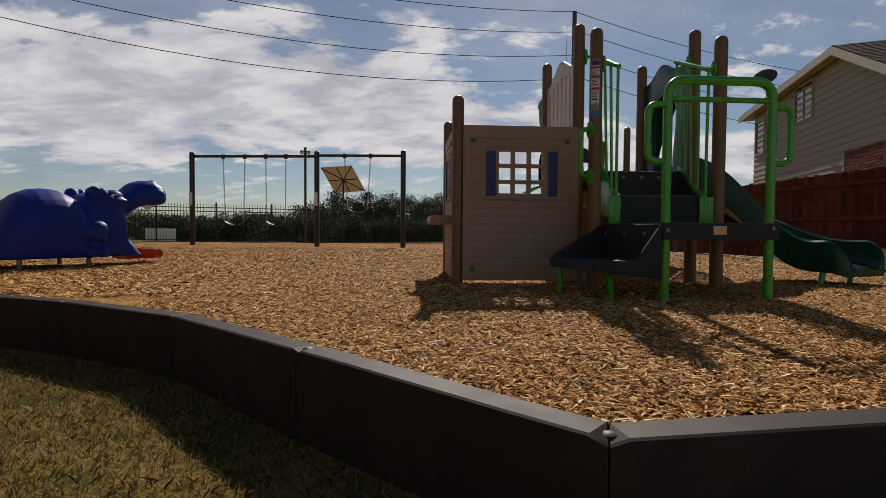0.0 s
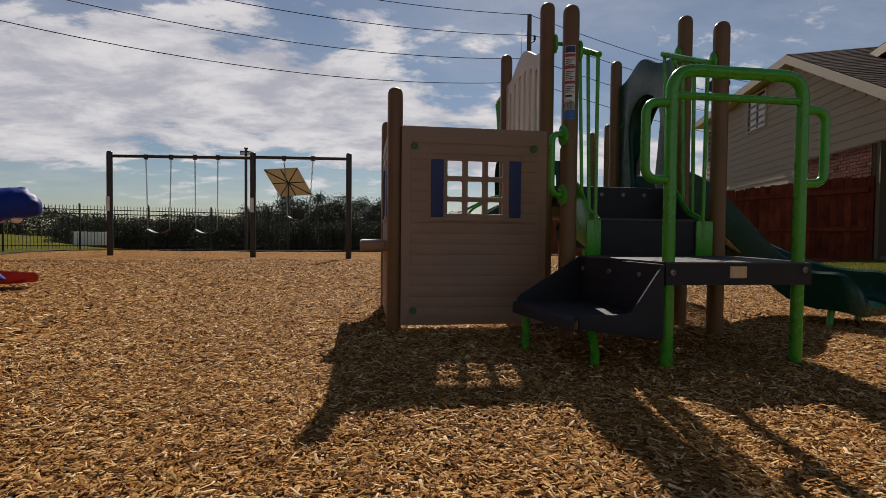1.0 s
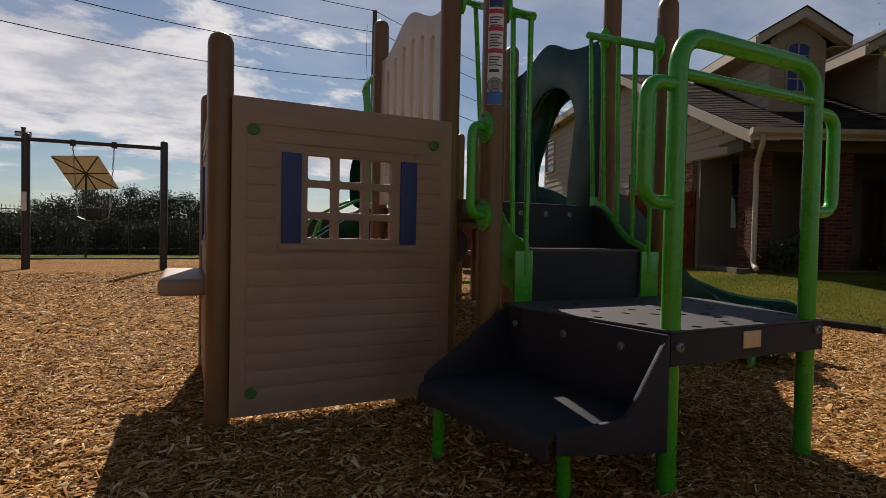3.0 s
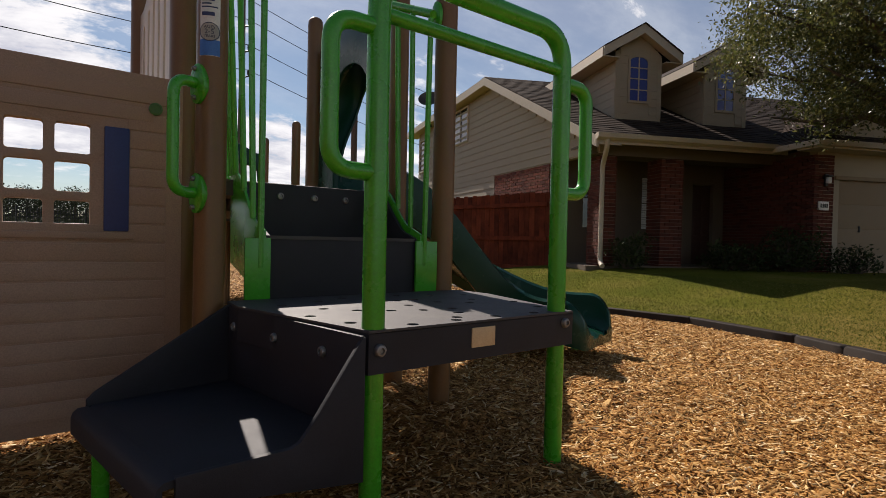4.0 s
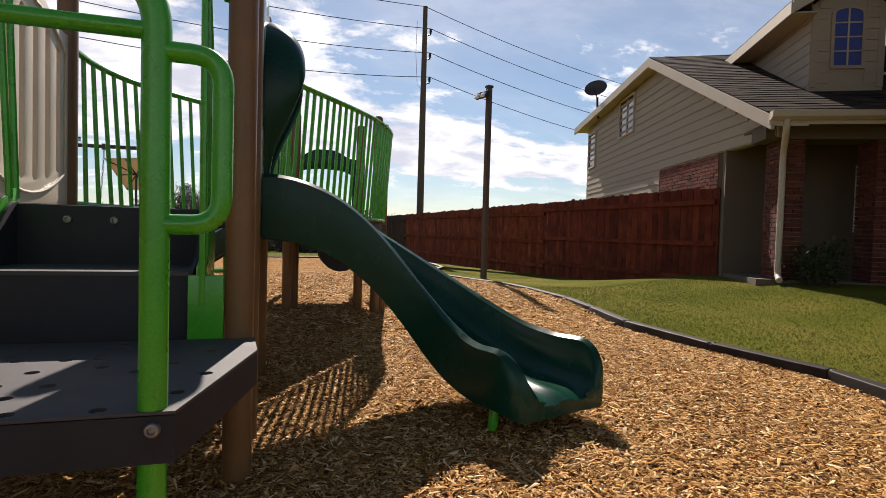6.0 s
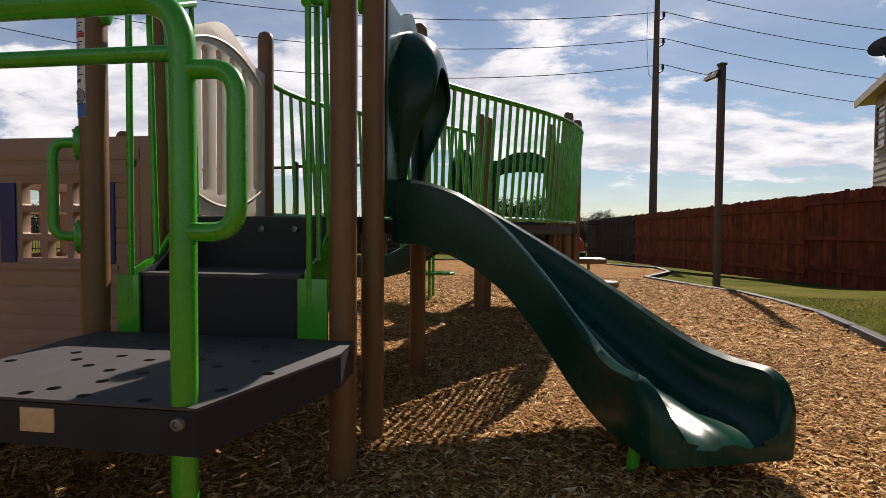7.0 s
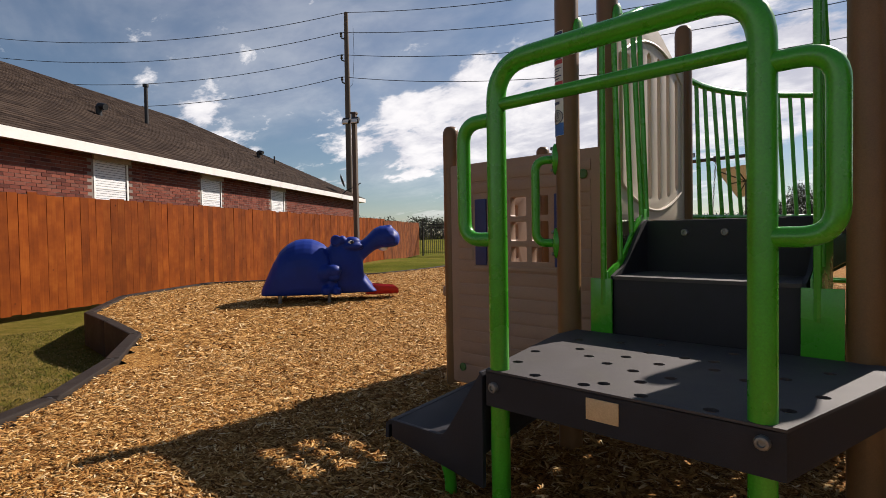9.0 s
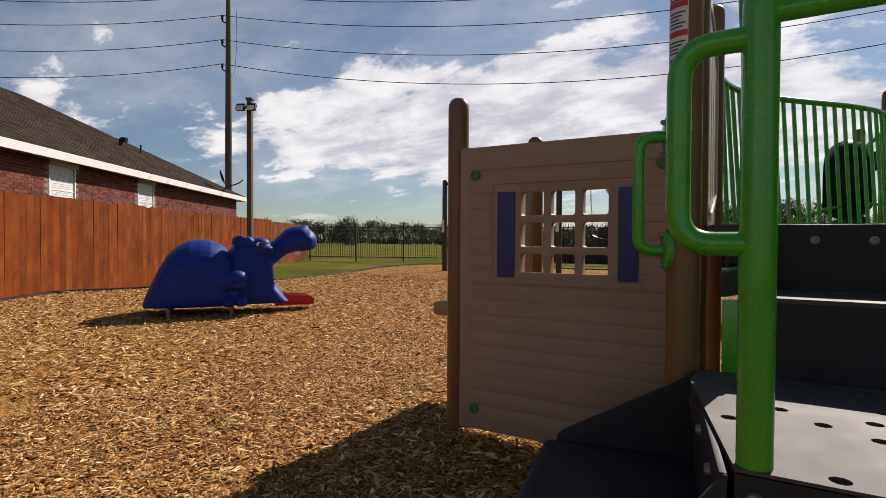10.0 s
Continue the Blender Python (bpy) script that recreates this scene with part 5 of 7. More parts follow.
for x, y in ((-0.04, -0.33), (-0.04, 0.33), (0.60, -0.33), (0.60, 0.33)):
    part("foot_post", tube(bmesh.new(), [(x, y, -0.2), (x, y, 0.12)], 0.024, 10), STEEL, hippo)

# ---- swing set ----
swing = thing("swing_frame", "dark bronze two bay swing frame", "swing frame", (-4.2, 9.9, 0.0))
SW = [Vector((-6.63, 9.74, 0.0)), Vector((-3.48, 9.23, 0.0)), Vector((-1.38, 8.90, 0.0))]
for v in SW:
    bm = bmesh.new()
    post_mesh(bm, v.x, v.y, 2.32, 0.063, -0.25)
    part("post", bm, DARKPOST, swing)
along = (SW[2] - SW[0]).normalized()
for a, b in zip(SW, SW[1:]):
    part("top_beam", tube(bmesh.new(), [a + Vector((0, 0, 2.21)), b + Vector((0, 0, 2.19))], 0.034, 12), DARKPOST, swing)
for i, v in enumerate(SW[:2]):
    bm = bmesh.new()
    m = frame_of(v + Vector((0, 0, 1.15)), along, (0, 0, 1))
    bm = plate(rect(-0.04, 0.04, -0.16, 0.16, 0.01, 2), [], m @ Matrix.Translation((0, 0, 0.078)), 0.006)
    part("warning_label", bm, WHITE, swing, "small white warning label")


def chain(bm, a, b, link=0.055, r=0.005):
    d = b - a
    n = int(d.length / link)
    side = along
    for i in range(n):
        c = a + d * ((i + 0.5) / n)
        u = d.normalized() * link * 0.62
        s = (side if i % 2 else side.cross(d.normalized())) * 0.012
        tube(bm, [c - u, c - u * 0.6 + s, c + u * 0.6 + s, c + u, c + u * 0.6 - s, c - u * 0.6 - s, c - u], r, 4, False)


for i, (s0, s1, drop, name) in enumerate(((0.81, 1.37, 0.60, "belt_swing"), (1.90, 2.41, 0.60, "belt_swing"), (3.88, 4.52, 0.92, "bucket_swing"))):
    p, q = SW[0] + along * s0, SW[0] + along * s1
    mid = (p + q) / 2
    sw = thing(name, "black rubber belt swing seat on steel chains" if i < 2 else "black rubber bucket swing seat on slack steel chains", "swing", (mid.x, mid.y, drop), group="swings")
    for e, k in ((p, -1), (q, 1)):
        lo = mid + along * 0.24 * k + Vector((0, 0, drop))
        bm = bmesh.new()
        chain(bm, e + Vector((0, 0, 2.17)), lo)
        part("chain", bm, STEEL, sw)
        part("hanger", tube(bmesh.new(), [e + Vector((0, 0, 2.245)), e + Vector((0, 0, 2.14))], 0.045, 10), DARKPOST, sw)
    bm = bmesh.new()
    side = Vector((-along.y, along.x, 0)) * 0.075
    loops = []
    for j in range(13):
        t = j / 12
        c = mid + along * (0.48 * t - 0.24) + Vector((0, 0, drop - 0.085 * math.sin(math.pi * t)))
        loops.append([c - side, c + side, c + side - Vector((0, 0, 0.014)), c - side - Vector((0, 0, 0.014))])
    loft(bm, loops)
    part("seat", bm, BLACKRUB, sw)
    if i == 2:
        part("bucket_back", boxed(mid.x - 0.13, mid.x + 0.13, mid.y + 0.06, mid.y + 0.09, drop - 0.06, drop + 0.16, 0.01), BLACKRUB, sw)

# ---- square shade umbrella, tilted ----
shade_u = thing("shade_umbrella", "square tan umbrella tilted on a dark pole", "umbrella", (-3.9, 18.0, -0.2))
c = Vector((-3.93, 18.54, 2.50))
ux, uy = Vector((0.985, -0.08, 0.07)).normalized(), Vector((-0.40, -0.50, 0.76)).normalized()
uz = ux.cross(uy).normalized()
h = 0.635
bm = bmesh.new()
loft(bm, [[c + ux * a * h + uy * b * h + uz * 0.0 for a, b in ((-1, -1), (1, -1), (1, 1), (-1, 1))], [c + ux * a * h + uy * b * h - uz * 0.05 for a, b in ((-1, -1), (1, -1), (1, 1), (-1, 1))], [c + ux * a * 0.1 + uy * b * 0.1 - uz * 0.28 for a, b in ((-1, -1), (1, -1), (1, 1), (-1, 1))]])
part("canopy", bm, CANVAS, shade_u, "tan fabric canopy")
for a, b in ((-1, -1), (1, -1), (1, 1), (-1, 1), (1, 0), (-1, 0), (0, 1), (0, -1)):
    part("rib", tube(bmesh.new(), [c + uz * 0.02, c + (ux * a + uy * b) * h * 0.97 + uz * 0.02], 0.022, 6), DARKPOST, shade_u)
part("pole", tube(bmesh.new(), [(c.x, c.y, -0.5), (c.x, c.y, 2.47)], 0.035, 12), DARKPOST, shade_u)

# ---- flood light posts ----
def flood_post(x, y, top, base, turn, heads, mat):
    p = thing("flood_light_post", "square timber post with black flood lights on top", "light post", (x, y, base), turn, local=True, group="flood light posts")
    hgt = top - base
    part("post", boxed(-0.046, 0.046, -0.046, 0.046, -0.3, hgt - 0.05, 0.008), mat, p)
    part("cap", boxed(-0.060, 0.060, -0.060, 0.060, hgt - 0.05, hgt - 0.01, 0.006), mat, p)
    for k in heads:
        bm = boxed(0.10 * k - 0.085, 0.10 * k + 0.085, -0.19, -0.12, hgt - 0.28, hgt - 0.15, 0.012, turn=Matrix.Rotation(radians(-30), 4, "X"))
        lamp = part("lamp", bm, BLACKIRON, p, "black flood light head")
        part("lens", boxed(0.10 * k - 0.065, 0.10 * k + 0.065, -0.215, -0.195, hgt - 0.285, hgt - 0.185, 0.004, turn=Matrix.Rotation(radians(-30), 4, "X")), WHITE, lamp)
        part("arm", tube(bmesh.new(), [(0.0, -0.04, hgt - 0.20), (0.10 * k, -0.14, hgt - 0.20)], 0.016, 8), BLACKIRON, lamp)
    return p


flood_post(4.80, 7.70, 3.70, -0.1, -70, (-1, 0.6), POLEWOOD)
flood_post(-7.94, 4.77, 3.42, -0.2, 25, (-1, 1), POLEWOOD)
flood_post(-5.10, 16.45, 3.50, -0.25, 10, (-1, 1), POLEWOOD)

# ---- timber fences ----
def picket_mesh(name, mat, w, h, dog):
    bm = bmesh.new()
    o = [(-w / 2, 0), (w / 2, 0), (w / 2, h - dog), (w / 2 - dog, h), (-w / 2 + dog, h), (-w / 2, h - dog)] if dog else rect(-w / 2, w / 2, 0, h)
    bm.free()
    bm = plate(o, [], frame_of((0, 0, 0), (1, 0, 0), (0, 0, 1)), 0.016, 0.0)
    return finish(name, bm, mat, 30)


def timber_fence(name, label, a, b, z0, z1, h, mat, dog, pitch=0.142):
    """Boards along the line a to b, whose foot runs from z0 to z1."""
    a, b = Vector((*a, 0)), Vector((*b, 0))
    d = (b - a).normalized()
    turn = math.degrees(math.atan2(d.y, d.x))
    f = thing(name, label, "fence", (a.x, a.y, z0), turn, local=True)
    meshes = [picket_mesh("picket", mat, pitch - 0.0015 - 0.001 * k, h - 0.012 * k, dog) for k in range(3)]
    n = int((b - a).length / pitch)
    r = random.Random(5)
    for i in range(n):
        ob = new("picket", r.choice(meshes))
        ob.parent = f
        ob.matrix_basis = pose(i * pitch, r.uniform(-0.0015, 0.0015), (z1 - z0) * i / n + r.uniform(-0.010, 0.010), r.uniform(-0.15, 0.15), r.uniform(-0.3, 0.3), 0)
    for z in (0.35, h / 2, h - 0.25):
        part("rail", boxed(0, (b - a).length, 0.02, 0.06, z + (z1 - z0) / 2 - 0.045, z + (z1 - z0) / 2 + 0.045), mat, f)
    return f


timber_fence("timber_fence", "new orange cedar board fence behind the hippo", (-7.2, -4.2), (-15.2, 11.84), -0.24, -0.34, 1.83, CEDAR, 0)
timber_fence("timber_fence", "older cedar board fence running on to the iron fence", (-15.1, 11.66), (-18.95, 17.4), -0.24, -0.20, 1.68, OLDFENCE, 0)
timber_fence("timber_fence", "dark red stained dog eared board fence beside the house", (8.44, 5.66), (7.75, 11.0), -0.23, -0.30, 2.00, REDFENCE, 0.025)
# the fence runs on; its change of light is put into the board colours
timber_fence("timber_fence", "red stained dog eared board fence beyond the house, brighter light in its colour", (7.765, 10.90), (6.10, 21.1), -0.30, -0.44, 2.00, LITFENCE, 0.025)
timber_fence("timber_fence", "brown dog eared board fence by the far corner, shade in its colour", (6.115, 21.00), (5.0, 27.8), -0.44, -0.54, 2.00, SHADEFENCE, 0.025)

# ---- iron fence ----
iron = thing("iron_fence", "black iron picket fence with pointed tops", "fence", (-19.05, 17.55, -0.25), math.degrees(math.atan2(7.8, 22.1)), local=True)
LEN = 28.8
bm = boxed(-0.009, 0.009, -0.009, 0.009, 0.06, 1.72)
bmesh.ops.create_cone(bm, cap_ends=True, segments=4, radius1=0.016, radius2=0.0, depth=0.11, matrix=Matrix.Translation((0, 0, 1.77)))
spear = finish("picket", bm, BLACKIRON, 0)
for i in range(int(LEN / 0.115)):
    ob = new("picket", spear)
    ob.parent = iron
    ob.location = (i * 0.115, 0, 0)
for z in (0.18, 1.45, 1.62):
    part("rail", boxed(0, LEN, -0.016, 0.016, z - 0.018, z + 0.018), BLACKIRON, iron)
for i in range(12):
    part("post", boxed(i * 2.4 + 0.1, i * 2.4 + 0.16, -0.03, 0.03, -0.2, 1.86), BLACKIRON, iron)

# white box trailer far beyond the iron fence
trailer = thing("trailer", "low white corrugated box trailer beyond the iron fence", "trailer", (-18.5, 34.7, -0.5), math.degrees(math.atan2(0.79, 1.72)), local=True)
part("box_body", boxed(-0.95, 0.95, 0.0, 2.2, 0.0, 0.90, 0.02), WHITE, trailer)
for i in range(9):
    part("rib", boxed(-0.90 + 0.215 * i, -0.86 + 0.215 * i, -0.018, 0.002, 0.04, 0.86, 0.005), WHITE, trailer)
part("roof_edge", boxed(-0.97, 0.97, -0.025, 2.22, 0.885, 0.93, 0.008), WHITE, trailer)

# orange domed spring rider on the far grass
rider = thing("spring_rider", "orange domed spring rider on the far grass", "play equipment", (3.42, 18.0, -0.3))
bm = bmesh.new()
lathe(bm, [(0.33, 0.12), (0.33, 0.15), (0.32, 0.30), (0.27, 0.50), (0.16, 0.64), (0, 0.68)], (3.42, 18.0, 0), 22)
part("dome", bm, ORANGE, rider)
for i in range(6):
    a = math.pi / 3 * i
    part("dome_rib", tube(bmesh.new(), [(3.42 + r_ * math.cos(a), 18.0 + r_ * math.sin(a), z_) for r_, z_ in ((0.332, 0.15), (0.322, 0.30), (0.272, 0.50), (0.162, 0.642))], 0.012, 6), RED, rider)
bm = bmesh.new()
lathe(bm, [(0.30, 0.07), (0.36, 0.08), (0.36, 0.115), (0.30, 0.122)], (3.42, 18.0, 0), 24)
part("rim", bm, WHITE, rider)
part("spring", tube(bmesh.new(), [(3.42 + 0.08 * math.cos(i * 0.7), 18.0 + 0.08 * math.sin(i * 0.7), -0.35 + 0.45 * i / 54) for i in range(55)], 0.016, 6), BLACKIRON, rider)

# ---- utility poles and their wires ----
POLES = [Vector((-22.62, 15.70, 0.55)), Vector((7.5, 24.0, -0.40))]
LEVELS = (12.4, 11.15, 9.95, 8.75)


for v, sg in zip(POLES, (-1, 1)):
    p = thing("utility_pole", "weathered wooden utility pole with bracketed insulators", "utility pole", (v.x, v.y, v.z), 17, local=True, group="utility poles")
    part("pole", tube(bmesh.new(), [(0, 0, -1.2), (0, 0, 6), (0, 0, 12.4)], 0.15, 14, taper=[0.19, 0.16, 0.11]), POLEWOOD, p)
    for z in LEVELS[1:]:
        arm = part("bracket", tube(bmesh.new(), [(0, 0, z - 0.22), (sg * 0.34, 0, z - 0.05), (sg * 0.34, 0, z)], 0.035, 8), BLACKIRON, p)
        bm = bmesh.new()
        lathe(bm, [(0.03, 0), (0.075, 0.03), (0.05, 0.07), (0.075, 0.11), (0.05, 0.15), (0.075, 0.19), (0.03, 0.24), (0, 0.24)], (sg * 0.34, 0, z), 10)
        part("insulator", bm, DARKPOST, arm)
    part("drop_wire", tube(bmesh.new(), [(-sg * 0.45, 0, 11.6), (-sg * 0.48, 0, 10.0), (-sg * 0.36, 0, 8.5), (0, 0, 8.2)], 0.010, 5), BLACKIRON, p)
SPANS = [(Vector((-40.0, 2.0, 0.4)), -1, POLES[0], -1), (POLES[0], -1, POLES[1], 1), (POLES[1], 1, Vector((44.0, 34.0, 0)), 1)]
tn = Vector((math.cos(radians(17)), math.sin(radians(17)), 0))
for a, sa, b, sb in SPANS:
    for k, z in enumerate(LEVELS):
        off_a, off_b = (tn * 0.34 * sa if k else tn * 0), (tn * 0.34 * sb if k else tn * 0)
        up = 0.24 if k else 0.0
        p, q = a + off_a + Vector((0, 0, z + up)), b + off_b + Vector((0, 0, z + up))
        sag = 0.042 * (q - p).length * (1.0 + 0.06 * k)
        pts = [p.lerp(q, i / 24) - Vector((0, 0, 4 * sag * (i / 24) * (1 - i / 24))) for i in range(25)]
        lone("power_line", tube(bmesh.new(), pts, 0.017, 5), BLACKIRON, "thin black power line slung between poles", "wire", group="power lines", at=tuple(p))

# ---- brick laying ----
def brick_wall(name, parent, x0, x1, z0, z1, y, holes=(), bl=0.205, bh=0.068, m=None, mat=None):
    """Stretcher courses on the local plane y, as one joined part; holes are (x0, x1, z0, z1)."""
    verts, faces = [], []
    g = 0.010
    row = 0
    z = z0
    while z < z1 - 0.01:
        top = min(z + bh - g, z1)
        x = x0 - (bl / 2 if row % 2 else 0)
        while x < x1:
            a, b = max(x, x0), min(x + bl - g, x1)
            x += bl
            if b - a < 0.02 or any(a < hx1 and b > hx0 and z < hz1 and top > hz0 for hx0, hx1, hz0, hz1 in holes):
                continue
            k = len(verts)
            d = y - random.uniform(0.004, 0.009)
            verts += [(a, d, z), (b, d, z), (b, d, top), (a, d, top), (a, y + 0.01, z), (b, y + 0.01, z), (b, y + 0.01, top), (a, y + 0.01, top)]
            faces += [(k, k + 1, k + 2, k + 3), (k, k + 4, k + 5, k + 1), (k + 1, k + 5, k + 6, k + 2), (k + 2, k + 6, k + 7, k + 3), (k + 3, k + 7, k + 4, k)]
        z += bh
        row += 1
    if m is not None:
        verts = [tuple(m @ Vector(v)) for v in verts]
    ob = new(name, raw(name, verts, faces, mat or SHADEBRICK))
    ob.parent = parent
    ORIGIN[ob.name] = ORIGIN[parent.name]
    return tagged(ob, "courses of red brick", kind="stuff")


def window(parent, x0, x1, z0, z1, y, mat, bars=(1, 2), blind=False, m=None):
    """A framed sash on the local plane y, facing -y, with real bars and a pane."""
    def put(bm):
        if m is not None:
            bmesh.ops.transform(bm, matrix=m, verts=bm.verts)
        return bm
    f = 0.045
    w = part("window", put(plate(rect(x0 - f, x1 + f, z0 - f, z1 + f), [rect(x0, x1, z0, z1)], frame_of((0, y - 0.03, 0), (1, 0, 0), (0, 0, 1)), 0.06, 0.004)), mat, parent)
    part("pane", put(boxed(x0, x1, y + 0.012, y + 0.018, z0, z1)), GLASS, w)
    if blind:
        k = int((z1 - z0) / 0.05)
        for i in range(k):
            zz = z0 + (i + 0.5) * (z1 - z0) / k
            part("blind_slat", put(boxed(x0 + 0.01, x1 - 0.01, y - 0.004, y + 0.004, zz - 0.023, zz + 0.021)), BLINDM, w)
    nx, nz = bars
    for i in range(1, nx + 1):
        x = x0 + (x1 - x0) * i / (nx + 1)
        part("glazing_bar", put(boxed(x - 0.010, x + 0.010, y - 0.012, y + 0.008, z0, z1)), mat, w)
    for i in range(1, nz + 1):
        z = z0 + (z1 - z0) * i / (nz + 1)
        part("glazing_bar", put(boxed(x0, x1, y - 0.013, y + 0.008, z - 0.010, z + 0.010)), mat, w)
    return w


def roof_slope(name, parent, quad, courses, thick=0.10, lap=0.012):
    """quad: eave left, eave right, ridge right, ridge left. A slab with lapped shingle courses on it."""
    el, er, rr, rl = (Vector(p) for p in quad)
    nrm = (er - el).cross(rl - el).normalized()
    if nrm.z < 0:
        nrm = -nrm
    bm = bmesh.new()
    loft(bm, [[el, er, rr, rl], [p - nrm * thick for p in (el, er, rr, rl)]])
    slab = part(name, bm, SHINGLE, parent)
    verts, faces = [], []
    rs = random.Random(11)
    for i in range(courses):
        t0, t1 = i / courses, (i + 1.06) / courses
        a, b = el.lerp(rl, t0), er.lerp(rr, t0)
        c, d = er.lerp(rr, min(t1, 1)), el.lerp(rl, min(t1, 1))
        n = max(1, int((b - a).length / 0.30))
        for k in range(n):
            u0, u1 = k / n, (k + 1) / n
            o = lap * rs.uniform(0.7, 1.25)
            q = len(verts)
            p0, p1 = a.lerp(b, u0), a.lerp(b, u1)
            p2, p3 = d.lerp(c, u1), d.lerp(c, u0)
            verts += [p0 + nrm * o, p1 + nrm * o, p2 + nrm * 0.003, p3 + nrm * 0.003, p0 + nrm * 0.001, p1 + nrm * 0.001]
            faces += [(q, q + 1, q + 2, q + 3), (q + 4, q + 5, q + 1, q)]
    ob = new("shingles", raw("shingles", [tuple(v) for v in verts], faces, SHINGLES))
    ob.parent = slab
    tagged(ob, kind="stuff")
    return slab


SHINGLES = island_material("shingle_tabs", [(0.0, (0.026, 0.017, 0.013)), (0.5, (0.042, 0.029, 0.022)), (1.0, (0.062, 0.043, 0.032))], 0.95, 90.0, spec=0.1)

# ---- two storey house beside the bed ----
HZ = 0.21
home = thing("house", "beige sided and red brick house with dormers and a porch", "house", (7.624, 3.89, 0), math.degrees(math.atan2(-0.43, 0.90)), local=True)
GD = Vector((-0.156, 0.985, 0)).normalized()          # way of the gable wall in the house's frame
GW = Vector((0.30, 0.0, 0.0))                         # the wall stands back from the roof's edge


def gp(s, z, back=0.0):
    return GD * s + Vector((back, 0, 0)) + Vector((0, 0, z))


gm = frame_of((GW.x, 0, 0), GD, (0, 0, 1))            # draws x along the wall, y up; its own z faces out of the house


def gable_top(s):
    return 2.54 + (4.87 - 2.54) * s / 4.7 if s < 4.7 else 4.87 + (4.60 - 4.87) * (s - 4.7) / 6.9


# core of the gable wall and its boards
part("side_wall", plate([(2.02, HZ - 0.5), (10.9, HZ - 0.5), (10.9, gable_top(10.9) - 0.12), (4.7, gable_top(4.7) - 0.14), (0.30, gable_top(0.30) - 0.14), (0.30, 2.36), (2.02, 2.36)][::-1], [], gm @ Matrix.Scale(-1, 4, (0, 0, 1)), 0.15), SIDING, home)
z = 2.38
while z < 4.8:
    zt = z + 0.185
    s0 = 0.30
    if gable_top(0.30) - 0.15 < zt:
        s0 = (zt + 0.15 - 2.54) / (4.87 - 2.54) * 4.7
    s1 = 10.9 if gable_top(10.9) - 0.12 > zt else 4.7 + (4.87 - zt - 0.14) / (4.87 - 4.60) * 6.9
    if s1 - s0 > 0.15:
        outv = Vector((-0.985, -0.156, 0))
        a, b = gp(s0, 0, GW.x), gp(s1, 0, GW.x)
        bm = bmesh.new()
        loft(bm, [[p + Vector((0, 0, z)) + outv * 0.024, p + Vector((0, 0, zt + 0.01)) + outv * 0.008, p + Vector((0, 0, zt + 0.01)) + outv * 0.0005, p + Vector((0, 0, z)) + outv * 0.0005] for p in (a, b)])
        part("clapboard", bm, SIDING, home, smooth=0)
    z = zt
z = 1.5
while z < 2.34:
    outv = Vector((-0.985, -0.156, 0))
    a, b = gp(4.62, 0, GW.x), gp(10.9, 0, GW.x)
    bm = bmesh.new()
    loft(bm, [[p + Vector((0, 0, z)) + outv * 0.024, p + Vector((0, 0, z + 0.195)) + outv * 0.008, p + Vector((0, 0, z + 0.195)) + outv * 0.0005, p + Vector((0, 0, z)) + outv * 0.0005] for p in (a, b)])
    part("clapboard", bm, SIDING, home, smooth=0)
    z += 0.185
bmx = Matrix((( -GD.x, 0.985, 0, GW.x), (-GD.y, 0.156, 0, 0), (0, 0, 1, 0), (0, 0, 0, 1)))
# the brick face, drawn along -GD so that its own -y looks out of the house
brick_wall("brickwork", home, -4.60, -1.99, HZ - 0.3, 2.36, -0.012, m=bmx, mat=REDBRICK)
window(home, -7.50, -6.40, 3.60, 4.56, -0.03, TRIM, (1, 0), m=bmx)
window(home, -10.70, -9.92, 3.12, 4.20, -0.03, TRIM, (0, 1), m=bmx)

# roof: front slope, the shallow rear slope, rakes and gutter
VR = 9.0
roof_slope("roof", home, [gp(-0.05, 2.60), Vector((VR, -0.05, 2.60)), Vector((VR, 4.63, 5.07)), gp(4.7, 4.94)], 34)
roof_slope("roof", home, [gp(11.6, 4.66), gp(4.7, 4.94), Vector((VR, 4.63, 5.0)), Vector((VR, 11.4, 4.66))], 30)
for s0, s1, z0, z1 in ((-0.06, 4.72, 2.58, 4.92), (4.72, 11.65, 4.92, 4.64)):
    bm = bmesh.new()
    loft(bm, [[gp(s, z + 0.01) + Vector((-0.02, 0, 0)), gp(s, z + 0.01) + Vector((0.03, 0, 0)), gp(s, z - 0.19) + Vector((0.03, 0, 0)), gp(s, z - 0.19) + Vector((-0.02, 0, 0))] for s, z in ((s0, z0), (s1, z1))])
    part("rake_board", bm, TRIM, home)
    bm = bmesh.new()
    loft(bm, [[gp(s, z - 0.12) + Vector((0.0, 0, 0)), gp(s, z - 0.12) + Vector((0.48, 0, 0)), gp(s, z - 0.14) + Vector((0.48, 0, 0)), gp(s, z - 0.14)] for s, z in ((s0, z0), (s1, z1))])
    part("soffit", bm, TRIM, home)
bm = bmesh.new()
loft(bm, [[Vector((x, y, 2.64)), Vector((x, y - 0.11, 2.64)), Vector((x, y - 0.10, 2.56)), Vector((x, y - 0.03, 2.52)), Vector((x, y, 2.53))] for x, y in ((-0.02, -0.04), (3.96, -0.04))])
part("gutter", bm, TRIM, home)
part("fascia", boxed(-0.02, 4.1, -0.035, 0.0, 2.47, 2.60), TRIM, home)
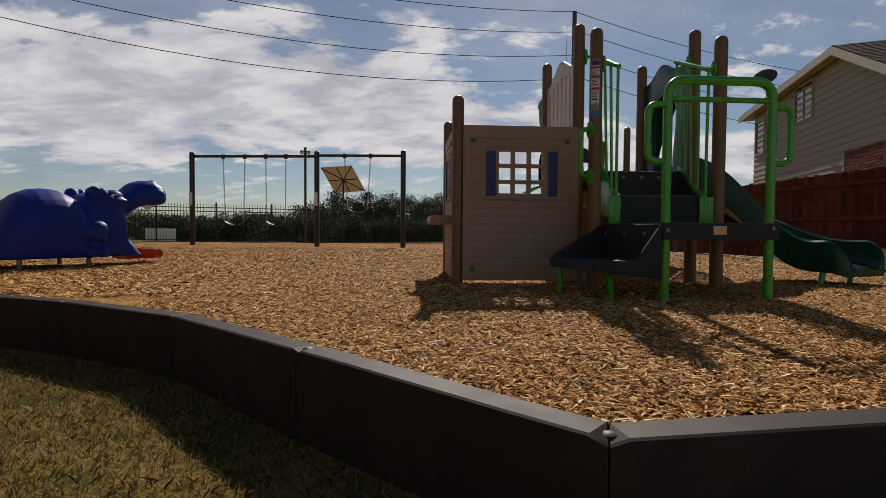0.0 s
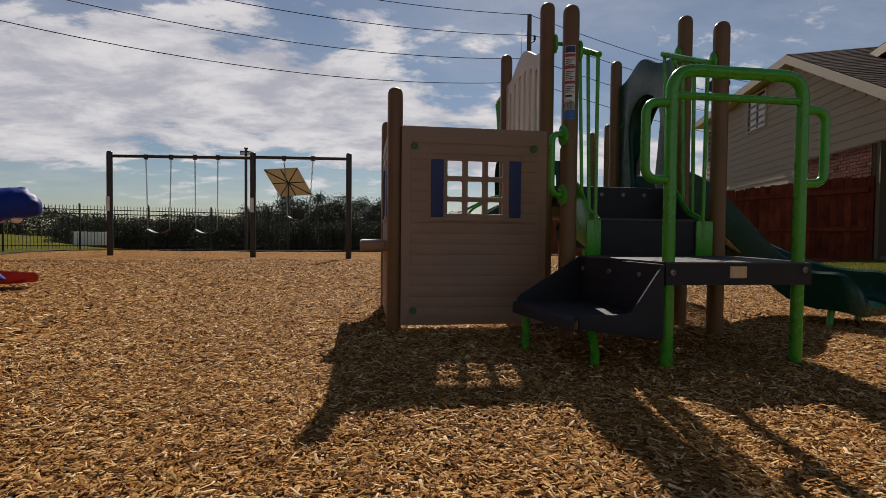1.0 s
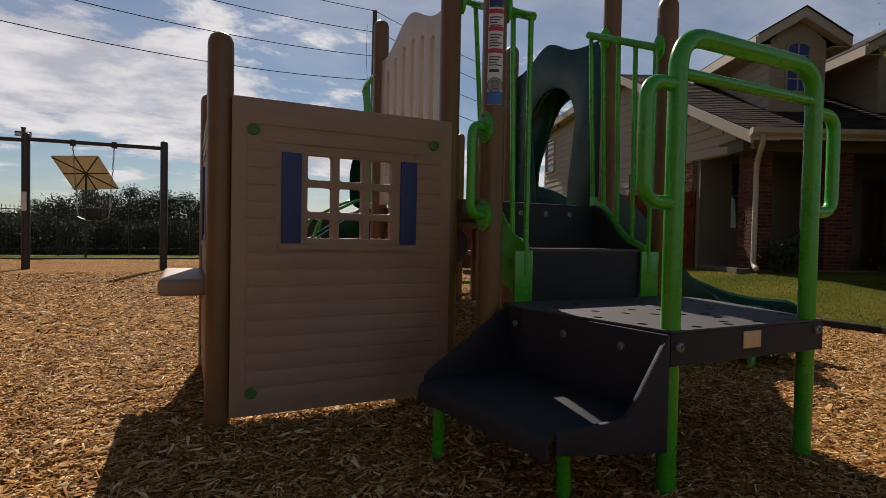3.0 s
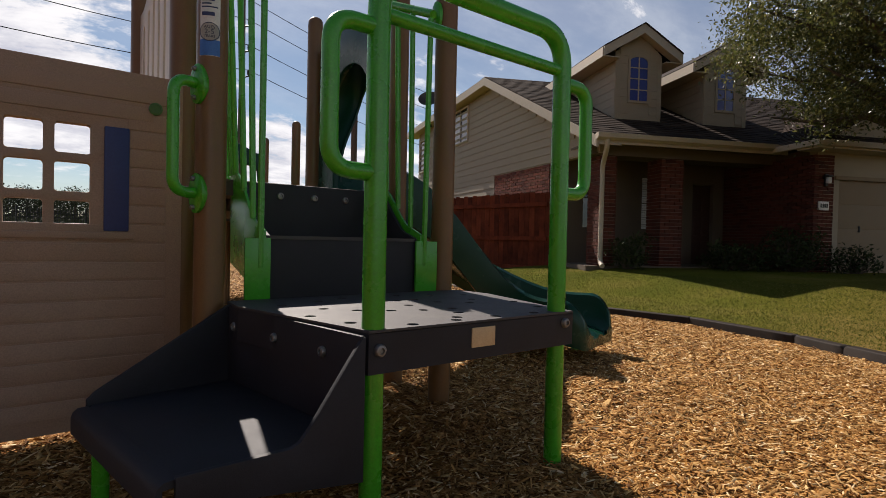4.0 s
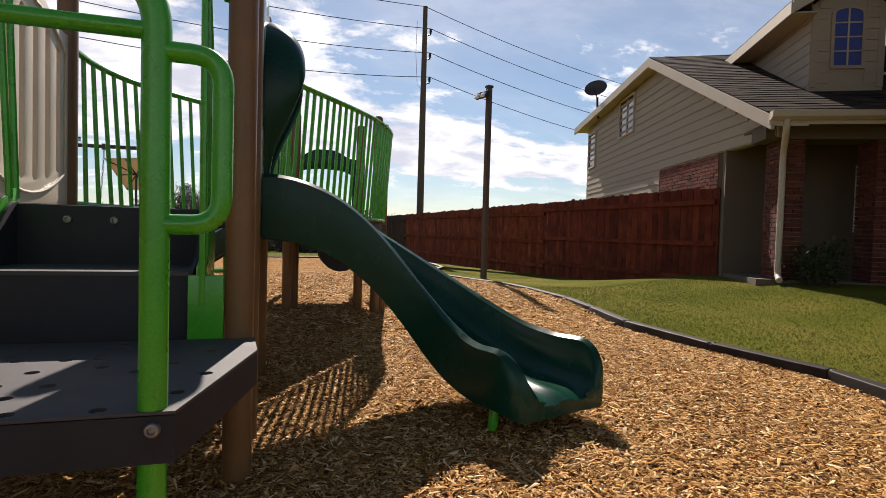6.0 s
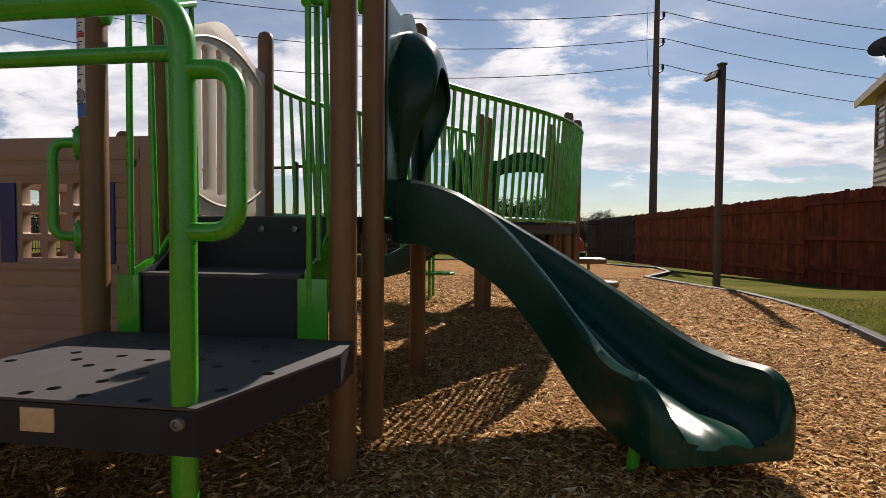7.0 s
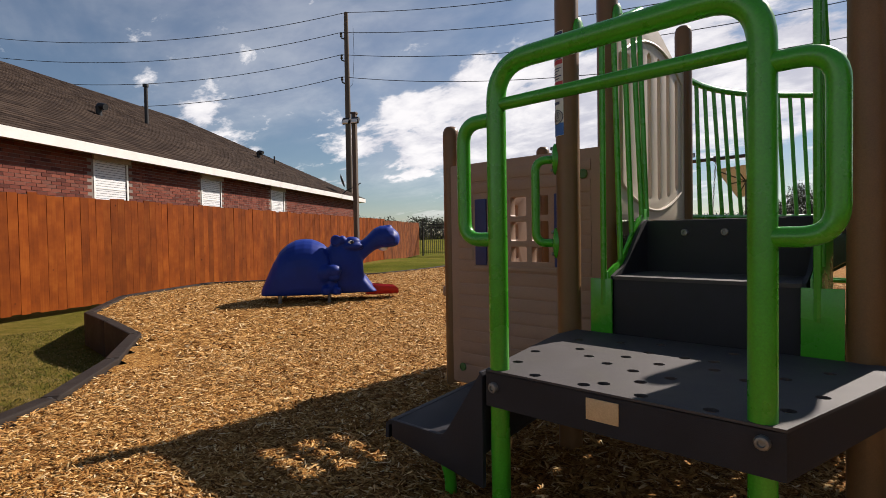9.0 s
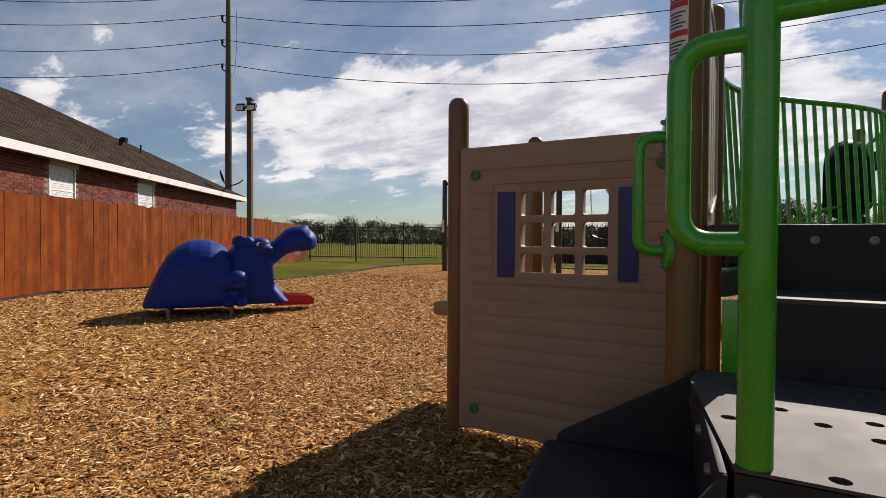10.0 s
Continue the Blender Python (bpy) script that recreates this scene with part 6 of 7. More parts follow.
part("downspout", tube(bmesh.new(), rounded([(0.20, -0.06, 2.53), (0.20, -0.06, 2.40), (0.34, 0.34, 2.12), (0.34, 0.34, HZ + 0.10), (0.30, 0.18, HZ + 0.03)], 0.10, 5), 0.045, 10), TRIM, home, "cream downspout")
# porch: columns, beam, ceiling, wall, openings
for x0, x1 in ((0.32, 0.66), (1.62, 2.10)):
    col = part("porch_column", boxed(x0 + 0.012, x1 - 0.012, 0.40, 0.84, HZ - 0.3, 2.36), MORTAR, home)
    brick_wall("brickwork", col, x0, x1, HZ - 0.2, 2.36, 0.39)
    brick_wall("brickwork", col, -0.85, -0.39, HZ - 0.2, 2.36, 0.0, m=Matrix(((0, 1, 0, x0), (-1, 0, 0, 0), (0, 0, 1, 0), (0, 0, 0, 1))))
# beam, ceiling and wall take the stucco darkened for the porch shade
part("porch_beam", boxed(0.10, 4.5, 0.36, 0.88, 2.33, 2.56), SHADESTUCCO, home)
part("porch_ceiling", boxed(0.10, 4.5, 0.0, 1.75, 2.52, 2.57), SHADESTUCCO, home)
part("front_wall", plate([(0.02, HZ - 0.4), (4.75, HZ - 0.4), (4.75, 2.52), (0.02, 2.52)], [rect(0.66, 1.02, 1.00, 2.30), rect(2.06, 2.60, 1.00, 2.14), rect(3.33, 3.87, HZ + 0.02, 2.04)], frame_of((0, 1.72, 0), (1, 0, 0), (0, 0, 1)), 0.16), SHADESTUCCO, home)
window(home, 0.66, 1.02, 1.00, 2.30, 1.80, SHADESTUCCO, (0, 1))
window(home, 2.06, 2.60, 1.00, 2.14, 1.80, SHADESTUCCO, (0, 1), True)
dr = part("door", boxed(3.35, 3.85, 1.80, 1.85, HZ + 0.02, 2.02, 0.005), DARKDOOR, home, "dark brown front door")
for i, j in ((0, 0), (1, 0), (0, 1), (1, 1), (0, 2), (1, 2)):
    part("door_panel", boxed(3.40 + 0.23 * i, 3.57 + 0.23 * i, 1.788, 1.802, HZ + 0.14 + 0.54 * j, HZ + 0.55 + 0.54 * j, 0.008), DARKDOOR, dr)
part("porch_floor", boxed(0.05, 4.6, 0.35, 1.75, HZ - 0.5, HZ + 0.03), SHADESTUCCO, home)
# garage wing
part("garage_wall", plate([(4.20, HZ - 0.4), (7.9, HZ - 0.4), (7.9, 2.52), (4.20, 2.52)], [rect(4.70, 7.35, HZ - 0.1, 1.97)], frame_of((0, -0.60, 0), (1, 0, 0), (0, 0, 1)), 0.18), SIDING, home)
part("garage_side", boxed(4.20, 4.36, -0.42, 4.5, HZ - 0.4, 2.52), SHADESTUCCO, home)
# garage brick keeps the default tone, darkened to stand for shade
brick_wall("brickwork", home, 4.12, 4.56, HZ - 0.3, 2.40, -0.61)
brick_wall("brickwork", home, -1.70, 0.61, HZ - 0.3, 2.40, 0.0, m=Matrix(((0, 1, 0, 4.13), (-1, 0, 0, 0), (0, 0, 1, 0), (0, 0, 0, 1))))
gd = part("garage_door", boxed(4.70, 7.35, -0.545, -0.49, HZ - 0.1, 1.96), GARAGE, home, "plain cream sectional garage door")
for j in range(4):
    part("door_section", boxed(4.71, 7.34, -0.556, -0.542, HZ - 0.09 + 0.461 * j, HZ + 0.366 + 0.461 * j, 0.006), GARAGE, gd)
handle_ = part("door_handle", boxed(5.225, 5.255, -0.575, -0.555, 0.98, 1.10, 0.004), BLACKIRON, gd)
for z in (0.985, 1.075):
    part("handle_foot", boxed(5.215, 5.265, -0.562, -0.553, z, z + 0.02, 0.003), BLACKIRON, handle_)
part("door_head", boxed(4.60, 7.45, -0.625, -0.60, 1.955, 2.03, 0.004), GARAGE, home)
for x in (5.86, 7.3):
    part("panel_joint", boxed(x, x + 0.03, -0.612, -0.60, 2.03, 2.40), GARAGE, home)
pl = part("number_plaque", boxed(4.20, 4.42, -0.66, -0.625, 1.37, 1.53, 0.006), WHITE, home, "white plaque with dark bars")
for i in range(4):
    part("bar", boxed(4.227 + 0.044 * i, 4.255 + 0.044 * i, -0.664, -0.658, 1.415, 1.49), BLACKIRON, pl)
lt = part("wall_lamp", boxed(4.33, 4.40, -0.72, -0.65, 1.87, 1.99, 0.012), BLINDM, home, "small black wall lamp with a frosted glass")
part("lamp_cap", boxed(4.315, 4.415, -0.735, -0.635, 1.985, 2.02, 0.012), BLACKIRON, lt)
part("lamp_bracket", boxed(4.33, 4.40, -0.65, -0.625, 1.82, 2.05, 0.006), BLACKIRON, lt)
# front gable over the garage, whose roof meets the main slope in valleys
GX, GE, GK = 6.15, 2.58, 0.49
gz = GE + (GX - 3.80) * GK
gv = -0.05 + (gz - 2.60) / 0.5278
roof_slope("roof", home, [Vector((3.80, -1.0, GE)), Vector((3.80, -0.07, GE)), Vector((GX, gv, gz)), Vector((GX, -0.78, gz))], 20, thick=0.06)
roof_slope("roof", home, [Vector((2 * GX - 3.80, -0.07, GE)), Vector((2 * GX - 3.80, -1.0, GE)), Vector((GX, -0.78, gz)), Vector((GX, gv, gz))], 20, thick=0.06)
gb = part("garage_gable", plate([(4.20, GE), (8.1, GE), (8.1, GE + 0.1), (GX, gz - 0.12), (4.20, GE + 0.1)], [], frame_of((0, -0.42, 0), (1, 0, 0), (0, 0, 1)), 0.12), SIDING, home)
for k in range(6):
    z = GE + 0.17 * k
    w = (gz - 0.30 - z) / GK
    if w > 0.3:
        part("clapboard", plate([(GX - w, z), (GX + w, z), (GX + w - 0.16 / GK, z + 0.163), (GX - w + 0.16 / GK, z + 0.163)], [], frame_of((0, -0.425, 0), (1, 0, 0), (0, 0, 1)), 0.016), SIDING, gb, smooth=0)
for sg in (-1, 1):
    bm = bmesh.new()
    loft(bm, [[Vector((x, y, z + dz)) for y, dz in ((-0.83, 0.02), (-0.78, 0.02), (-0.78, -0.13), (-0.83, -0.13))] for x, z in ((GX + sg * 1.75, gz - 1.75 * GK), (GX, gz))])
    part("rake_board", bm, TRIM, gb)
roof_slope("roof", home, [Vector((3.78, -1.0, GE)), Vector((8.5, -1.0, GE)), Vector((8.5, -0.40, GE + 0.27)), Vector((4.38, -0.40, GE + 0.27))], 4, thick=0.05)
part("gutter", boxed(3.76, 8.5, -1.09, -1.0, GE - 0.10, GE + 0.01, 0.02), TRIM, home)
part("gutter", boxed(3.70, 3.79, -1.09, -0.04, GE - 0.10, GE + 0.01, 0.02), TRIM, home)
part("soffit", boxed(3.78, 8.4, -1.0, -0.55, GE - 0.13, GE - 0.09), TRIM, home)

# dormers
def dormer(x0, x1, base, eave, peak):
    y = 1.20
    d = part("dormer", boxed(x0, x1, y, y + 3.0, base - 0.4, eave), SIDING, home, "sided dormer with an arched window")
    z = base
    while z < eave - 0.05:
        part("clapboard", plate([(0, 0), (2.6, 0), (2.6, 0.16), (0, 0.16)], [], frame_of((x0 - 0.004, y + 2.6, z), (0, -1, 0), (0, -0.0, 1)), -0.010), SIDING, d, smooth=0)
        z += 0.17
    xm = (x0 + x1) / 2
    part("gable", plate([(x0, eave - 0.01), (x1, eave - 0.01), (xm, peak - 0.10)], [], frame_of((0, y, 0), (1, 0, 0), (0, 0, 1)), 0.10), SIDING, d)
    o = 0.37
    f = y - 0.20                                       # the roof's front edge
    drop = eave - 0.0
    for a, b in (((x0 - o, drop), (xm, peak)), ((xm, peak), (x1 + o, drop))):
        bm = bmesh.new()
        loft(bm, [[Vector((p[0], yy, p[1] + dz)) for yy, dz in ((f, 0.0), (f + 0.04, 0.0), (f + 0.04, -0.19), (f, -0.19))] for p in (a, b)])
        part("rake_board", bm, TRIM, d)
        bm = bmesh.new()
        loft(bm, [[Vector((p[0], yy, p[1] + dz)) for yy, dz in ((f - 0.02, 0.028), (y + 3.9, 0.028), (y + 3.9, -0.03), (f + 0.041, -0.03), (f + 0.041, 0.002), (f - 0.02, 0.002))] for p in (a, b)])
        part("roof", bm, SHINGLE, d)
        bm = bmesh.new()
        loft(bm, [[Vector((p[0], yy, p[1] + dz)) for yy, dz in ((f + 0.04, -0.15), (y + 0.02, -0.15), (y + 0.02, -0.17), (f + 0.04, -0.17))] for p in (a, b)])
        part("soffit", bm, TRIM, d)
    for sg, xx in ((-1, x0 - o), (1, x1 + o)):
        part("eave_board", boxed(xx - 0.02, xx + 0.02, f + 0.04, y + 3.0, drop - 0.19, drop - 0.005), TRIM, d)
        part("soffit", boxed(min(xx, xx - sg * o), max(xx, xx - sg * o), f + 0.04, y + 3.0, drop - 0.185, drop - 0.165), TRIM, d)
    for xx in (x0, x1 - 0.09):
        part("corner_board", boxed(xx - 0.003, xx + 0.093, y - 0.014, y + 0.002, base - 0.05, eave - 0.05), SIDING, d)
    z = base + 0.01
    while z < eave - 0.02:
        for u0, u1 in ((x0 + 0.093, xm - 0.255), (xm + 0.255, x1 - 0.093)):
            part("clapboard", boxed(u0, u1, y - 0.010, y + 0.002, z, z + 0.163), SIDING, d, smooth=0)
        z += 0.17
    wx0, wx1, wz0, wz1 = xm - 0.20, xm + 0.20, base + 0.29, base + 1.10
    arch = [(wx0, wz0), (wx1, wz0)] + [(xm + 0.20 * math.cos(math.pi * i / 10), wz1 + 0.09 * math.sin(math.pi * i / 10)) for i in range(11)]
    big_arch = [(wx0 - 0.05, wz0 - 0.05), (wx1 + 0.05, wz0 - 0.05)] + [(xm + 0.25 * math.cos(math.pi * i / 10), wz1 + 0.14 * math.sin(math.pi * i / 10)) for i in range(11)]
    w = part("window", plate(big_arch, [arch], frame_of((0, y - 0.024, 0), (1, 0, 0), (0, 0, 1)), 0.06), SIDING, d, "arched blue window")
    part("pane", plate(arch, [], frame_of((0, y - 0.008, 0), (1, 0, 0), (0, 0, 1)), 0.006), BLUEGLASS, w)
    part("glazing_bar", boxed(xm - 0.012, xm + 0.012, y - 0.02, y - 0.009, wz0, wz1 + 0.11), TRIM, w)
    for i in range(1, 4):
        zz = wz0 + (wz1 - wz0) * i / 3.6
        part("glazing_bar", boxed(wx0, wx1, y - 0.021, y - 0.009, zz - 0.010, zz + 0.010), TRIM, w)


BLUEGLASS = speckled("blue_window_film", (0.035, 0.065, 0.30), 0.12, 0.0, 0.1, 3, 60, 0.0, spec=0.8)
dormer(1.045, 2.095, 3.35, 4.62, 5.163)
dormer(3.13, 4.18, 3.30, 4.49, 5.024)

# satellite dish on the rake
dish = thing("satellite_dish", "dark grey satellite dish on a roof edge mast", "satellite dish", (10.42, 12.74, 4.60))
part("mast", tube(bmesh.new(), [(10.42, 12.74, 4.52), (10.30, 12.64, 4.95), (10.28, 12.62, 5.15)], 0.035, 8), BLACKIRON, dish)
bm = bmesh.new()
m = Vector((-0.75, -0.60, 0.25)).to_track_quat("Z", "Y").to_matrix().to_4x4()
m.translation = (10.19, 12.59, 5.42)
lathe(bm, [(0.0, -0.10), (0.25, -0.07), (0.45, 0.0), (0.46, 0.01), (0.25, -0.055), (0, -0.085)], m=m @ Matrix.Diagonal((0.78, 0.56, 0.8, 1)), seg=24)
part("reflector", bm, DARKPOST, dish)
part("feed_arm", tube(bmesh.new(), [(10.28, 12.62, 5.1), (9.92, 12.28, 5.32)], 0.018, 6), BLACKIRON, dish)

# ---- single storey brick house behind the cedar fence ----
HL = thing("house", "single storey red brick house with a dark shingle roof", "house", (-13.77, 3.93, 0), math.degrees(math.atan2(0.833, -0.553)), local=True)
XA, XB = -14.0, 12.72
wins = [(-3.66, -2.80, 1.35, 2.47), (-0.07, 0.80, 1.35, 2.45), (3.84, 4.74, 1.35, 2.45)]
core = part("wall", plate(rect(XA, XB, -0.6, 2.74), [rect(a, b, c, d) for a, b, c, d in wins], frame_of((0, -0.15, 0), (1, 0, 0), (0, 0, 1)), 0.2), MORTAR, HL)
brick_wall("brickwork", HL, XA, XB, 1.0, 2.60, -0.151, [(a - 0.03, b + 0.03, c - 0.02, d + 0.02) for a, b, c, d in wins], mat=REDBRICK)
for a, b, c, d in wins:
    window(HL, a, b, c, d, -0.13, WHITE, (0, 1), True)
    part("window_head", boxed(a - 0.06, b + 0.10, -0.20, -0.155, d + 0.01, 2.60, 0.004), TRIM, HL)
part("end_wall", boxed(XB - 0.2, XB, 0.2, 10.8, -0.6, 2.74), MORTAR, HL)
part("back_wall", boxed(XA, XB, 10.8, 11.0, -0.6, 2.74), MORTAR, HL)
o = 0.48
zE, zR = 2.74, 2.74 + (5.5 + o) * 0.52
roof_slope("roof", HL, [Vector((XA - 2, -o, zE)), Vector((XB + o, -o, zE)), Vector((XB + o - 6.0, 5.5, zR)), Vector((XA - 2, 5.5, zR))], 44)
roof_slope("roof", HL, [Vector((XB + o, 11.5, zE)), Vector((XB + o, -o, zE)), Vector((XB + o - 6.0, 5.5, zR)), Vector((XB + o - 6.0, 5.5, zR))], 44)
roof_slope("roof", HL, [Vector((XB + o, 11.5, zE)), Vector((XA - 2, 11.5, zE)), Vector((XA - 2, 5.5, zR)), Vector((XB + o - 6.0, 5.5, zR))], 10)
part("fascia", boxed(XA - 2, XB + o, -o - 0.03, -o, zE - 0.20, zE - 0.01), WHITE, HL, "white painted fascia")
part("fascia", boxed(XB + o, XB + o + 0.03, -o, 11.5, zE - 0.20, zE - 0.01), WHITE, HL)
part("soffit", boxed(XA - 2, XB + o, -o, -0.16, zE - 0.16, zE - 0.13), TRIM, HL)


def roof_z(y):
    return zE + (y + o) * 0.52 + 0.01


for x, y, kind in ((1.50, 2.70, "pipe"), (-0.95, 2.15, "vent"), (7.45, 2.25, "vent"), (8.35, 2.0, "stub")):
    z = roof_z(y)
    if kind == "pipe":
        p = part("vent_pipe", tube(bmesh.new(), [(x, y, z - 0.1), (x, y, z + 1.15)], 0.055, 12), BLACKIRON, HL, "black flue pipe")
        part("rain_cap", tube(bmesh.new(), [(x, y, z + 1.12), (x, y, z + 1.20)], 0.085, 12), BLACKIRON, p)
    elif kind == "vent":
        p = part("roof_vent", tube(bmesh.new(), [(x, y, z - 0.1), (x, y, z + 0.16)], 0.075, 12), BLACKIRON, HL, "black turtle roof vent")
        part("hood", tube(bmesh.new(), rounded([(x, y, z + 0.14), (x, y - 0.03, z + 0.22), (x, y - 0.20, z + 0.18)], 0.05, 4), 0.09, 12), BLACKIRON, p)
    else:
        part("vent_pipe", tube(bmesh.new(), [(x, y, z - 0.1), (x, y, z + 0.3)], 0.035, 8), BLACKIRON, HL)
dz_ = thing("satellite_dish", "small black satellite dish on the far eave", "satellite dish", (-19.05, 12.5, 2.75))
part("mast", tube(bmesh.new(), rounded([(-19.05, 12.5, 2.70), (-18.85, 12.7, 2.95), (-18.45, 12.95, 3.1), (-18.3, 13.05, 3.25)], 0.1, 3), 0.025, 8), BLACKIRON, dz_)
bm = bmesh.new()
m = Vector((0.5, 0.8, 0.3)).to_track_quat("Z", "Y").to_matrix().to_4x4()
m.translation = (-18.85, 12.45, 3.35)
lathe(bm, [(0.0, -0.05), (0.2, -0.03), (0.30, 0.01), (0.29, 0.02), (0.15, -0.02), (0, -0.035)], m=m, seg=18)
part("reflector", bm, BLACKIRON, dz_)

# ---- trees ----
def leaf_cloud(centres, per, size, spread, seed, flat=0.75):
    """Small bent leaves in clumps round the given centres, as plain vertices and faces."""
    r = np.random.default_rng(seed)
    c = np.repeat(np.array(centres, float), per, 0)
    n = len(c)
    c = c + r.normal(0, 1, (n, 3)) * np.array([spread, spread, spread * flat])
    u = r.normal(0, 1, (n, 3))
    u /= np.linalg.norm(u, axis=1, keepdims=True)
    w = np.cross(u, r.normal(0, 1, (n, 3)))
    w /= np.linalg.norm(w, axis=1, keepdims=True)
    nn = np.cross(u, w)
    s = size * r.uniform(0.6, 1.4, (n, 1))
    pts = np.stack([c - u * s, c + w * s * 0.42 + nn * s * 0.15, c + u * s, c - w * s * 0.42 + nn * s * 0.15], 1).reshape(-1, 3)
    faces = np.arange(4 * n).reshape(-1, 4)
    return pts, faces


def numpy_mesh(name, verts, faces, mat):
    me = bpy.data.meshes.new(name)
    me.vertices.add(len(verts))
    me.vertices.foreach_set("co", np.asarray(verts, float).ravel())
    me.loops.add(faces.size)
    me.loops.foreach_set("vertex_index", faces.ravel())
    me.polygons.add(len(faces))
    me.polygons.foreach_set("loop_start", np.arange(0, faces.size, faces.shape[1]))
    me.update(calc_edges=True)
    me.materials.append(mat)
    return me


rt = random.Random(21)
oak = thing("oak_tree", "live oak with a grey trunk and small dark green leaves", "tree", (9.75, -0.85, 0.19))
bm = bmesh.new()
tube(bm, [(9.75, -0.85, -0.2), (9.72, -0.82, 1.0), (9.6, -0.7, 2.0), (9.4, -0.5, 3.2), (9.2, -0.3, 4.6)], 0.2, 12, taper=[0.24, 0.19, 0.17, 0.11, 0.04])
tips, joints = [], []
mid_c, rad = Vector((9.60, -0.55, 4.40)), Vector((2.7, 2.75, 2.2))
for i in range(34):
    a, e = 2.39996 * i, -0.72 + 1.6 * i / 33
    out_ = Vector((math.cos(a) * math.cos(e), math.sin(a) * math.cos(e), math.sin(e)))
    end = mid_c + Vector((out_.x * rad.x, out_.y * rad.y, out_.z * rad.z)) * rt.uniform(0.75, 0.95)
    s = Vector((9.66, -0.76, 1.7 + 2.2 * (i / 33)))
    mid = s.lerp(end, 0.5) + Vector((rt.uniform(-0.2, 0.2), rt.uniform(-0.2, 0.2), 0.25))
    tube(bm, [s, s.lerp(mid, 0.5) + Vector((0, 0, 0.06)), mid, mid.lerp(end, 0.5), end], 0.05, 7, taper=[0.085, 0.062, 0.045, 0.028, 0.010])
    joints += [s.lerp(mid, 0.6), mid, mid.lerp(end, 0.35), mid.lerp(end, 0.7), end]
# the low limb over the garage
tube(bm, [(9.70, -0.80, 1.55), (9.65, -0.25, 2.12), (9.63, 0.08, 2.50), (9.60, 0.42, 2.68), (9.52, 1.0, 2.66), (9.45, 1.7, 2.85)], 0.1, 8, taper=[0.13, 0.11, 0.09, 0.06, 0.04, 0.015])
joints += [Vector((9.60, 0.42, 2.68)), Vector((9.52, 1.0, 2.66)), Vector((9.45, 1.7, 2.85))]
while len(tips) < 470:
    v = Vector((rt.uniform(-1, 1), rt.uniform(-1, 1), rt.uniform(-1, 1)))
    if not 0.35 < v.length < 1 or rt.random() > 0.35 + 0.65 * v.length:
        continue
    k = 1 + 0.16 * noise.noise(v.normalized() * 2.3)
    p = mid_c + Vector((v.x * rad.x, v.y * rad.y, v.z * rad.z)) * k
    if p.z < 2.55 + 0.25 * noise.noise(p * 0.9):
        continue
    tips.append(tuple(p))
    if len(tips) % 2 == 0:
        q = min(joints, key=lambda w: (w - p).length)
        tube(bm, [q, q.lerp(p, 0.5) + Vector((0, 0, 0.05)), p], 0.012, 5, taper=[0.018, 0.011, 0.005])
part("trunk", bm, BARK, oak, smooth=60)
pts, fcs = leaf_cloud(tips, 400, 0.031, 0.20, 5)
pts = pts - np.array(ORIGIN[oak.name])
crown = new("crown", numpy_mesh("crown", pts, fcs, LEAVES))
crown.parent = oak
tagged(crown, kind="stuff")

# far woods beyond the iron fence
centres, nearer, thicket, trunks = [], [], [], bmesh.new()
rf = random.Random(8)


def far_tree(x, y, h, w, crowns, low=-1.3):
    tube(trunks, [(x, y, low - 0.4), (x, y, h * 0.45), (x, y, h * 0.8)], 0.2, 6, taper=[0.25, 0.18, 0.06])
    for k in range(int(30 + 4 * h)):
        a, rr = rf.uniform(0, 6.283), rf.random() ** 0.6
        zz = rf.uniform(0.02, 1.0)
        ww = w * (0.55 + 0.9 * zz * (1 - zz) * 2)
        crowns.append((x + ww * rr * math.cos(a), y + ww * rr * math.sin(a), low + (h - low) * zz))


for i in range(80):
    b = radians(-22 + 100 * i / 79)                 # bearing to the left of +y
    D = rf.uniform(125, 150)
    far_tree(-1 - D * math.sin(b), -2 + D * math.cos(b), rf.uniform(2.3, 4.0) + 1.6 * step01((math.degrees(b) - 22) / 18), rf.uniform(3.0, 4.6), centres)
for i in range(20):
    b = radians(-4.5 + 16 * i / 19)
    D = rf.uniform(72, 84)
    far_tree(-1 - D * math.sin(b), -2 + D * math.cos(b), rf.uniform(4.2, 5.9) * (0.72 if i > 15 else 1), rf.uniform(1.9, 2.8), nearer)
for b_, D, h in ((-10, 82, 3.5), (-12.5, 84, 2.7), (-6, 88, 6.0), (40, 90, 4.2), (52, 90, 4.6)):
    far_tree(-1 - D * math.sin(radians(b_)), -2 + D * math.cos(radians(b_)), h, 2.2, nearer)
for i in range(64):                                 # low thicket closer to the fence
    b = radians(-9 + 36 * i / 63)
    D = rf.uniform(46, 54)
    far_tree(-1 - D * math.sin(b), -2 + D * math.cos(b), rf.uniform(0.9, 1.7), rf.uniform(1.1, 1.7), thicket)
for crowns, per, size, spread in ((thicket, 70, 0.085, 0.34), (centres, 36, 0.24, 0.62), (nearer, 90, 0.115, 0.46)):
    woods = new("far_woods", numpy_mesh("far_woods", *leaf_cloud(crowns, per, size, spread, 9), FARLEAF))
    tagged(woods, "dark green woods far beyond the iron fence", "trees", kind="stuff")
lone("far_trunks", trunks, BARK, "dark trunks of the far woods", "trees", kind="stuff", smooth=60)

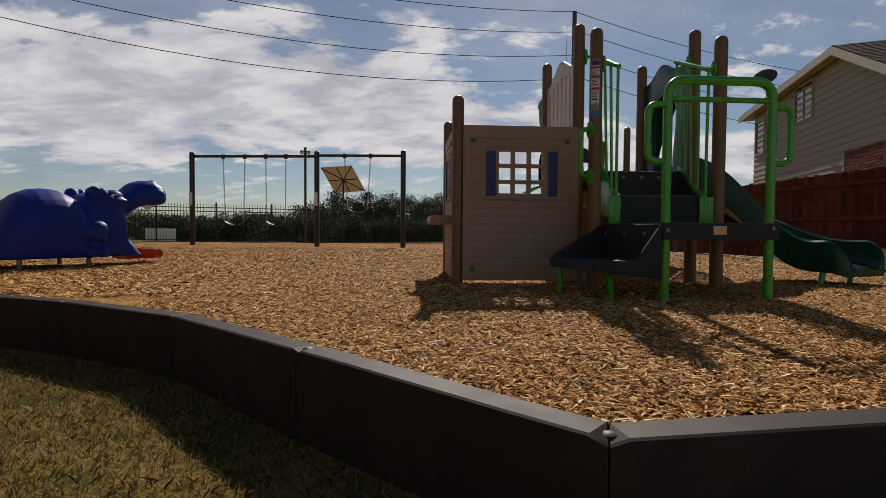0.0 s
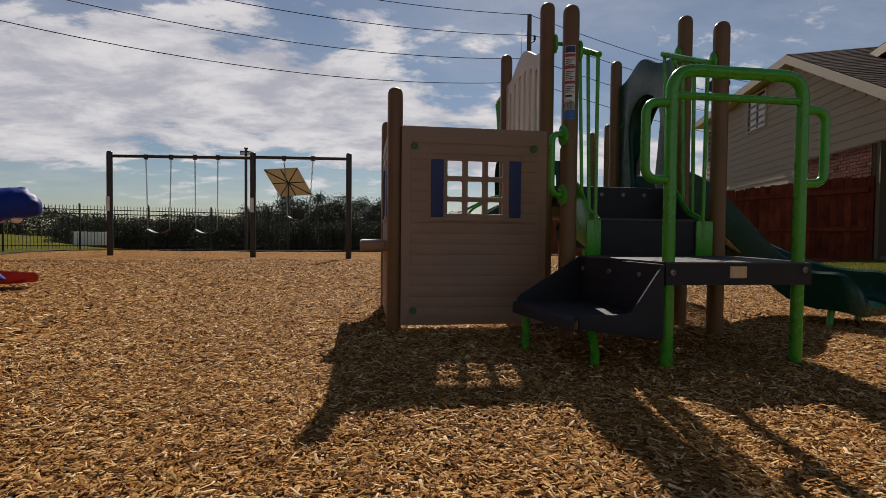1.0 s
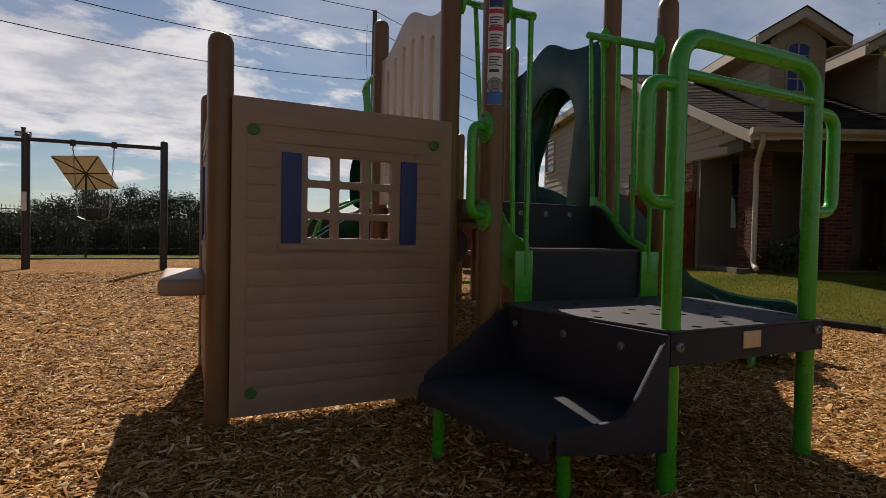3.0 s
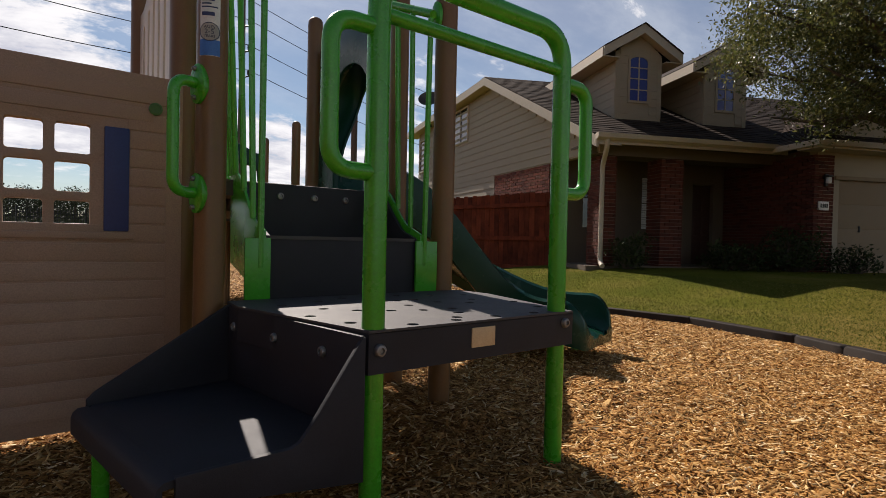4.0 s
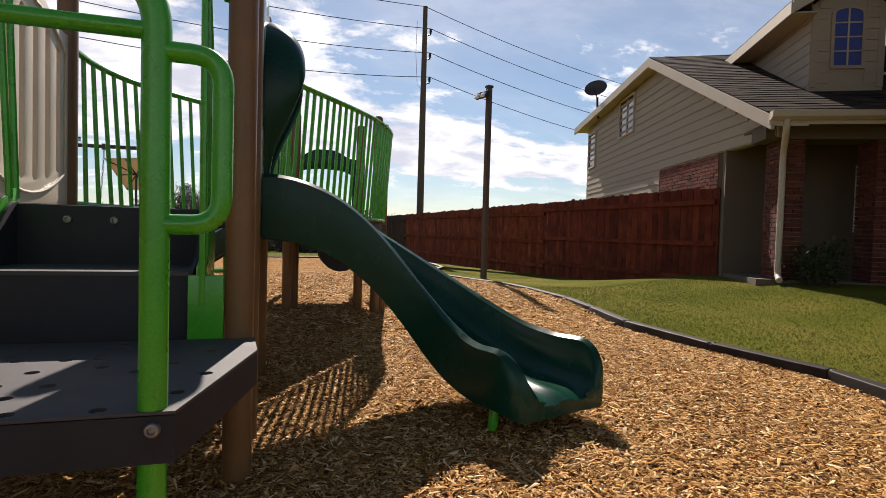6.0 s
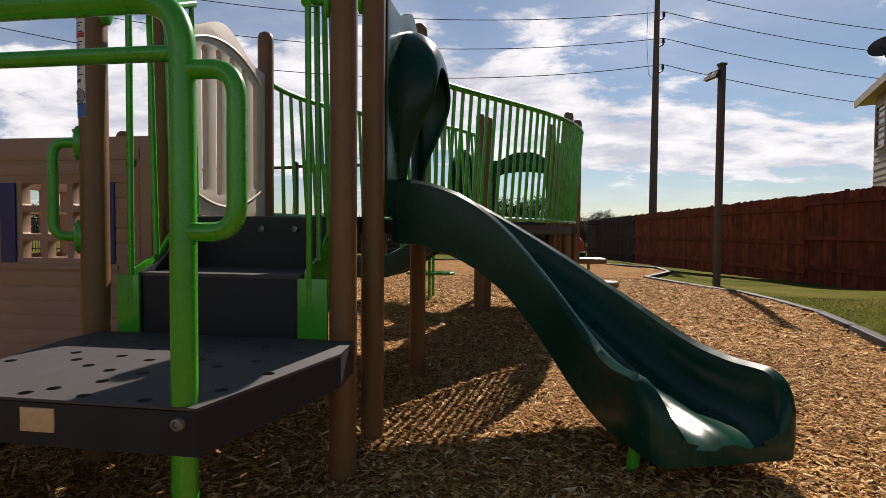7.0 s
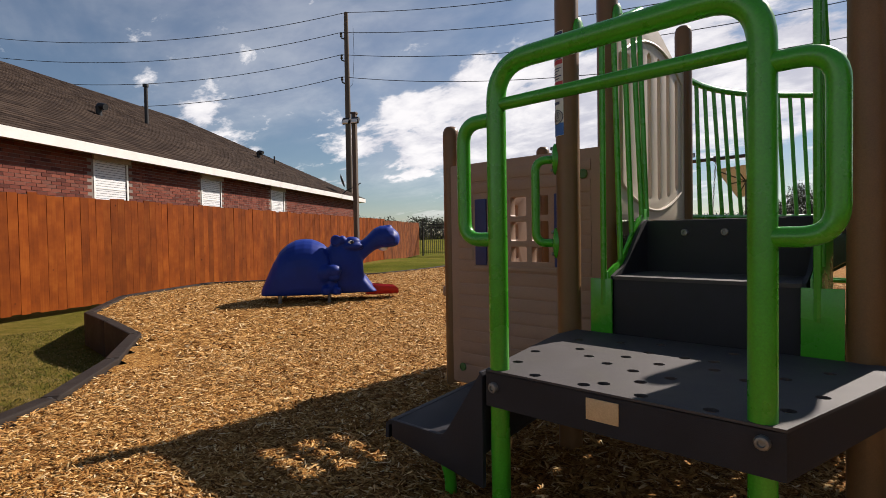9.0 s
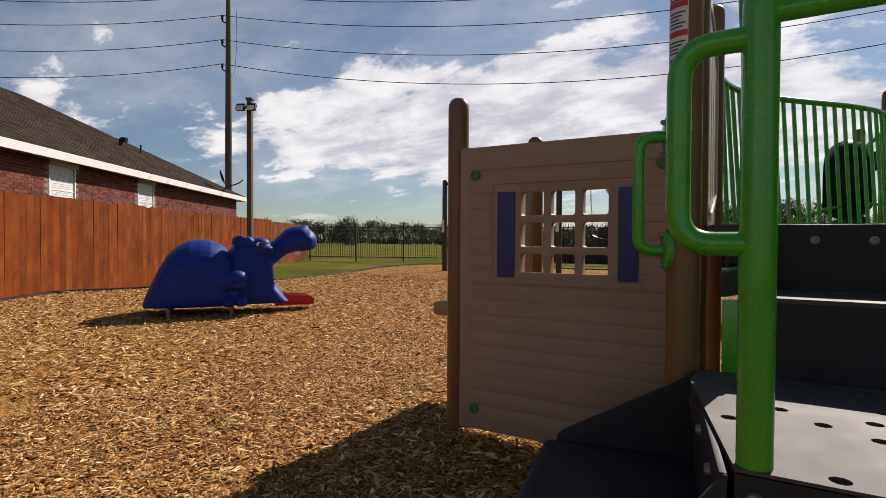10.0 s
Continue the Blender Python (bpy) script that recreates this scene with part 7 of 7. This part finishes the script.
# small shrubs at the porch
def shrub(x, y, z, r, h, n, seed):
    s = thing("shrub", "small leafy green shrub by the porch", "shrub", (x, y, z), group="porch shrubs")
    q = random.Random(seed)
    bm = bmesh.new()
    cs = []
    for i in range(n):
        a, e = q.uniform(0, 6.283), q.uniform(0.2, 1.0)
        p = Vector((x + r * q.random() ** 0.5 * math.cos(a), y + r * q.random() ** 0.5 * math.sin(a), z + h * e))
        tube(bm, [(x + q.uniform(-0.05, 0.05), y + q.uniform(-0.05, 0.05), z - 0.05), p], 0.008, 5, taper=[0.012, 0.004])
        cs.append(tuple(p))
    tagged(part("stem", bm, BARK, s), kind="stuff")
    pts, fcs = leaf_cloud(cs, 26, 0.035, 0.09, seed)
    ob = new("leaves", numpy_mesh("leaves", pts - np.array(ORIGIN[s.name]), fcs, SHRUBLEAF))
    ob.parent = s
    tagged(ob, kind="stuff")


shrub(8.35, 3.62, 0.19, 0.33, 0.55, 40, 3)
shrub(11.3, 1.0, 0.19, 0.40, 0.45, 34, 4)
shrub(10.2, 2.55, 0.19, 0.55, 0.45, 60, 7)
shrub(10.75, 1.75, 0.19, 0.50, 0.75, 70, 9)

# grass blades where the lawn is seen close
def blades(name, label, count, spots, lo, hi, wide, mat):
    r = np.random.default_rng(31)
    p = []
    while len(p) < count:
        x0, x1, y0, y1 = spots[r.integers(len(spots))]
        x, y = r.uniform(x0, x1), r.uniform(y0, y1)
        if not inside(x, y) and edge_gap(x, y) > 0.07:
            p.append((x, y, lawn_sheet(x, y) - 0.01))
    p = np.array(p)
    n = len(p)
    a = r.uniform(0, 2 * np.pi, n)
    h = r.uniform(lo, hi, n)
    lean = r.normal(0, 0.6, (n, 2)) * h[:, None]
    s = np.stack([np.cos(a), np.sin(a), np.zeros(n)], -1) * wide
    mid = p + np.concatenate([lean * 0.35, 0.62 * h[:, None]], 1)
    tip = p + np.concatenate([lean, h[:, None]], 1)
    v = np.stack([p - s, p + s, mid + s * 0.7, tip, mid - s * 0.7], 1).reshape(-1, 3)
    f = np.arange(5 * n).reshape(-1, 5)
    tagged(new(name, numpy_mesh(name, v, f, mat)), label, "grass", kind="stuff")


blades("grass", "short grass with dry blades outside the border", 50000, [(-3.4, -1.2, -3.9, -1.2)], 0.010, 0.036, 0.0020, DRYBLADES)
blades("grass", "short green grass between the border and the cedar fence", 10000, [(-7.5, -3.4, -2.6, 0.3)], 0.010, 0.034, 0.0030, BLADES)
blades("grass", "dry straw coloured grass between the border and the cedar fence", 12000, [(-7.5, -3.4, -2.6, 0.3)], 0.010, 0.036, 0.0028, DRYBLADES)
blades("grass", "mown grass in front of the house", 70000, [(4.5, 8.0, -1.8, 6.0)], 0.012, 0.032, 0.0030, BLADES)
